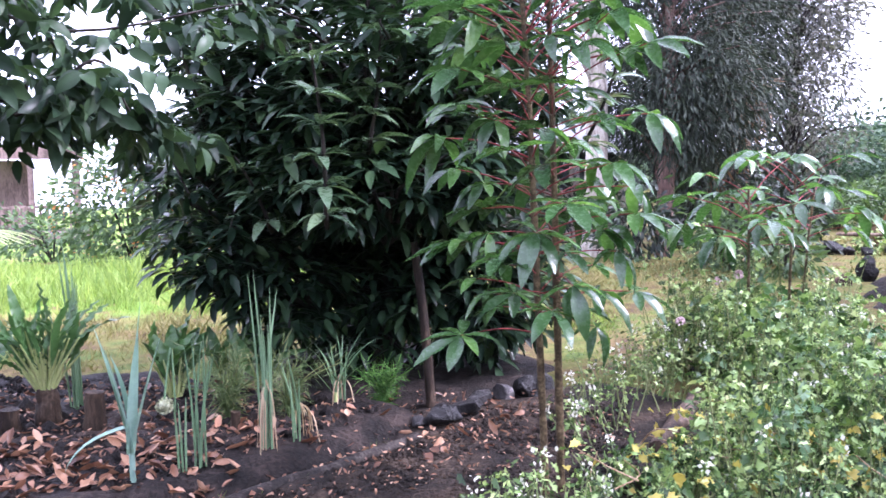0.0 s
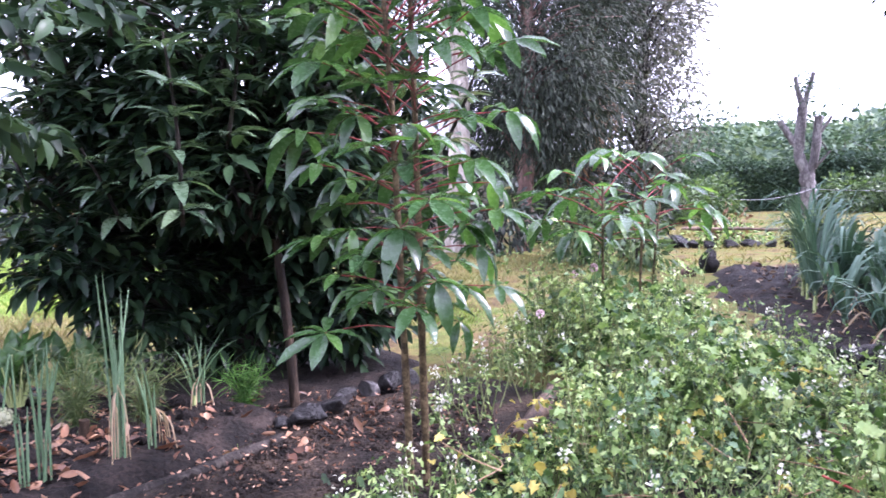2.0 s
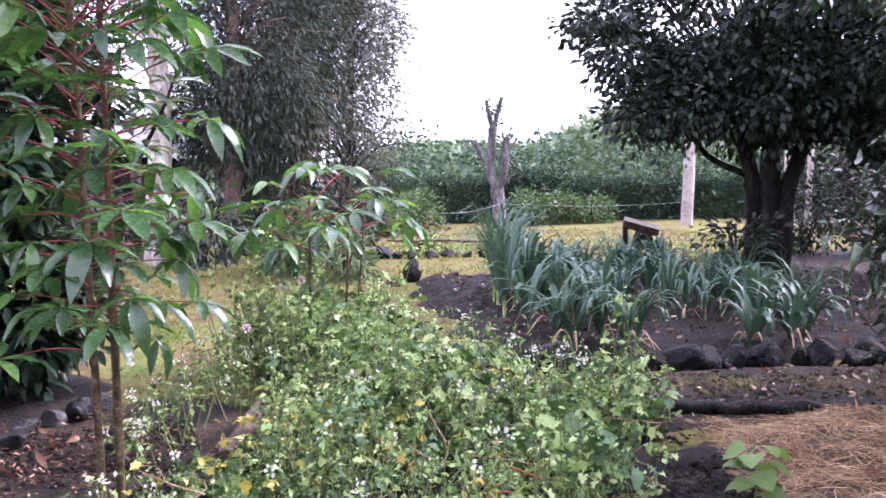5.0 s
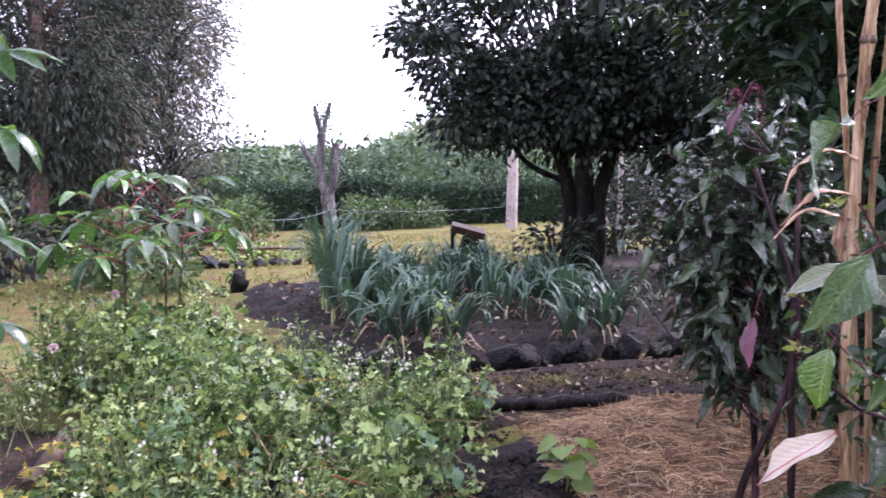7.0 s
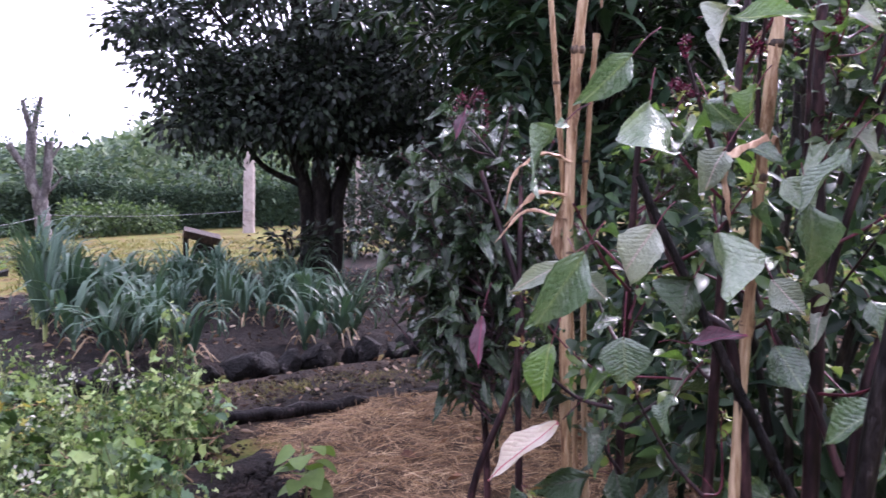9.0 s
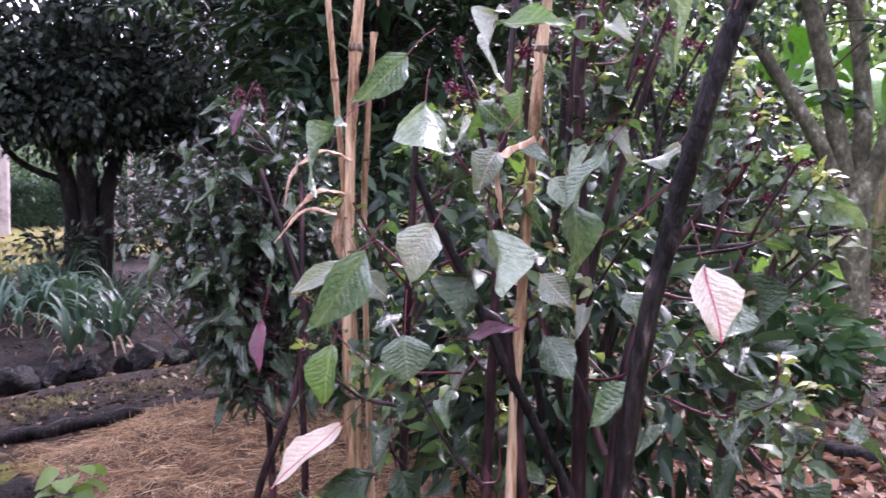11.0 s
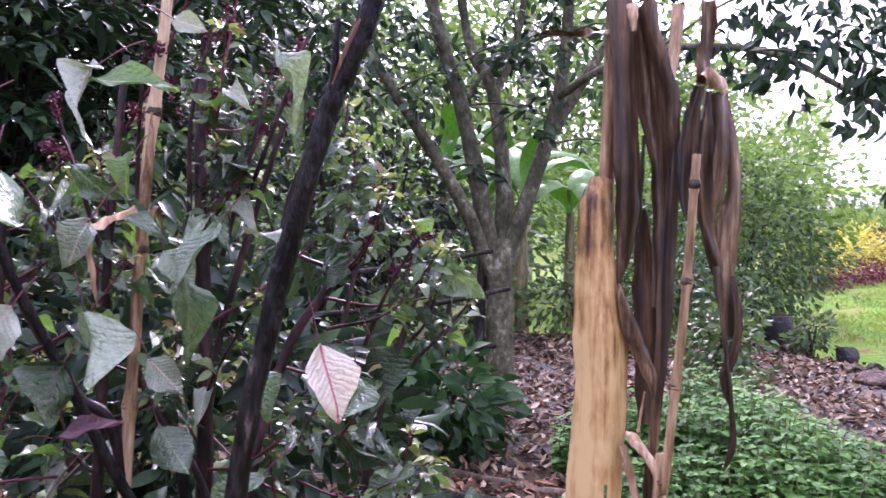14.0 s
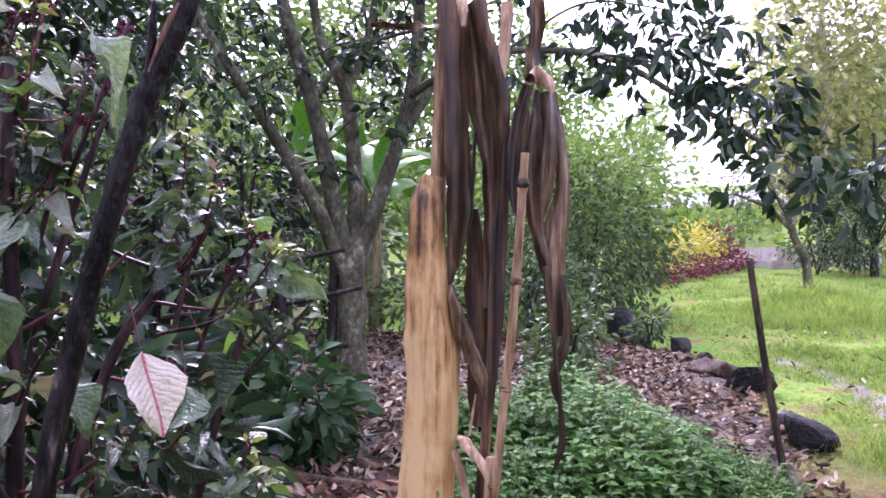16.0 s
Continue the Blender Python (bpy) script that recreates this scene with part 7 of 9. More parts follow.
def limbed_tree():
    tree = thing("garden_tree", "many-limbed grey-barked tree with drooping dark leaves", "tree")
    bx, by = 7.95, -1.09
    bz = float(cover(bx, by))
    g = Geo()
    limb(g, [(bx - 0.02, by, bz - 0.1), (bx, by, bz + 0.15), (bx + 0.04, by + 0.01, bz + 0.8), (bx + 0.1, by + 0.02, bz + 1.3)], 0.14, 0.115, 12, 0.1)
    part("trunk", g, MOSSBARK, tree)
    fork = (8.05, -1.07, 1.5)
    limbs = [
        ([(8.0, -1.0, 1.35), (7.95, -0.75, 1.95), (7.95, -0.35, 2.6), (7.94, -0.06, 3.04), (7.9, 0.3, 3.6)], 0.075, 0.035),
        ([(8.05, -1.03, 1.4), (8.08, -0.9, 2.1), (8.1, -0.72, 2.9), (8.13, -0.45, 3.82), (8.1, -0.3, 4.8)], 0.095, 0.05),
        ([(8.1, -1.1, 1.4), (8.3, -1.15, 2.2), (8.38, -1.05, 3.1), (8.45, -0.85, 3.5), (8.52, -0.71, 4.2)], 0.09, 0.04),
        ([(8.38, -1.05, 3.05), (8.4, -1.25, 3.5), (8.42, -1.4, 4.3)], 0.05, 0.03),
        ([(8.1, -1.15, 1.45), (8.12, -1.4, 2.2), (8.15, -1.62, 2.9), (8.17, -1.72, 3.6), (8.17, -1.75, 4.8)], 0.085, 0.05),
        ([(8.14, -1.6, 2.7), (8.2, -1.9, 3.2), (8.2, -2.2, 3.7), (8.2, -2.5, 4.4)], 0.06, 0.03),
        ([(8.1, -0.72, 2.9), (8.2, -1.0, 3.3), (8.2, -1.4, 3.55), (8.2, -1.9, 3.7)], 0.03, 0.015),
        ([(8.15, -1.62, 3.0), (7.6, -1.9, 3.15), (6.7, -2.1, 3.1), (5.9, -2.55, 2.9), (5.4, -2.95, 2.5), (4.95, -3.35, 2.1), (4.6, -3.75, 1.75)], 0.04, 0.008),
        ([(6.0, -2.5, 2.92), (5.5, -2.5, 2.8), (5.0, -2.8, 2.6)], 0.012, 0.005),
        ([(6.6, -2.1, 3.1), (6.3, -2.6, 3.4), (6.0, -3.2, 3.3)], 0.014, 0.005),
    ]
    for pts, r0, r1 in limbs:
        g = Geo()
        limb(g, pts, r0, r1, 9, 0.08)
        part("limb", g, MOSSBARK, tree)
    twig_leaves = Geo()
    for k in range(34):
        pts, r0, r1 = limbs[int(rng.integers(0, 7))]
        q = smooth_path(pts, 8)
        b = q[int(rng.uniform(0.35, 0.98) * (len(q) - 1))]
        a, L = rng.uniform(0, 6.28), rng.uniform(0.4, 1.0)
        e = b + np.array((math.cos(a) * 0.8, math.sin(a) * 0.8, rng.uniform(-0.1, 0.7))) * L
        g = Geo()
        limb(g, [tuple(b), tuple((b + e) / 2 + (0, 0, 0.06)), tuple(e)], 0.013, 0.004, 6, 0.08, 4)
        part("twig", g, MOSSBARK, tree)
        for s in (0.55, 0.8, 1.0):
            m = b + (e - b) * s
            n = 7
            d = rng.normal(size=(n, 3)) * (1, 1, 0.4) + (0, 0, -0.4)
            scatter(twig_leaves, leaf_shape(3, 0.4, 0.3, 0.3), m + rng.normal(size=(n, 3)) * 0.04, d, 0.13 * rng.uniform(0.7, 1.25, n), 0.5)
    part("twig_foliage", twig_leaves, AVOCADO, tree, "dark leaf clusters on the twigs")
    for c, r, n, per, cr in (((8.1, 0.7, 3.9), (1.5, 1.3, 1.1), 62, 10, 0.14), ((8.3, -1.2, 4.7), (1.6, 2.0, 0.9), 56, 10, 0.15), ((8.8, -0.3, 3.2), (0.6, 1.0, 0.6), 22, 10, 0.13), ((8.6, -2.4, 3.5), (0.8, 0.8, 0.5), 22, 10, 0.13)):
        p, way, mid = clumps(c, r, n, per, cr, 0.3, seed=c[1])
        g = Geo()
        scatter(g, leaf_shape(3, 0.36, 0.3, 0.3), p, way + (0, 0, -0.25), 0.14 * rng.uniform(0.7, 1.25, len(p)), 0.45)
        part("crown", g, MANGO, tree)
    g = Geo()
    line = smooth_path(limbs[7][0], 14)[34:]
    for q in line:
        m = q + rng.normal(size=3) * (0.2, 0.2, 0.14)
        n = 8
        d = rng.normal(size=(n, 3)) * (1, 1, 0.5) + (0, 0, -0.7)
        scatter(g, leaf_shape(3, 0.4, 0.3, 0.3), m + rng.normal(size=(n, 3)) * 0.03, d, 0.13 * rng.uniform(0.7, 1.25, n), 0.45)
    for c in ((5.6, -2.75, 3.05), (5.3, -2.6, 2.75), (5.9, -3.1, 3.3), (5.0, -3.2, 2.45), (6.2, -2.6, 3.25), (5.2, -3.2, 2.9), (6.3, -2.9, 3.5), (5.7, -3.3, 3.45), *BOUGH_TIPS):
        p, way, mid = clumps(c, (0.24, 0.24, 0.15), 6, 8, 0.055, 0.2)
        scatter(g, leaf_shape(3, 0.36, 0.3, 0.3), p, way + (0, 0, -0.5), 0.125 * rng.uniform(0.7, 1.25, len(p)), 0.45)
    part("branch_foliage", g, AVOCADO, tree, "dark glossy leaves on the overhanging branch")


limbed_tree()
wood_post("prop_post", spot(8.05, -0.9, -0.05), (7.98, -0.92, 1.55), 0.05, "dark pole leaning against the tree trunk", BARK)


def cut_stump():
    plant = thing("cut_sapling", "dead forked sapling with sawn ends", "stump")
    x, y = 7.05, -0.42
    z = float(cover(x, y))
    for pts, r in (([(x, y, z - 0.05), (x, y, z + 0.5), (x - 0.01, y + 0.03, z + 1.0)], 0.06), ([(x, y - 0.03, z + 0.3), (x, y - 0.13, z + 0.7), (x, y - 0.17, z + 1.0)], 0.04),
                   ([(x + 0.1, y + 0.9, z + 0.72), (x, y + 0.1, z + 0.8), (x - 0.1, y - 0.6, z + 0.95)], 0.022), ([(x + 0.1, y + 0.7, z + 1.05), (x + 0.2, y + 0.0, z + 1.15), (x + 0.2, y - 0.5, z + 1.25)], 0.022),
                   ([(x, y, z + 0.45), (x - 0.05, y - 0.5, z + 0.5)], 0.03)):
        g = Geo()
        limb(g, pts, r, r * 0.8, 8, 0.1)
        part("stem", g, BARK, plant)


cut_stump()
litter("leaf_litter", MULCH_AREA, 19000, 0.075, LITTER, "thick pale brown and pinkish fallen leaves", 0.65, -0.35)
litter("leaf_litter", [(2.4, 1.0), (4.5, 1.2), (5.2, -0.5), (4.5, -2.4), (2.6, -1.0)], 1500, 0.08, RUSTLEAF, "rust-brown fallen leaves under the amaranth", 0.7)


# ---- shrubs and ground cover ----
def bush(name, center, radii, count, per, cr, leaf, mat, label, category="shrub", shape=SMALL_LEAF, hollow=0.3, low=-1.0, flat=0.5, stems=True, group="", droop=0.0):
    plant = thing(name, label, category, group)
    c = np.asarray(center, float)
    if stems:
        g = Geo()
        z = float(cover(c[0], c[1]))
        for k in range(5):
            a = rng.uniform(0, 6.28)
            e = c + np.array((math.cos(a) * radii[0] * 0.6, math.sin(a) * radii[1] * 0.6, radii[2] * 0.4))
            limb(g, [(c[0], c[1], z - 0.05), tuple((c + e) / 2), tuple(e)], 0.02 * max(1, radii[2]), 0.006, 6)
        part("stemwork", g, BARK, plant)
    p, way, mid = clumps(c, radii, count, per, cr, hollow, low, seed=c[0] + c[1])
    keep = p[:, 2] > terrain(p[:, 0], p[:, 1]) + 0.02
    g = Geo()
    scatter(g, shape, p[keep], way[keep] + (0, 0, -droop), leaf * rng.uniform(0.65, 1.3, keep.sum()), flat)
    part("foliage", g, mat, plant)
    return plant


bush("dark_shrub", spot(5.65, -0.36, 0.3), (0.48, 0.44, 0.36), 100, 9, 0.06, 0.13, SHADELEAF, "low dark green leafy shrub under the tree", shape=leaf_shape(3, 0.45, 0.35, 0.3))
# The next two shrubs are added as dark backing for the amaranth's gaps.
bush("dark_shrub", spot(3.45, 0.55, 0.75), (0.45, 0.65, 0.7), 150, 9, 0.07, 0.15, AVOCADO, "low dark glossy-leaved shrub added to darken the amaranth gaps", shape=AVO_LEAF)
bush("dark_shrub", spot(4.1, 1.1, 0.35), (0.45, 0.45, 0.4), 60, 9, 0.07, 0.15, AVOCADO, "low dark glossy-leaved shrub added to darken the amaranth gaps", shape=AVO_LEAF)
bush("dark_shrub", spot(4.7, 2.05, 1.0), (0.6, 0.8, 0.95), 200, 10, 0.08, 0.14, AVOCADO, "dark glossy-leaved shrub behind the amaranth", shape=AVO_LEAF)
bush("dark_shrub", spot(6.0, 0.1, 0.25), (0.35, 0.35, 0.3), 50, 9, 0.06, 0.14, AVOCADO, "low dark glossy-leaved shrub under the tree", shape=AVO_LEAF)


def mint(center, r, h, count, label, mat=HERBDARK, leaf=0.06):
    plant = thing("mint_clump", label, "ground cover")
    cx, cy = center
    s, g = Geo(), Geo()
    for k in range(count):
        a, q = rng.uniform(0, 6.28), math.sqrt(rng.uniform())
        x, y = cx + r[0] * q * math.cos(a), cy + r[1] * q * math.sin(a)
        z = float(cover(x, y))
        hh = h * (1 - 0.45 * q * q) * rng.uniform(0.55, 1.15)
        lean = rng.normal(size=2) * 0.06
        tube(s, np.array([(x, y, z - 0.02), (x + lean[0] * 0.5, y + lean[1] * 0.5, z + hh * 0.5), (x + lean[0], y + lean[1], z + hh)]), 0.003, 4, close=False)
        for t in range(6):
            f = (t + 1) / 6
            b = np.array((x + lean[0] * f, y + lean[1] * f, z + hh * f))
            aa = t * 1.57 + k
            d = np.array([(math.cos(aa), math.sin(aa), 0.15), (-math.cos(aa), -math.sin(aa), 0.15), (math.cos(aa + 1.2), math.sin(aa + 1.2), 0.3)])
            scatter(g, leaf_shape(3, 0.7, 0.3, 0.35), np.repeat(b[None], 3, 0), d, leaf * (1.25 - 0.6 * f) * rng.uniform(0.8, 1.2, 3), 0.85)
    part("stemwork", s, WEEDSTEM, plant)
    part("foliage", g, mat, plant)


mint((4.75, -1.95), (0.85, 0.62), 0.44, 560, "lush green leafy ground cover beside the litter", leaf=0.078)
mint((5.15, -1.45), (0.5, 0.4), 0.42, 270, "lush green leafy ground cover beside the litter", leaf=0.078)
mint((5.7, -2.2), (0.5, 0.45), 0.5, 230, "lush green leafy ground cover beside the litter", leaf=0.078)
mint((4.35, -2.55), (0.55, 0.35), 0.2, 200, "low pale green creeping plant", HERBDARK, 0.04)
mint((4.25, -1.35), (0.4, 0.35), 0.3, 140, "lush green leafy ground cover beside the litter")
bush("leafy_shrub", spot(7.7, -3.05, 0.35), (0.36, 0.36, 0.42), 80, 9, 0.07, 0.09, OLIVELEAF, "low leafy green shrub behind the husks", shape=leaf_shape(3, 0.5, 0.35, 0.3))
bush("feathery_shrub", (11.9, -4.9, 1.55), (1.3, 1.35, 1.25), 520, 13, 0.11, 0.1, OLIVELEAF, "tall loose feathery-leaved green shrub", shape=SMALL_LEAF, droop=0.2)
bush("feathery_shrub", (12.6, -5.5, 2.55), (1.7, 1.7, 1.1), 400, 12, 0.14, 0.12, BRIGHTLEAF, "tall loose feathery-leaved green shrub", shape=SMALL_LEAF)
bush("feathery_shrub", (10.4, -3.6, 1.1), (0.7, 0.7, 0.75), 200, 10, 0.1, 0.12, OLIVELEAF, "loose feathery-leaved green shrub by the litter", shape=THIN_LEAF)


def grow_bag(x, y):
    plant = thing("grow_bag", "black plastic grow bag filled with soil", "grow bag", at=spot(x, y))
    g = Geo()
    tube(g, [(0, 0, -0.02), (0.01, 0, 0.1), (0, 0.01, 0.25), (0, 0, 0.36), (0, 0, 0.38)], [0.16, 0.18, 0.175, 0.17, 0.15], 14, 0.06)
    part("bag", g, BLACKBAG, plant)
    g = Geo()
    ball(g, (0, 0, 0.37), (0.14, 0.14, 0.04), 2, 0.3, 3)
    part("soil", g, SOIL, plant)


grow_bag(10.3, -4.85)
SIDE = "stones along the lawn edge"
rock(8.85, -4.86, 0.17, ROCK, "black lava boulder on the lawn edge", SIDE, tall=1.3)
rock(8.3, -4.85, 0.12, ROCK, "black lava boulder on the lawn edge", SIDE, tall=0.9)
rock(6.75, -4.3, 0.22, ROCK, "large wet black boulder on the lawn edge", SIDE, tall=1.0)
rock(5.75, -3.9, 0.13, PALEROCK, "grey boulder on the lawn edge", SIDE, tall=0.8)
rock(5.15, -3.68, 0.19, ROCK, "large wet black boulder on the lawn edge", SIDE, tall=1.0)
rock(9.6, -4.7, 0.3, REDROCK, "mound of reddish earth by the bag", "", tall=0.5, name="earth_mound")
rock(7.55, -4.55, 0.3, REDROCK, "mound of reddish earth by the boulders", "", tall=0.5, name="earth_mound")
bush("small_shrub", spot(9.25, -4.7, 0.28), (0.2, 0.2, 0.27), 30, 9, 0.05, 0.09, OLIVELEAF, "small round green shrub between stones")
wood_post("garden_stake", spot(4.36, -2.93, -0.1), (4.62, -2.86, 1.46), 0.022, "thin leaning weathered stake at the lawn edge", POSTWOOD)


# ---- banana plants and growth behind the limbed tree ----
def banana(x, y, h, leaves, label):
    plant = thing("banana_plant", label, "banana plant", "bananas", at=spot(x, y))
    g = Geo()
    limb(g, [(0, 0, -0.05), (0.03, 0, h * 0.5), (0, 0, h)], 0.11, 0.06, 10, 0.04)
    part("stem", g, BANANASTEM, plant)
    for k in range(leaves):
        a = k * 2.4 + rng.uniform(-0.3, 0.3)
        L = rng.uniform(1.2, 2.0)
        pts = [(0, 0, h - 0.1)]
        ang = rng.uniform(0.75, 1.35)
        n = 12
        for i in range(n):
            q = ang - rng.uniform(1.7, 2.3) * (i / n) ** 1.4
            pts.append(tuple(np.array(pts[-1]) + np.array((math.cos(a) * math.cos(q), math.sin(a) * math.cos(q), math.sin(q))) * L / n))
        g = Geo()
        w = np.array([0.03, 0.04, 0.26, 0.36, 0.38, 0.34, 0.24, 0.04]) * rng.uniform(0.8, 1.1)
        ribbon(g, pts, w, (-math.sin(a), math.cos(a), 0), -0.22, rng.uniform(-0.5, 0.5), 0.02, 2, 7)
        part("leaf", g, BANANA, plant)


banana(11.7, -1.9, 1.9, 6, "banana plant with wide arching bright green leaves")
banana(12.3, -2.7, 1.7, 6, "banana plant with wide arching bright green leaves")
banana(12.6, -0.9, 2.2, 6, "banana plant with wide arching bright green leaves")
banana(13.5, -2.0, 2.3, 6, "banana plant with wide arching bright green leaves")
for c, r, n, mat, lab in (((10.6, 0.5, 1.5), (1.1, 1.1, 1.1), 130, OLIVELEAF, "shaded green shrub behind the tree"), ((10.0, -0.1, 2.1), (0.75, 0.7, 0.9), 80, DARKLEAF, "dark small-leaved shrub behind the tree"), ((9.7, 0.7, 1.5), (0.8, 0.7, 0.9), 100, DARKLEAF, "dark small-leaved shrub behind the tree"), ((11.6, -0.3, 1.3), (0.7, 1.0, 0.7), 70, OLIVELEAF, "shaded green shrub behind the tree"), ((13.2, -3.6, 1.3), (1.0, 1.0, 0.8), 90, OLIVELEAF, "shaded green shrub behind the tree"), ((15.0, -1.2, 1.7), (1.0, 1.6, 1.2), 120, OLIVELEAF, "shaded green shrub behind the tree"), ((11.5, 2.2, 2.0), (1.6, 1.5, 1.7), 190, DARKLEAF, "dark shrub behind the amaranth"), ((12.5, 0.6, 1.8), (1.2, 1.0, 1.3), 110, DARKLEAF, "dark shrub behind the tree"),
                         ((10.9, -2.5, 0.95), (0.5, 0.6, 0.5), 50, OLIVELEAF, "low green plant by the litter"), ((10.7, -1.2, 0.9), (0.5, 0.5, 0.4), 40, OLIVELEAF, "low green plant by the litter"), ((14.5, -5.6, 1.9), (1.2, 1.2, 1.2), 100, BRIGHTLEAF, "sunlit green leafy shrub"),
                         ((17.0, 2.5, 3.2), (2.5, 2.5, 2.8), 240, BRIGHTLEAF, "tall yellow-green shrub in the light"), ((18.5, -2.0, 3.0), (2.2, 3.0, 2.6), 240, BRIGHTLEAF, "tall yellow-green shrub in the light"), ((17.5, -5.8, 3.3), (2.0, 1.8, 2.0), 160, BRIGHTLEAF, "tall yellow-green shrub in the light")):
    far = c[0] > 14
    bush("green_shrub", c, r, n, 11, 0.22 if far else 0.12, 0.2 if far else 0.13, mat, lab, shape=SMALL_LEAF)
for x, y, h, r in ((10.2, 1.9, 4.5, 0.06), (11.2, 0.9, 4.0, 0.07), (9.9, 0.7, 3.0, 0.05), (10.6, 2.9, 4.5, 0.09), (9.2, 1.6, 3.2, 0.05)):
    g = Geo()
    z = float(cover(x, y))
    limb(g, [(x, y, z - 0.1), (x + rng.normal() * 0.1, y + rng.normal() * 0.1, z + h / 2), (x + rng.normal() * 0.2, y + rng.normal() * 0.2, z + h)], r, r * 0.5, 8, 0.1)
    tree = thing("young_tree", "slim dark-trunked young tree in the thicket", "tree")
    part("trunk", g, BARK, tree)
    p, way, mid = clumps((x, y, z + h), (1.0, 1.0, 0.8), 60, 10, 0.15, 0.3)
    g = Geo()
    scatter(g, SMALL_LEAF, p, way, 0.15 * rng.uniform(0.7, 1.2, len(p)), 0.5)
    part("crown", g, DARKLEAF, tree)


# ---- the eastern lawn ----
for k, (x, y) in enumerate(((20.3, -10.6), (21.2, -11.6), (22.0, -12.6), (22.8, -13.5), (23.5, -14.4), (19.4, -9.6))):
    red = k in (4,)
    bush("croton_bush", (x, y, float(terrain(x, y)) + 0.65), (0.75, 0.75, 0.62), 90, 10, 0.14, 0.14, CRIMSONLEAF if red else YELLOWLEAF, "clipped crimson-leaved croton bush" if red else "clipped yellow-leaved croton bush", "croton", group="croton hedge")
    bush("croton_bush", (x - 0.55, y - 0.4, float(terrain(x, y)) + 0.22), (0.6, 0.6, 0.25), 40, 10, 0.1, 0.12, CRIMSONLEAF, "low crimson border plant under the crotons", "croton", stems=False, group="crimson border")


def lawn_tree():
    tree = thing("lawn_tree", "small leaning lawn tree with sparse grey crown", "tree")
    x, y = 16.3, -12.3
    z = float(terrain(x, y))
    g = Geo()
    limb(g, [(x, y, z - 0.1), (x + 0.05, y + 0.06, z + 0.6), (x + 0.2, y + 0.28, z + 1.3), (x + 0.25, y + 0.1, z + 2.1), (x + 0.25, y + 0.1, z + 3.0)], 0.105, 0.06, 10, 0.08)
    part("trunk", g, MOSSBARK, tree)
    g = Geo()
    limb(g, [(x + 0.2, y + 0.28, z + 1.3), (x + 0.4, y + 0.8, z + 1.8), (x + 0.6, y + 1.5, z + 2.1)], 0.07, 0.03, 8, 0.08)
    limb(g, [(x + 0.2, y + 0.28, z + 1.35), (x + 0.4, y + 0.5, z + 2.0), (x + 0.5, y + 1.0, z + 2.6)], 0.06, 0.03, 8, 0.08)
    part("limb", g, MOSSBARK, tree)
    g = Geo()
    p, way, mid = clumps((x + 0.5, y + 1.2, z + 2.3), (0.9, 0.9, 0.6), 70, 9, 0.14, 0.2)
    scatter(g, SMALL_LEAF, p, way, 0.1 * rng.uniform(0.7, 1.3, len(p)), 0.5)
    part("crown", g, GREYLEAF, tree)
    ob = rock(x - 0.1, y + 0.1, 0.25, REDROCK, "ring of reddish earth round the tree foot", "", tall=0.3, name="earth_mound")


lawn_tree()


def tall_tree(base, h, crown, r, n, mat, label, leaf=0.25, bark=REDBARK, trunk_r=0.2, shape=SMALL_LEAF, per=11, cr=0.3, droop=0.2, name="tree", hollow=0.25, uneven=0.25):
    tree = thing(name, label, "tree")
    x, y = base
    z = float(terrain(x, y))
    g = Geo()
    limb(g, [(x, y, z - 0.1), (x + 0.05, y, z + h * 0.3), (x - 0.04, y, z + h * 0.65), (x, y, z + h * 0.95)], trunk_r, trunk_r * 0.3, 10, 0.1)
    part("trunk", g, bark, tree)
    p, way, mid = clumps(crown, r, n, per, cr, hollow, seed=x, noise_amp=uneven)
    g = Geo()
    way = way + rng.normal(size=p.shape) * 0.5 + (0, 0, -droop)
    scatter(g, shape, p, way, leaf * rng.uniform(0.55, 1.3, len(p)), 0.4)
    part("crown", g, mat, tree)
    g = Geo()
    for m in mid[::7]:
        zz = min(m[2] - 0.3, z + h * 0.9)
        limb(g, [(x, y, max(z + 0.6, zz - 0.5)), tuple((np.array((x, y, zz)) + m) / 2), tuple(m)], 0.035, 0.01, 5, steps=3)
    part("branchwork", g, bark, tree)
    return tree


tall_tree((22.0, 0.5), 9, (22.0, 0.5, 6.2), (2.6, 3.0, 3.6), 480, BRIGHTLEAF, "tall light green tree beyond the bananas", 0.3, PALEBARK, 0.16)
tall_tree((20.5, 5.0), 9, (20.5, 5.0, 5.5), (2.6, 3.0, 3.8), 480, OLIVELEAF, "tall light green tree beyond the bananas", 0.3, PALEBARK, 0.16)
tall_tree((23.5, -4.0), 9, (23.5, -4.0, 6.5), (2.4, 2.8, 3.4), 440, BRIGHTLEAF, "tall light green tree beyond the bananas", 0.3, PALEBARK, 0.16)
tall_tree((25.0, -8.6), 8, (25.0, -8.6, 6.0), (2.0, 2.2, 3.0), 340, BRIGHTLEAF, "tall light green tree behind the crotons", 0.3, PALEBARK, 0.16)
tall_tree((21.3, -16.6), 9, (21.2, -16.7, 6.4), (2.4, 2.6, 3.8), 560, YELLOWGREEN, "tall airy yellow-green tree", 0.3, PALEBARK, 0.16)
tall_tree((24.5, -20.5), 8, (24.5, -20.5, 5.5), (2.4, 2.4, 3.0), 400, YELLOWGREEN, "tall green tree beyond the lawn", 0.3, PALEBARK, 0.16)
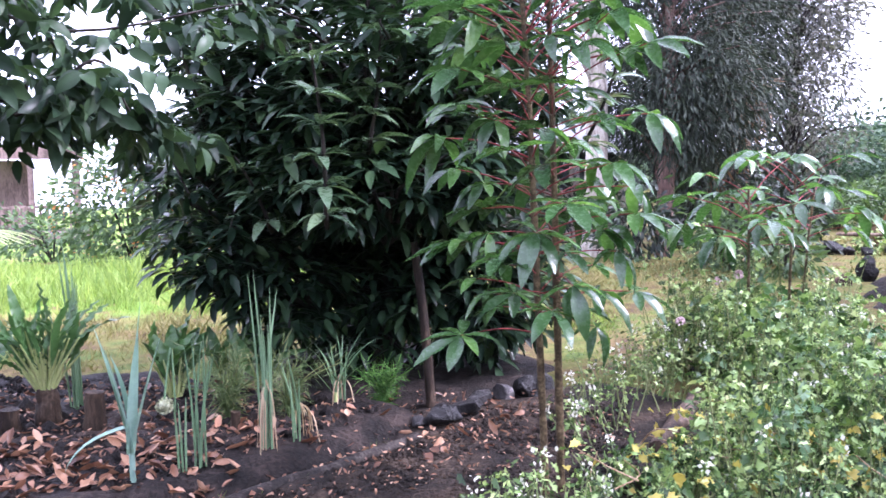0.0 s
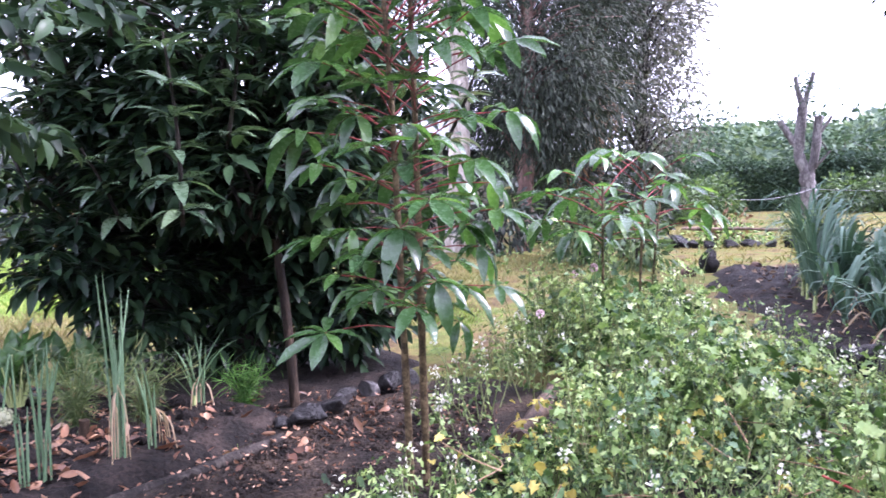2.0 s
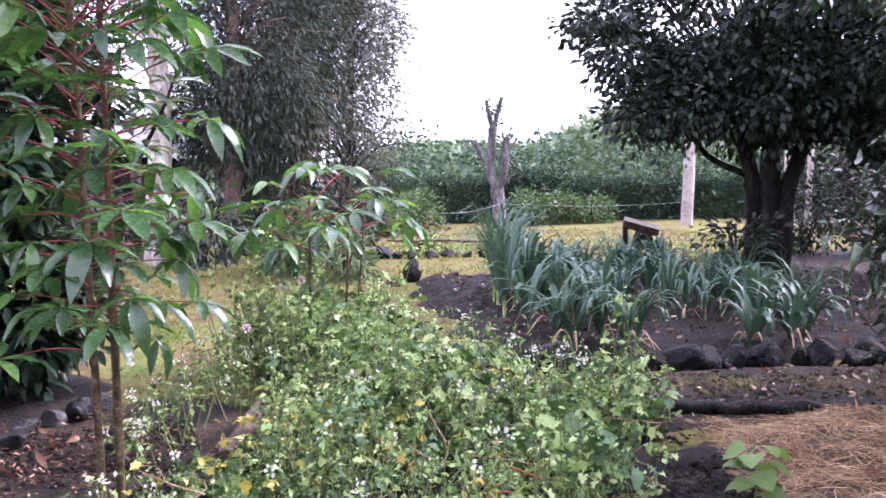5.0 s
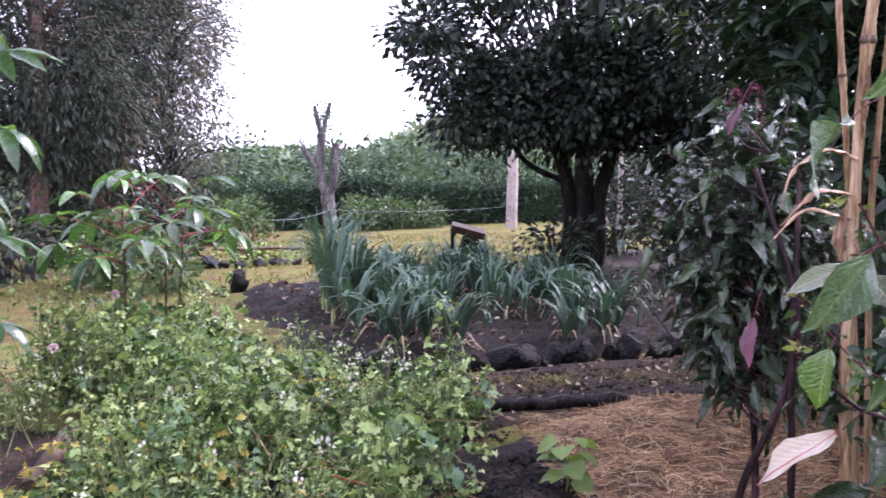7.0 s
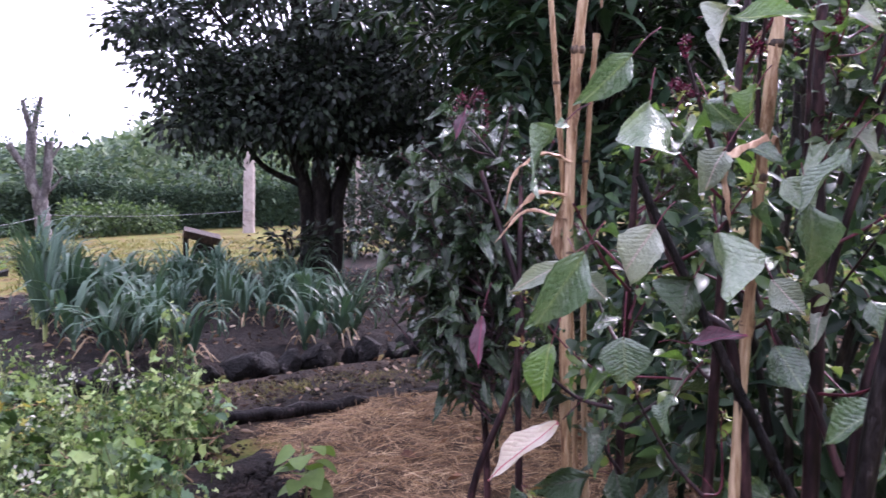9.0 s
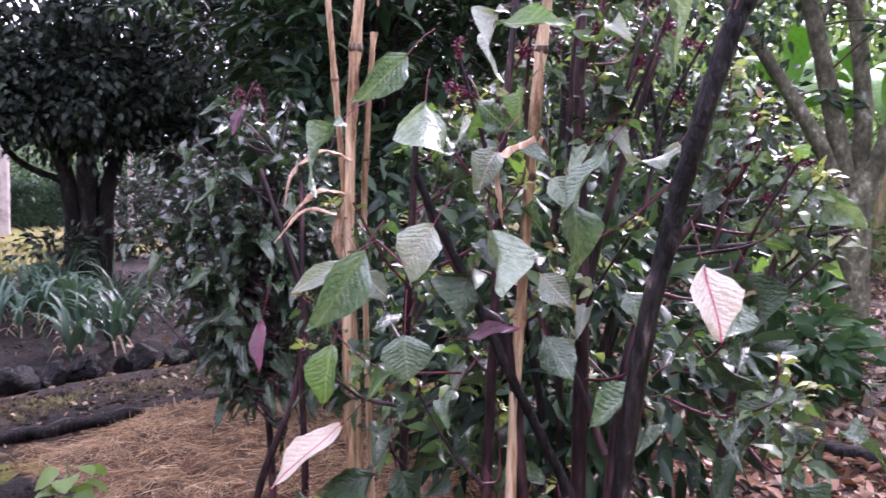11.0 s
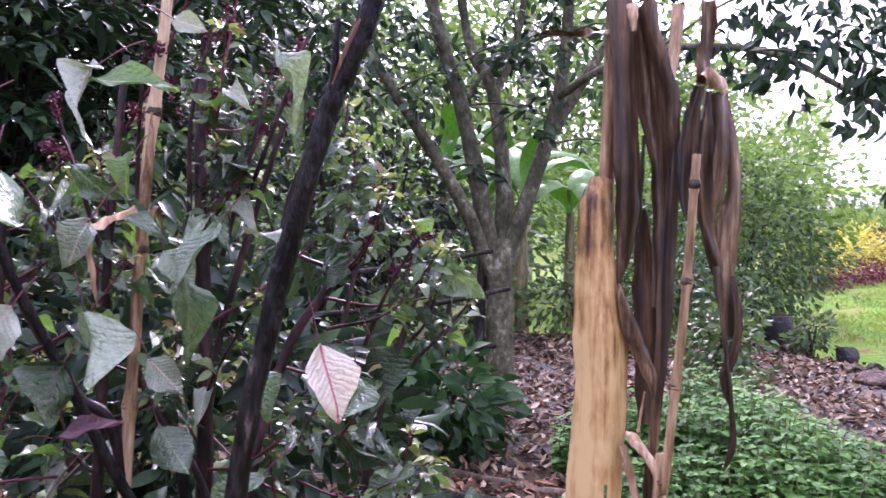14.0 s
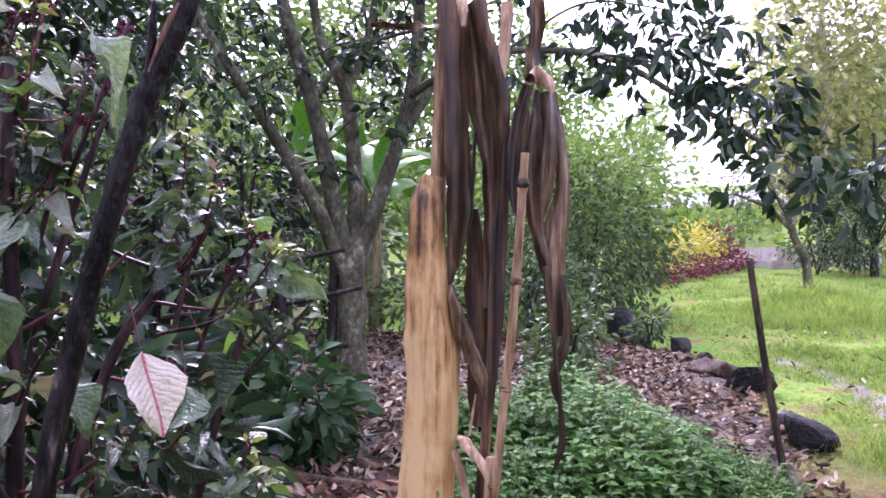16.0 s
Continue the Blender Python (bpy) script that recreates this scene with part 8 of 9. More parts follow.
tall_tree((19.0, -16.4), 4, (19.0, -16.2, 2.7), (1.1, 1.1, 1.6), 220, OLIVELEAF, "dense rounded conifer at the lawn edge", 0.18, BARK, 0.12, THIN_LEAF, hollow=0.4, name="conifer")
bush("lawn_shrub", (20.2, -15.6, 2.0), (0.9, 0.9, 0.6), 80, 10, 0.14, 0.14, OLIVELEAF, "dark green shrub above the low wall")
bush("lawn_shrub", (20.6, -17.0, 1.9), (0.6, 0.6, 0.5), 60, 10, 0.12, 0.14, HEDGE, "grey-green shrub by the low wall")


def low_wall():
    ob = thing("garden_wall", "low pale concrete terrace wall with steps", "wall", kind="structure")
    g = Geo()
    box(g, (21.2, -18.6, 0.9), (25.0, -18.2, 1.85))
    box(g, (21.2, -17.4, 0.9), (21.6, -18.2, 1.75))
    part("wall", g, CONCRETE, ob, smooth=False)
    g = Geo()
    box(g, (22.2, -15.6, 0.9), (26.5, -18.3, 1.52))
    part("terrace", g, CONCRETE, ob, smooth=False)
    g = Geo()
    box(g, (22.8, -16.2, 1.4), (26.0, -17.6, 1.95))
    part("step", g, CONCRETE, ob, smooth=False)


low_wall()


def far_house(x, y, z, w, d, h, label, turn=0.0, wall=WHITEPAINT):
    ob = thing("house", label, "house", at=(x, y, z))
    ob.rotation_euler = (0, 0, turn)
    g = Geo()
    box(g, (-w / 2, -d / 2, -1.0), (w / 2, d / 2, h))
    part("wall", g, wall, ob, smooth=False)
    g = Geo()
    e = 0.35
    v = [(-w / 2 - e, -d / 2 - e, h), (w / 2 + e, -d / 2 - e, h), (w / 2 + e, d / 2 + e, h), (-w / 2 - e, d / 2 + e, h), (-w / 2 - e, 0, h + d * 0.28), (w / 2 + e, 0, h + d * 0.28)]
    g.add(v, [(0, 1, 5, 4), (2, 3, 4, 5), (3, 2, 1, 0)])
    g.add(np.array(v), [(0, 4, 3), (1, 2, 5)])
    part("roof", g, ROOFING, ob, smooth=False)
    for k in range(3):
        cx = (k - 1) * w / 3.2
        for side in (-1, 1):
            g = Geo()
            box(g, (cx - 0.5, side * (d / 2 + 0.03) - 0.05, 0.9), (cx + 0.5, side * (d / 2 + 0.03) + 0.05, 1.9))
            win = part("window", g, WHITEPAINT, ob, smooth=False)
            g = Geo()
            box(g, (cx - 0.42, side * (d / 2 + 0.07) - 0.03, 0.98), (cx + 0.42, side * (d / 2 + 0.07) + 0.03, 1.82))
            part("pane", g, GLASS, win, smooth=False)
    return ob


far_house(47.0, -30.0, 3.3, 8, 5, 1.3, "distant low white house with grey roof", 0.9)


# ---- the dark evergreen by the leeks ----
def evergreen():
    tree = thing("evergreen_tree", "broad dark evergreen tree with several stems", "tree")
    x, y = 9.2, 7.8
    z = float(cover(x, y))
    for pts, r in (([(x - 0.12, y + 0.1, z - 0.1), (x - 0.14, y + 0.12, z + 1.0), (x - 0.3, y + 0.3, z + 1.8), (x - 0.9, y + 0.9, z + 2.6)], 0.13), ([(x, y, z - 0.1), (x + 0.02, y, z + 1.2), (x, y, z + 2.4), (x, y, z + 4.5)], 0.16), ([(x + 0.16, y - 0.12, z - 0.1), (x + 0.2, y - 0.16, z + 1.1), (x + 0.4, y - 0.4, z + 2.0), (x + 0.9, y - 0.9, z + 3.0)], 0.13),
                   ([(x - 0.16, y + 0.14, z + 1.25), (x - 0.6, y + 0.55, z + 1.55), (x - 0.9, y + 0.8, z + 2.2)], 0.05)):
        g = Geo()
        limb(g, pts, r, r * 0.5, 10, 0.12)
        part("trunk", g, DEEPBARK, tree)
    lobes = [((9.4, 7.8, 4.3), (2.15, 2.1, 2.0), 520), ((10.2, 6.3, 3.5), (1.9, 1.9, 1.6), 440), ((9.1, 7.8, 2.75), (1.5, 1.4, 0.8), 300), ((8.4, 9.1, 4.6), (1.0, 1.0, 0.6), 90), ((11.0, 6.2, 2.2), (1.3, 1.3, 0.8), 220), ((10.0, 6.6, 2.0), (0.7, 0.7, 0.6), 80)]
    boughs = ((7.1, 8.7, 3.5), (7.3, 8.5, 3.0), (7.6, 8.25, 2.55), (7.45, 8.4, 2.25), (7.5, 9.0, 3.6), (7.9, 8.6, 2.85), (8.0, 8.1, 2.35))
    lobes += [(c, (0.5, 0.5, 0.18), 28) for c in boughs]
    for k, (c, r, n) in enumerate(lobes):
        p, way, mid = clumps(c, r, n, 24, 0.15, 0.34, seed=c[0])
        g = Geo()
        scatter(g, leaf_shape(1, 0.5, 0.3, 0.25), p, way, 0.125 * rng.uniform(0.6, 1.3, len(p)), 0.6)
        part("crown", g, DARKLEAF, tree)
        g = Geo()
        for m in mid[::12]:
            limb(g, [(9.1, 7.9, 2.0), tuple((np.array((9.1, 7.9, 2.4)) + m) / 2), tuple(m)], 0.03, 0.008, 5, steps=3)
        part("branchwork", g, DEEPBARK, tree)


evergreen()
# Some of these dark shrubs are added to stand in for shaded lawn.
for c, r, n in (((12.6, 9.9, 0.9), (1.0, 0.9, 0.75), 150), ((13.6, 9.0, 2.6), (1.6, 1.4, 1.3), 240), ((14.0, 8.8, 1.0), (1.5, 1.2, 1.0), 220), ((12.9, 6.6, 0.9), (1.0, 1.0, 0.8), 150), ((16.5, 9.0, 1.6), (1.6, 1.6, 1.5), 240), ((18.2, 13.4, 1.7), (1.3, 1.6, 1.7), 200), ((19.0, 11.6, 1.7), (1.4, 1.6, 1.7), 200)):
    bush("dark_shrub", c, r, n, 14, 0.12, 0.11, DARKLEAF, "dark shrub filling the shade by the evergreen")
bush("low_shrub", (8.4, 7.5, 0.75), (0.5, 0.5, 0.25), 36, 9, 0.08, 0.12, DARKLEAF, "low dark shrub below the evergreen", stems=True)


# ---- hedge, posts, pollard, bench ----
def hedge_run(points, height, depth, count, mat, label, leaf=0.22):
    line = smooth_path([(*p, 0) for p in points], 12)
    q = rng.integers(0, len(line) - 1, count)
    t = rng.uniform(size=(count, 1))
    base = line[q] * (1 - t) + line[q + 1] * t
    h = height * (1 + 0.14 * np.sin(base[:, 0] * 0.9) + 0.1 * np.sin(base[:, 1] * 1.7 + base[:, 0]))
    side = unit(np.stack((base[:, 1] * 0 - 0.6, base[:, 1] * 0 - 0.8, base[:, 1] * 0), 1))
    s = rng.uniform(size=count)
    face = rng.uniform(size=count) < 0.75
    off = np.where(face, rng.normal(size=count) * 0.12, rng.uniform(-1, 0, count) * depth)
    z = np.where(face, s * h, h + rng.normal(size=count) * 0.08)
    p = base + side * off[:, None]
    p[:, 2] = terrain(p[:, 0], p[:, 1]) + z
    way = side * 0.8 + rng.normal(size=(count, 3)) * 0.6 + (0, 0, 0.1)
    g = Geo()
    scatter(g, SMALL_LEAF, p, way, leaf * rng.uniform(0.6, 1.3, count), 0.45)
    back = line - np.array((-0.6, -0.8, 0)) * 0.12
    n, rows = len(back), 7
    sheet = []
    for k in range(rows):
        f = k / (rows - 1)
        top = height * (1 + 0.14 * np.sin(line[:, 0] * 0.9) + 0.1 * np.sin(line[:, 1] * 1.7 + line[:, 0]))
        q = back + np.array((0.6, 0.8, 0)) * (0.15 * f + rng.normal(size=(n, 1)) * 0.05)
        q[:, 2] = terrain(q[:, 0], q[:, 1]) - 0.1 + (top + 0.02) * f
        sheet.append(q)
    i, j = np.meshgrid(np.arange(rows - 1), np.arange(n - 1), indexing="ij")
    a = (i * n + j).ravel()
    g.add(np.concatenate(sheet), np.stack((a, a + 1, a + n + 1, a + n), 1))
    return tagged(part("hedge", g, mat), label, "hedge", kind="stuff")


HEDGE_LINE = [(4.5, 19.0), (8.0, 20.5), (12.0, 23.2), (15.5, 23.6), (19.5, 21.5), (23.0, 18.0), (26.0, 13.0), (27.0, 8.0)]
hedge_run(HEDGE_LINE, 1.5, 0.9, 46000, HEDGE, "long clipped green boundary hedge", 0.12)
for x, y in ((8.7, 19.0), (9.9, 19.9), (14.8, 21.7), (15.8, 21.5), (16.8, 21.1)):
    bush("low_shrub", (x, y, 0.5), (0.75, 0.6, 0.55), 130, 10, 0.1, 0.13, OLIVELEAF, "loose rounded shrub along the hedge")
for c, r, n in (((16.5, 24.5, 1.7), (2.6, 1.6, 1.2), 170), ((20.5, 22.0, 1.8), (2.2, 2.0, 1.4), 170), ((23.5, 18.5, 1.9), (2.2, 2.0, 1.6), 170), ((12.0, 26.5, 2.0), (2.4, 1.6, 1.3), 150)):
    bush("tall_shrub", c, r, n, 11, 0.24, 0.22, HEDGE, "tall green shrub behind the hedge")


def far_wood():
    """Wooded slopes far beyond the hedge."""
    g = Geo()
    n = 36000
    a = rng.uniform(0.62, 1.75, n)
    r = rng.uniform(42, 75, n)
    top = 3.2 + 1.4 * np.sin(a * 9) + 0.8 * np.sin(a * 23 + 1) + 0.04 * (r - 42)
    x, y = r * np.cos(a), r * np.sin(a)
    z = terrain(x, y) + rng.uniform(0, 1, n) ** 0.6 * top
    d = rng.normal(size=(n, 3)) + (0, -0.4, 0)
    scatter(g, SMALL_LEAF, np.stack((x, y, z), 1), d, rng.uniform(0.4, 0.8, n), 0.3)
    b = np.linspace(0.6, 1.78, 160)
    sheet = []
    for f in (0.0, 0.35, 0.7, 1.0):
        rr = 66 + 3 * f + rng.normal(size=160) * 0.4
        crest = 3.2 + 1.4 * np.sin(b * 9) + 0.8 * np.sin(b * 23 + 1) + 0.9 + rng.normal(size=160) * 0.25
        sheet.append(np.stack((rr * np.cos(b), rr * np.sin(b), terrain(rr * np.cos(b), rr * np.sin(b)) - 0.3 + crest * f), 1))
    i, j = np.meshgrid(np.arange(3), np.arange(159), indexing="ij")
    c = (i * 160 + j).ravel()
    g.add(np.concatenate(sheet), np.stack((c, c + 1, c + 161, c + 160), 1))
    tagged(part("far_wood", g, FARLEAF), "far green woodland with haze in its leaf colour", "woodland", kind="stuff")
    g = Geo()
    n = 34000
    a = rng.uniform(-0.95, 0.6, n)
    r = rng.uniform(34, 70, n)
    top = 6.0 + 2.0 * np.sin(a * 7) + 1.0 * np.sin(a * 19)
    top = np.where((a > -0.62) & (a < -0.5), top * 0.15, top)
    x, y = r * np.cos(a), r * np.sin(a)
    z = terrain(x, y) + rng.uniform(0, 1, n) ** 0.6 * np.maximum(top, 0.2)
    d = rng.normal(size=(n, 3)) + (-0.4, 0, 0)
    scatter(g, SMALL_LEAF, np.stack((x, y, z), 1), d, rng.uniform(0.3, 0.65, n), 0.3)
    b = np.linspace(-0.47, 0.62, 150)
    sheet = []
    for f in (0.0, 0.35, 0.7, 1.0):
        rr = 58 + 3 * f + rng.normal(size=150) * 0.5
        crest = 5.2 + 1.6 * np.sin(b * 7) + 0.9 * np.sin(b * 19) + rng.normal(size=150) * 0.4
        sheet.append(np.stack((rr * np.cos(b), rr * np.sin(b), terrain(rr * np.cos(b), rr * np.sin(b)) - 0.3 + crest * f), 1))
    i, j = np.meshgrid(np.arange(3), np.arange(149), indexing="ij")
    c = (i * 150 + j).ravel()
    g.add(np.concatenate(sheet), np.stack((c, c + 1, c + 151, c + 150), 1))
    tagged(part("far_wood", g, BRIGHTLEAF), "far light green trees beyond the lawn", "woodland", kind="stuff")


far_wood()


def shade_belt():
    """Unseen tall leaves south and west, behind the walk, added to cut the light."""
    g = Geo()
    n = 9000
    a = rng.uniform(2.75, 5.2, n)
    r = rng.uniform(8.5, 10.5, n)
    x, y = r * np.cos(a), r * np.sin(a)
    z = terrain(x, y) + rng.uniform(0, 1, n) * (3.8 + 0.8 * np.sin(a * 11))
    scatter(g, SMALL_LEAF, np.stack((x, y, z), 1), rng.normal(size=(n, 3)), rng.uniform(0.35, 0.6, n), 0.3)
    tagged(part("shade_belt", g, DARKLEAF), "unseen dark leaf belt added to cut light from behind", "woodland", kind="stuff")


shade_belt()


def gate_post(x, y, h, w, label):
    ob = thing("gate_post", label, "post", "pale gate posts", at=(x, y, float(terrain(x, y))))
    g = Geo()
    tube(g, [(0, 0, -0.1), (0, 0, 0.1), (0.01, 0, h * 0.5), (0.02, 0, h)], [w * 0.62, w * 0.58, w * 0.55, w * 0.52], 10, 0.05)
    part("shaft", g, WHITEPAINT, ob)


gate_post(18.0, 18.3, 2.7, 0.3, "pale thick gate post by the hedge")
gate_post(15.9, 13.0, 2.4, 0.26, "pale gate post behind the evergreen")
gate_post(16.3, 12.8, 2.4, 0.12, "thin pale gate post behind the evergreen")
gate_post(16.0, 13.15, 1.3, 0.26, "grey stained gate post behind the evergreen")


def pollard():
    tree = thing("pollard_tree", "lopped bare tree with stubby limbs", "tree")
    x, y = 12.9, 20.6
    z = float(terrain(x, y))
    sx, sy = 0.85, -0.52
    def at(u, h):
        return (x + sx * u, y + sy * u, z + h)
    for pts, r0, r1 in (([at(0.05, -0.1), at(0, 0.6), at(-0.05, 1.15)], 0.2, 0.17), ([at(-0.05, 1.1), at(-0.28, 1.7), at(-0.25, 2.4), at(-0.22, 2.9)], 0.14, 0.12), ([at(-0.22, 2.85), at(-0.35, 3.3), at(-0.42, 3.7)], 0.09, 0.05), ([at(-0.2, 2.85), at(-0.1, 3.3), at(0.02, 3.8)], 0.08, 0.05),
                        ([at(-0.25, 1.75), at(-0.5, 2.1), at(-0.72, 2.45), at(-0.78, 2.55)], 0.09, 0.085), ([at(0.0, 1.1), at(0.12, 1.6), at(0.16, 2.2), at(0.18, 2.65)], 0.12, 0.1), ([at(0.15, 2.1), at(0.35, 2.4), at(0.5, 2.65)], 0.05, 0.03), ([at(0.02, 1.2), at(0.3, 1.5), at(0.5, 1.75)], 0.05, 0.02)):
        g = Geo()
        limb(g, pts, r0 * 0.95, r1 * 1.15, 9, 0.16)
        part("limb", g, HAZEDBARK, tree)
    for u, h, r, n in ((-0.25, 3.55, 0.3, 26), (-0.85, 2.5, 0.2, 14), (0.2, 2.75, 0.12, 6), (-0.15, 3.1, 0.15, 8)):
        p, way, mid = clumps(at(u, h), (r, r, r * 0.8), n, 9, 0.06, 0.1)
        g = Geo()
        scatter(g, SMALL_LEAF, p, way, 0.09 * rng.uniform(0.7, 1.3, len(p)), 0.4)
        tagged(part("regrowth", g, HEDGE, tree), "small tuft of new leaves", kind="stuff")


pollard()


def cord():
    g = Geo()
    a, b = np.array((9.2, 19.6, 0.75)), np.array((12.85, 20.4, 0.75))
    s = np.linspace(0, 1, 16)[:, None]
    p = a + (b - a) * s - np.array((0, 0, 0.25)) * (4 * s * (1 - s))
    tube(g, p, 0.007, 5)
    b2 = np.array((18.0, 18.1, 0.9))
    p = b + (b2 - b) * s - np.array((0, 0, 0.1)) * (4 * s * (1 - s))
    tube(g, p, 0.005, 5)
    tagged(part("boundary_cord", g, ROPE), "pale sagging cord strung along the hedge", "cord")


cord()


def bench():
    ob = thing("garden_bench", "rustic tilted wooden bench on dark stone blocks", "bench", at=spot(11.4, 12.75))
    ob.rotation_euler = (0, 0, radians(-38))
    g = Geo()
    box(g, (-0.36, -0.24, -0.08), (0.34, 0.24, 0.06))
    top = part("seat", g, POSTWOOD, ob, smooth=False)
    top.matrix_local = Matrix.Translation((0, 0, 0.44)) @ Matrix.Rotation(radians(14), 4, "Y") @ Matrix.Rotation(radians(8), 4, "X")
    g = Geo()
    box(g, (-0.36, -0.16, -0.05), (-0.26, 0.16, 0.47))
    part("leg_slab", g, WETWOOD, ob, smooth=False)
    g = Geo()
    ball(g, (0.04, 0, 0.17), (0.34, 0.26, 0.34), 3, 0.3, 1.5, 3.0, True, 10)
    part("block", g, ROCK, ob)


bench()


def planter():
    grp = "stones of the lawn planter"
    pts = smooth_path([(6.1, 13.9), (6.5, 13.4), (7.3, 13.2), (8.1, 13.1), (8.3, 13.7)], 5)
    for k in range(0, len(pts), 2):
        rock(pts[k, 0], pts[k, 1], rng.uniform(0.12, 0.2), ROCK, "dark stone edging the lawn planter", grp, tall=0.8)
    log("planter_log", (6.2, 13.45, 0.32), (8.4, 13.0, 0.3), 0.03, "grey pole laid along the planter", WOOD)
    rock(6.2, 13.6, 0.22, ROCK, "dark stone edging the lawn planter", grp, tall=0.9)
    bush("planter_plant", (7.2, 13.7, 0.15), (0.9, 0.4, 0.18), 60, 9, 0.08, 0.1, WEEDLEAF, "low green plants inside the stone planter", stems=False)
    bush("planter_plant", (7.5, 14.4, 0.3), (0.35, 0.3, 0.18), 24, 9, 0.07, 0.12, BROWNBIT, "withered brown plant by the planter", stems=False)


planter()

# ---- trees on the north side ----
tall_tree((2.36, 13.8), 9, (2.0, 14.4, 6.4), (2.2, 2.0, 2.8), 700, CONIFER, "tall tree with a thick pale trunk", 0.16, PALEBARK, 0.22, THIN_LEAF, 24, 0.26, 0.5)
tall_tree((3.55, 13.9), 10, (3.9, 14.4, 5.6), (1.5, 1.5, 4.4), 900, CONIFER, "tall dark drooping cypress with a red-brown trunk", 0.12, REDBARK, 0.16, STRAND, 60, 0.17, 0.2, "cypress")
tall_tree((5.4, 15.6), 8, (5.3, 15.6, 4.6), (0.8, 0.8, 3.4), 480, CONIFER, "slim dark cypress with brown hanging strands", 0.17, REDBARK, 0.12, STRAND, 36, 0.2, 1.2, "cypress")
bush("hanging_strands", (5.0, 15.0, 2.3), (0.45, 0.45, 1.3), 60, 12, 0.12, 0.25, BROWNBIT, "dry brown strands hanging on the cypress", shape=NEEDLE, droop=1.2)
tall_tree((6.9, 17.2), 9, (6.95, 17.2, 4.5), (1.25, 1.25, 3.3), 820, GREYLEAF, "feathery grey-purple tree at the lawn edge", 0.13, BARK, 0.1, FINE_LEAF, 26, 0.22, 0.2, "feathery_tree", uneven=0.6)
tall_tree((0.6, 16.0), 9, (0.3, 16.2, 5.5), (2.0, 2.0, 3.4), 600, CONIFER, "dark conifer behind the avocado tree", 0.18, REDBARK, 0.2, STRAND, 36, 0.3, 1.2, "cypress")
tall_tree((3.6, 14.3), 4, (3.9, 14.3, 2.6), (1.3, 1.2, 1.2), 420, CONIFER, "low dark drooping cypress boughs", 0.17, REDBARK, 0.1, STRAND, 40, 0.2, 1.2, "cypress")
for c, r, n, mat in (((3.9, 11.6, 0.45), (0.7, 0.6, 0.5), 70, OLIVELEAF), ((4.8, 12.4, 0.6), (0.7, 0.6, 0.7), 80, DARKLEAF), ((5.5, 14.0, 0.7), (0.8, 0.6, 0.8), 80, DARKLEAF), ((2.9, 13.0, 0.5), (0.7, 0.5, 0.6), 70, DARKLEAF), ((4.2, 15.5, 0.9), (1.5, 0.8, 1.1), 120, DARKLEAF), ((4.4, 10.9, 0.25), (0.4, 0.4, 0.3), 40, OLIVELEAF), ((1.2, 15.5, 0.8), (1.6, 0.8, 1.0), 110, DARKLEAF)):
    bush("dark_shrub", c, r, n, 10, 0.1, 0.16, mat, "dark leafy shrub at the foot of the conifers", shape=AVO_LEAF)
far_house(1.9, 19.0, 0.0, 3.4, 2.5, 1.75, "small pale shed seen between the trunks", 0.1)


# ---- the north-west ----
def hut():
    ob = thing("hut", "raised timber hut with a railed balcony", "hut", at=(-12.1, 23.3, float(terrain(-12.1, 23.3))))
    ob.rotation_euler = (0, 0, radians(28))
    f = 0.35
    g = Geo()
    box(g, (-1.6, -0.9, f - 0.12), (1.6, 1.2, f))
    part("floor", g, PINKBOARD, ob, smooth=False)
    for x in (-1.5, 0.0, 1.2):
        for y in (-0.85, 1.1):
            g = Geo()
            box(g, (x - 0.06, y - 0.06, -0.4), (x + 0.06, y + 0.06, f + 2.1))
            part("post", g, PINKBOARD, ob, smooth=False)
    for z in (f + 0.1, f + 0.75):
        g = Geo()
        box(g, (-1.55, -0.93, z), (1.25, -0.87, z + 0.07))
        part("rail", g, PINKBOARD, ob, smooth=False)
    for k in range(15):
        g = Geo()
        x = -1.5 + k * 0.19
        box(g, (x - 0.035, -0.92, f + 0.16), (x + 0.035, -0.88, f + 0.76))
        part("baluster", g, PINKBOARD, ob, smooth=False)
    g = Geo()
    box(g, (-1.7, -1.0, f + 2.1), (1.35, -0.94, f + 2.5))
    part("fascia", g, PINKBOARD, ob, smooth=False)
    g = Geo()
    box(g, (-1.8, -1.05, f + 2.5), (1.6, 1.3, f + 2.6))
    part("roof", g, ROOFING, ob, smooth=False)
    g = Geo()
    box(g, (-1.6, 1.1, f), (0.1, 1.2, f + 2.1))
    part("back_wall", g, PINKBOARD, ob, smooth=False)


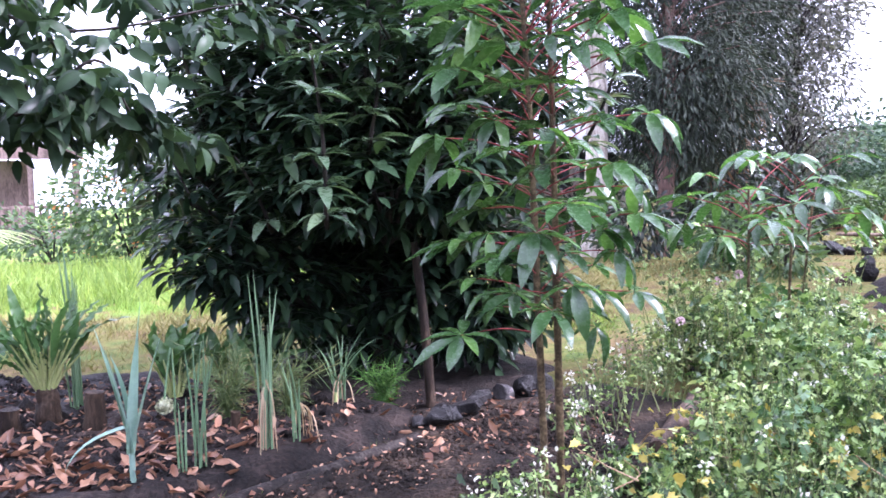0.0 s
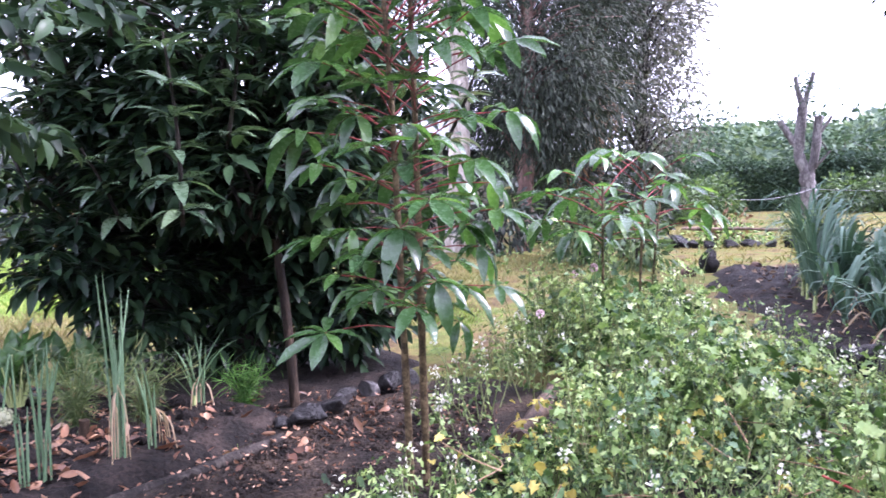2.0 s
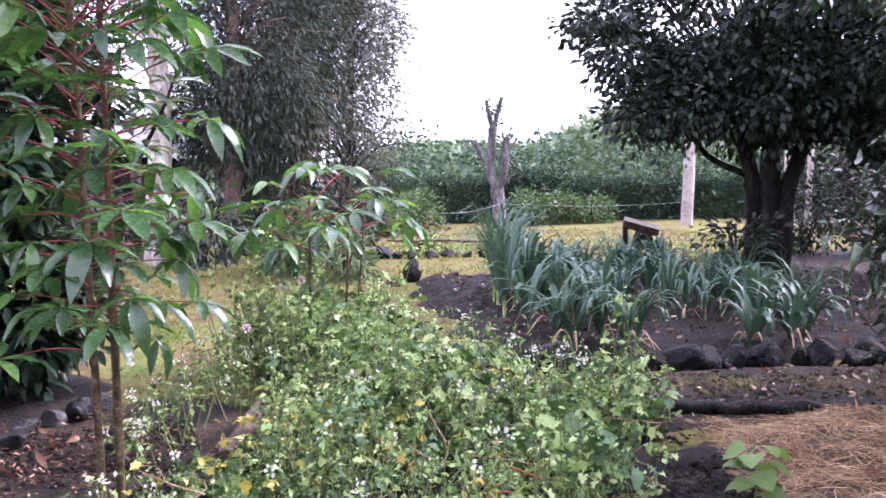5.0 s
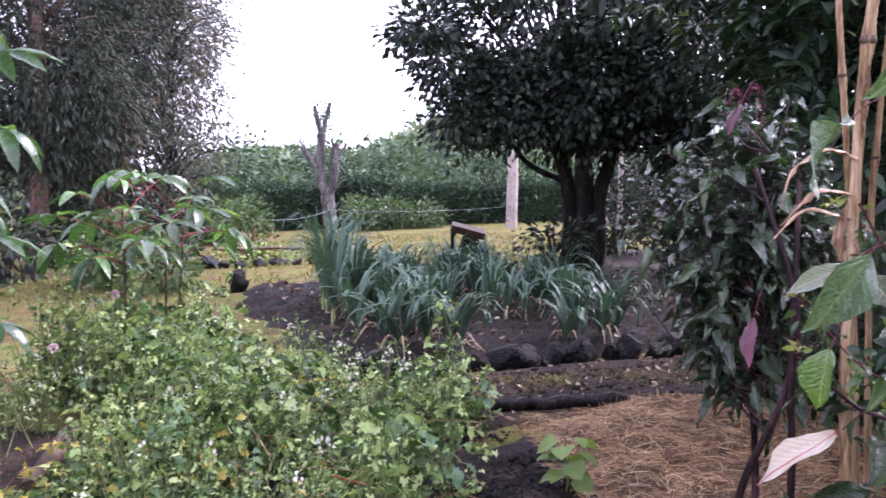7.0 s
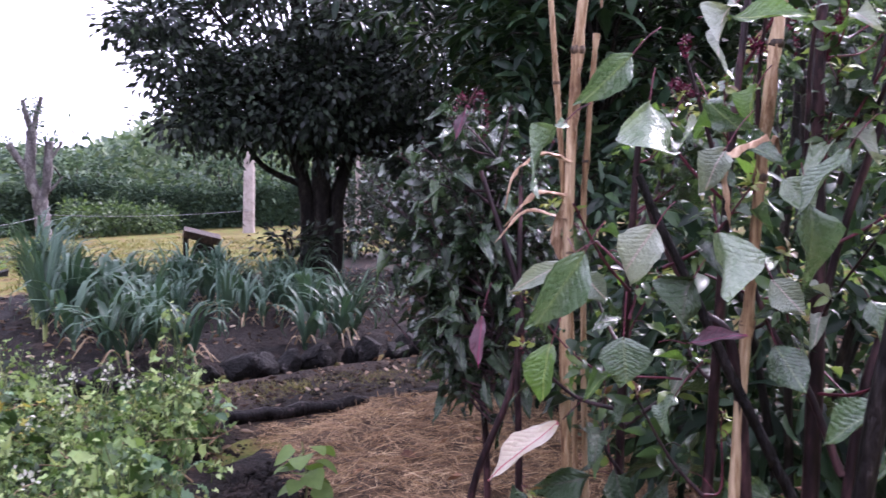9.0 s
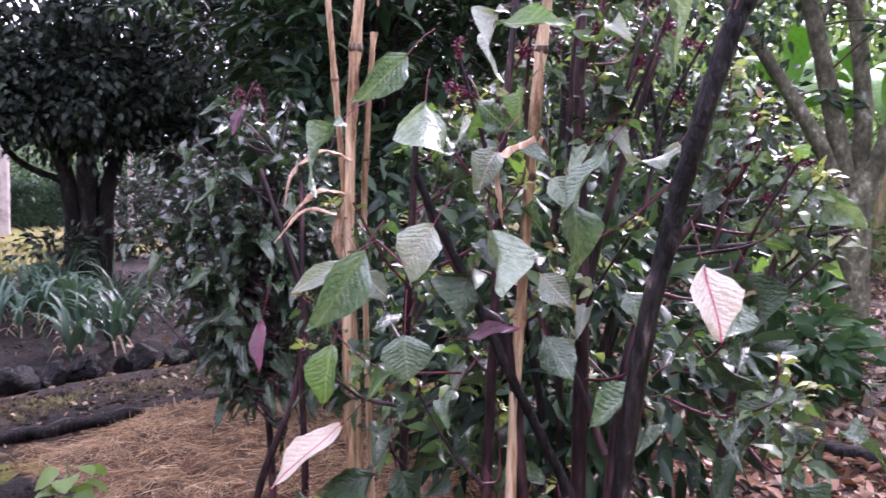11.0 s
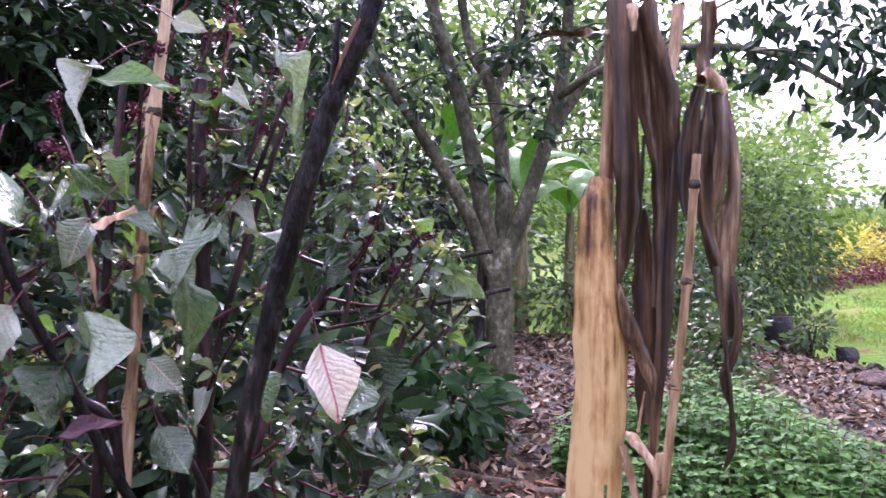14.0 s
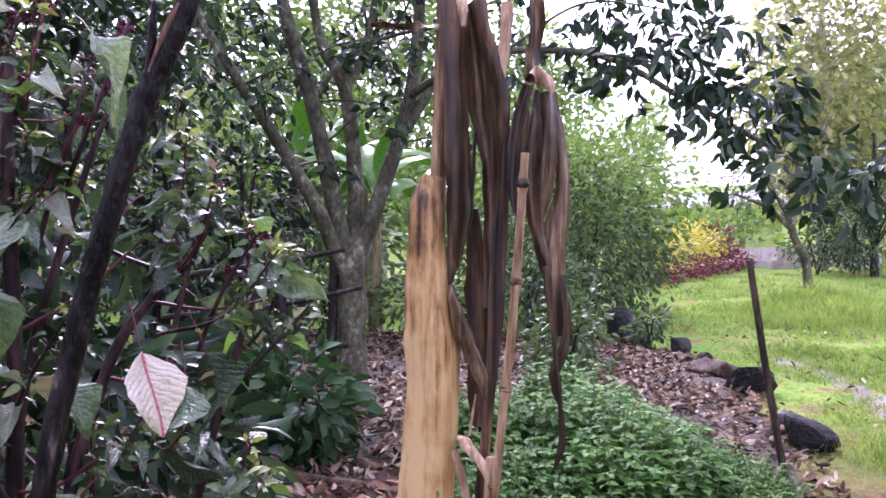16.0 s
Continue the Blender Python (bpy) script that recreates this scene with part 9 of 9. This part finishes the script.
hut()
for c, r, n, mat, lab, nm in (((-5.6, 14.3, 0.8), (1.2, 0.9, 1.25), 300, OLIVELEAF, "green shrub with orange blooms", "flowering_shrub"), ((-4.3, 13.6, 0.9), (1.1, 0.8, 1.3), 300, OLIVELEAF, "green shrub with orange blooms", "flowering_shrub"), ((-3.2, 14.5, 1.2), (1.3, 0.9, 1.4), 170, OLIVELEAF, "green shrub behind the avocado tree", "flowering_shrub"),
                             ((-7.6, 15.5, 0.2), (1.2, 0.8, 0.6), 100, OLIVELEAF, "low green shrub by the hut", "flowering_shrub"), ((-10.5, 20.0, -0.2), (1.4, 1.0, 0.7), 90, OLIVELEAF, "low green shrub by the hut", "flowering_shrub"), ((-5.0, 17.0, 1.7), (1.5, 1.2, 1.2), 110, GREYLEAF, "pale grey-leaved tree crown", "flowering_shrub")):
    b = bush(nm, c, r, n, 10, 0.13, 0.13, mat, lab)
    if "orange" in lab:
        p, way, mid = clumps(np.array(c) + (0, -0.15, 0), np.array(r) * 1.02, 30, 9, 0.09, 0.9)
        g = Geo()
        scatter(g, SMALL_LEAF, p, way, 0.07 * rng.uniform(0.7, 1.2, len(p)), 0.4)
        tagged(part("bloom", g, ORANGEBLOOM, b), "orange flower clusters", kind="stuff")


def overhang():
    """Branches of a large tree west of the bed, reaching in over it."""
    tree = thing("overhanging_tree", "tree reaching in with pinnate dark leaves", "tree")
    g = Geo()
    limb(g, [(-3.4, 2.6, float(terrain(-3.4, 2.6)) - 0.1), (-3.35, 2.7, 1.2), (-3.2, 2.9, 2.6), (-3.0, 3.0, 4.2)], 0.15, 0.08, 10, 0.08)
    part("trunk", g, BARK, tree)
    lines = ([(-3.3, 2.8, 1.9), (-2.4, 3.1, 1.95), (-1.8, 3.3, 1.75), (-1.3, 3.5, 1.66), (-0.95, 3.8, 1.6)], [(-3.25, 2.8, 2.1), (-2.2, 3.2, 2.3), (-1.4, 3.4, 2.05), (-0.8, 3.7, 2.0)],
             [(-3.2, 2.9, 2.5), (-2.3, 3.3, 2.55), (-1.5, 3.7, 2.4), (-1.0, 4.2, 2.3)], [(-3.2, 2.8, 2.3), (-2.5, 3.4, 2.1), (-2.1, 3.6, 1.85)])
    lines += ([(-3.2, 2.9, 2.7), (-2.2, 2.6, 2.5), (-1.5, 2.7, 2.25), (-1.25, 2.8, 2.05)], [(-3.2, 2.9, 2.4), (-2.0, 2.5, 2.25), (-1.6, 2.6, 2.05), (-1.45, 2.7, 1.85)], [(-3.1, 2.9, 3.1), (-2.0, 2.8, 2.8), (-1.2, 3.0, 2.45), (-0.8, 3.1, 2.2)], [(-3.1, 2.9, 3.0), (-2.2, 3.4, 3.0), (-1.4, 3.8, 2.75), (-0.9, 4.1, 2.6)], [(-3.2, 2.8, 2.6), (-2.6, 3.6, 2.55), (-2.1, 4.2, 2.3), (-1.8, 4.5, 2.0)], [(-3.2, 2.8, 2.8), (-2.4, 3.0, 2.7), (-1.7, 3.2, 2.4), (-1.2, 3.3, 2.15)])
    lines += ([(-3.25, 2.8, 1.9), (-1.57, 3.06, 1.79), (-1.38, 3.17, 1.74), (-1.13, 3.29, 1.72), (-0.92, 3.37, 1.64)],)
    leaves = Geo()
    for pts in lines:
        pts = [tuple(np.array(q) + rng.normal(size=3) * (0.08, 0.08, 0.07)) for q in pts]
        g = Geo()
        p = limb(g, pts, 0.014, 0.004, 6, 0.06)
        part("branch", g, BARK, tree)
        for q in p[6:]:
            for k in range(2 if rng.uniform() < 0.62 else 3):
                a = rng.uniform(0, 6.28)
                d = np.array((math.cos(a) + 0.3, math.sin(a), rng.uniform(-0.6, 0.2)))
                d = d / np.linalg.norm(d)
                L = rng.uniform(0.14, 0.26)
                n = 7
                s = np.linspace(0.3, 1, n)[:, None]
                pp = q + d * L * s - UP * 0.06 * s * s
                side = np.cross(d, UP)
                w = np.array([side * (1 if i % 2 else -1) + d * 0.5 - UP * 0.5 for i in range(n)])
                w[-1] = d - UP * 0.4
                scatter(leaves, leaf_shape(4, 0.38, 0.35, 0.4), pp, w + rng.normal(size=(n, 3)) * 0.15, rng.uniform(0.08, 0.145, n), 0.5)
    part("foliage", leaves, MANGO, tree)


overhang()


def palm():
    plant = thing("fan_palm", "small palm with narrow pale frond blades", "palm", at=spot(-3.0, 5.1))
    g = Geo()
    limb(g, [(0, 0, -0.05), (0, 0, 0.5), (0.0, 0.02, 0.85)], 0.06, 0.04, 8, 0.1)
    part("stem", g, BARK, plant)
    for k in range(5):
        a = k * 1.25 - 0.4
        tip = np.array((math.cos(a) * 0.25, math.sin(a) * 0.25, 1.0))
        g = Geo()
        limb(g, [(0, 0, 0.8), tuple(tip)], 0.008, 0.006, 5)
        n = 26
        th = np.linspace(-1.9, 1.9, n)
        d = np.stack((np.cos(a + th), np.sin(a + th), np.full(n, -0.05)), 1)
        scatter(g, leaf_shape(2, 0.05, 0.3, 0.2), np.repeat(tip[None], n, 0), d, rng.uniform(0.3, 0.4, n), 0.9)
        part("frond", g, RIB, plant)


palm()

# ---- grass ----
blades("tall_grass", [(-7, 8.2), (-2.0, 8.2), (-0.9, 9.5), (-1.5, 13.5), (-8, 13.5), (-9, 10)], 20000, 0.24, 0.01, GRASS, "tall lush green grass", "grass", 0.35)
blades("dry_grass", [(-5, 6.4), (-1.6, 6.6), (-1.2, 8.2), (-2.5, 8.8), (-6, 8.6)], 2600, 0.16, 0.008, DRYGRASS, "dry yellow grass tufts on the lawn", "grass", 0.6)
blades("lawn_grass", [(-5, 5.5), (-1.4, 5.7), (-0.8, 7.2), (-0.5, 9), (-6, 9)], 5000, 0.1, 0.009, DRYGRASS, "short dry lawn grass", "grass", 0.6)
blades("lawn_grass", [(0.9, 5.6), (1.6, 6.6), (2.2, 8.1), (3.0, 9.5), (4.5, 10.8), (6, 12), (4, 14), (0.5, 13.5), (0.2, 8.0)], 24000, 0.06, 0.008, DRYGRASS, "short worn yellowish turf", "grass", 0.8)
blades("lawn_grass", [(4.5, 10.8), (8.5, 9.5), (11, 9), (16, 13), (17, 19), (11, 20), (6, 17)], 15000, 0.07, 0.014, DRYGRASS, "short worn yellowish turf", "grass", 0.8)
blades("lawn_grass", [(5.0, -3.9), (7.0, -4.7), (9, -5.2), (11, -5.2), (14, -6.5), (20, -9.8), (21.5, -15.0), (16, -16), (10, -12), (6, -8), (4.5, -5)], 36000, 0.07, 0.01, GRASS, "bright green lawn grass", "grass", 0.7)
blades("tall_grass", [(10.2, -6.4), (12.5, -7.2), (14.5, -9.5), (14.5, -12.0), (11.5, -11), (9.0, -8.6)], 16000, 0.2, 0.014, GRASS, "tall lush green grass on the lawn", "grass", 0.4)
blades("edge_grass", [(4.3, -3.1), (5.2, -3.5), (5.6, -4.2), (5.0, -5.0), (4.0, -4.4)], 1600, 0.2, 0.008, GRASS, "tufts of grass along the lawn edge", "grass", 0.5)
blades("edge_grass", [(-0.9, 3.25), (-0.3, 3.9), (-0.1, 4.3), (-0.2, 4.35), (-0.9, 3.5)], 160, 0.16, 0.006, GRASS, "thin grass tufts along the log edging", "grass", 0.5)
litter("path_litter", CENTRE_SOIL, 500, 0.05, LITTER, "small fallen leaves on the path", 0.6)
blades("lawn_grass", [(3.6, -3.0), (4.8, -3.5), (6.5, -4.2), (9, -4.9), (9.5, -7.9), (6.5, -7.9), (3.6, -5)], 26000, 0.075, 0.008, GRASS, "bright green lawn grass", "grass", 0.8)
blades("path_grass", CENTRE_SOIL, 15000, 0.05, 0.005, DRYGRASS, "sparse worn turf between straw and stones", "grass", 0.9)
blades("lawn_grass", [(2.4, 6.4), (3.5, 5.9), (3.9, 7.2), (4.6, 9.2), (5.2, 10.4), (3.6, 10.2), (2.6, 8.4)], 9000, 0.05, 0.008, DRYGRASS, "short worn yellowish turf", "grass", 0.8)
blades("moss_grass", [(0.9, 5.3), (1.5, 5.5), (2.1, 7.2), (2.2, 9), (0.8, 9), (0.6, 7)], 5000, 0.05, 0.008, GRASS, "mossy short turf behind the cassava", "grass", 0.8)
litter("lawn_litter", [(4.8, -3.9), (7.0, -4.9), (9.5, -5.4), (12.0, -7.5), (9.0, -9.0), (5.5, -6.5)], 500, 0.06, LITTER, "pale fallen leaves scattered on the lawn", 0.8)
blades("lawn_grass", [(4.7, -3.9), (7.0, -4.9), (10.0, -5.5), (11.0, -7.5), (8.0, -8.0), (5.0, -6.0)], 16000, 0.045, 0.006, GRASS, "bright green lawn grass", "grass", 0.9)
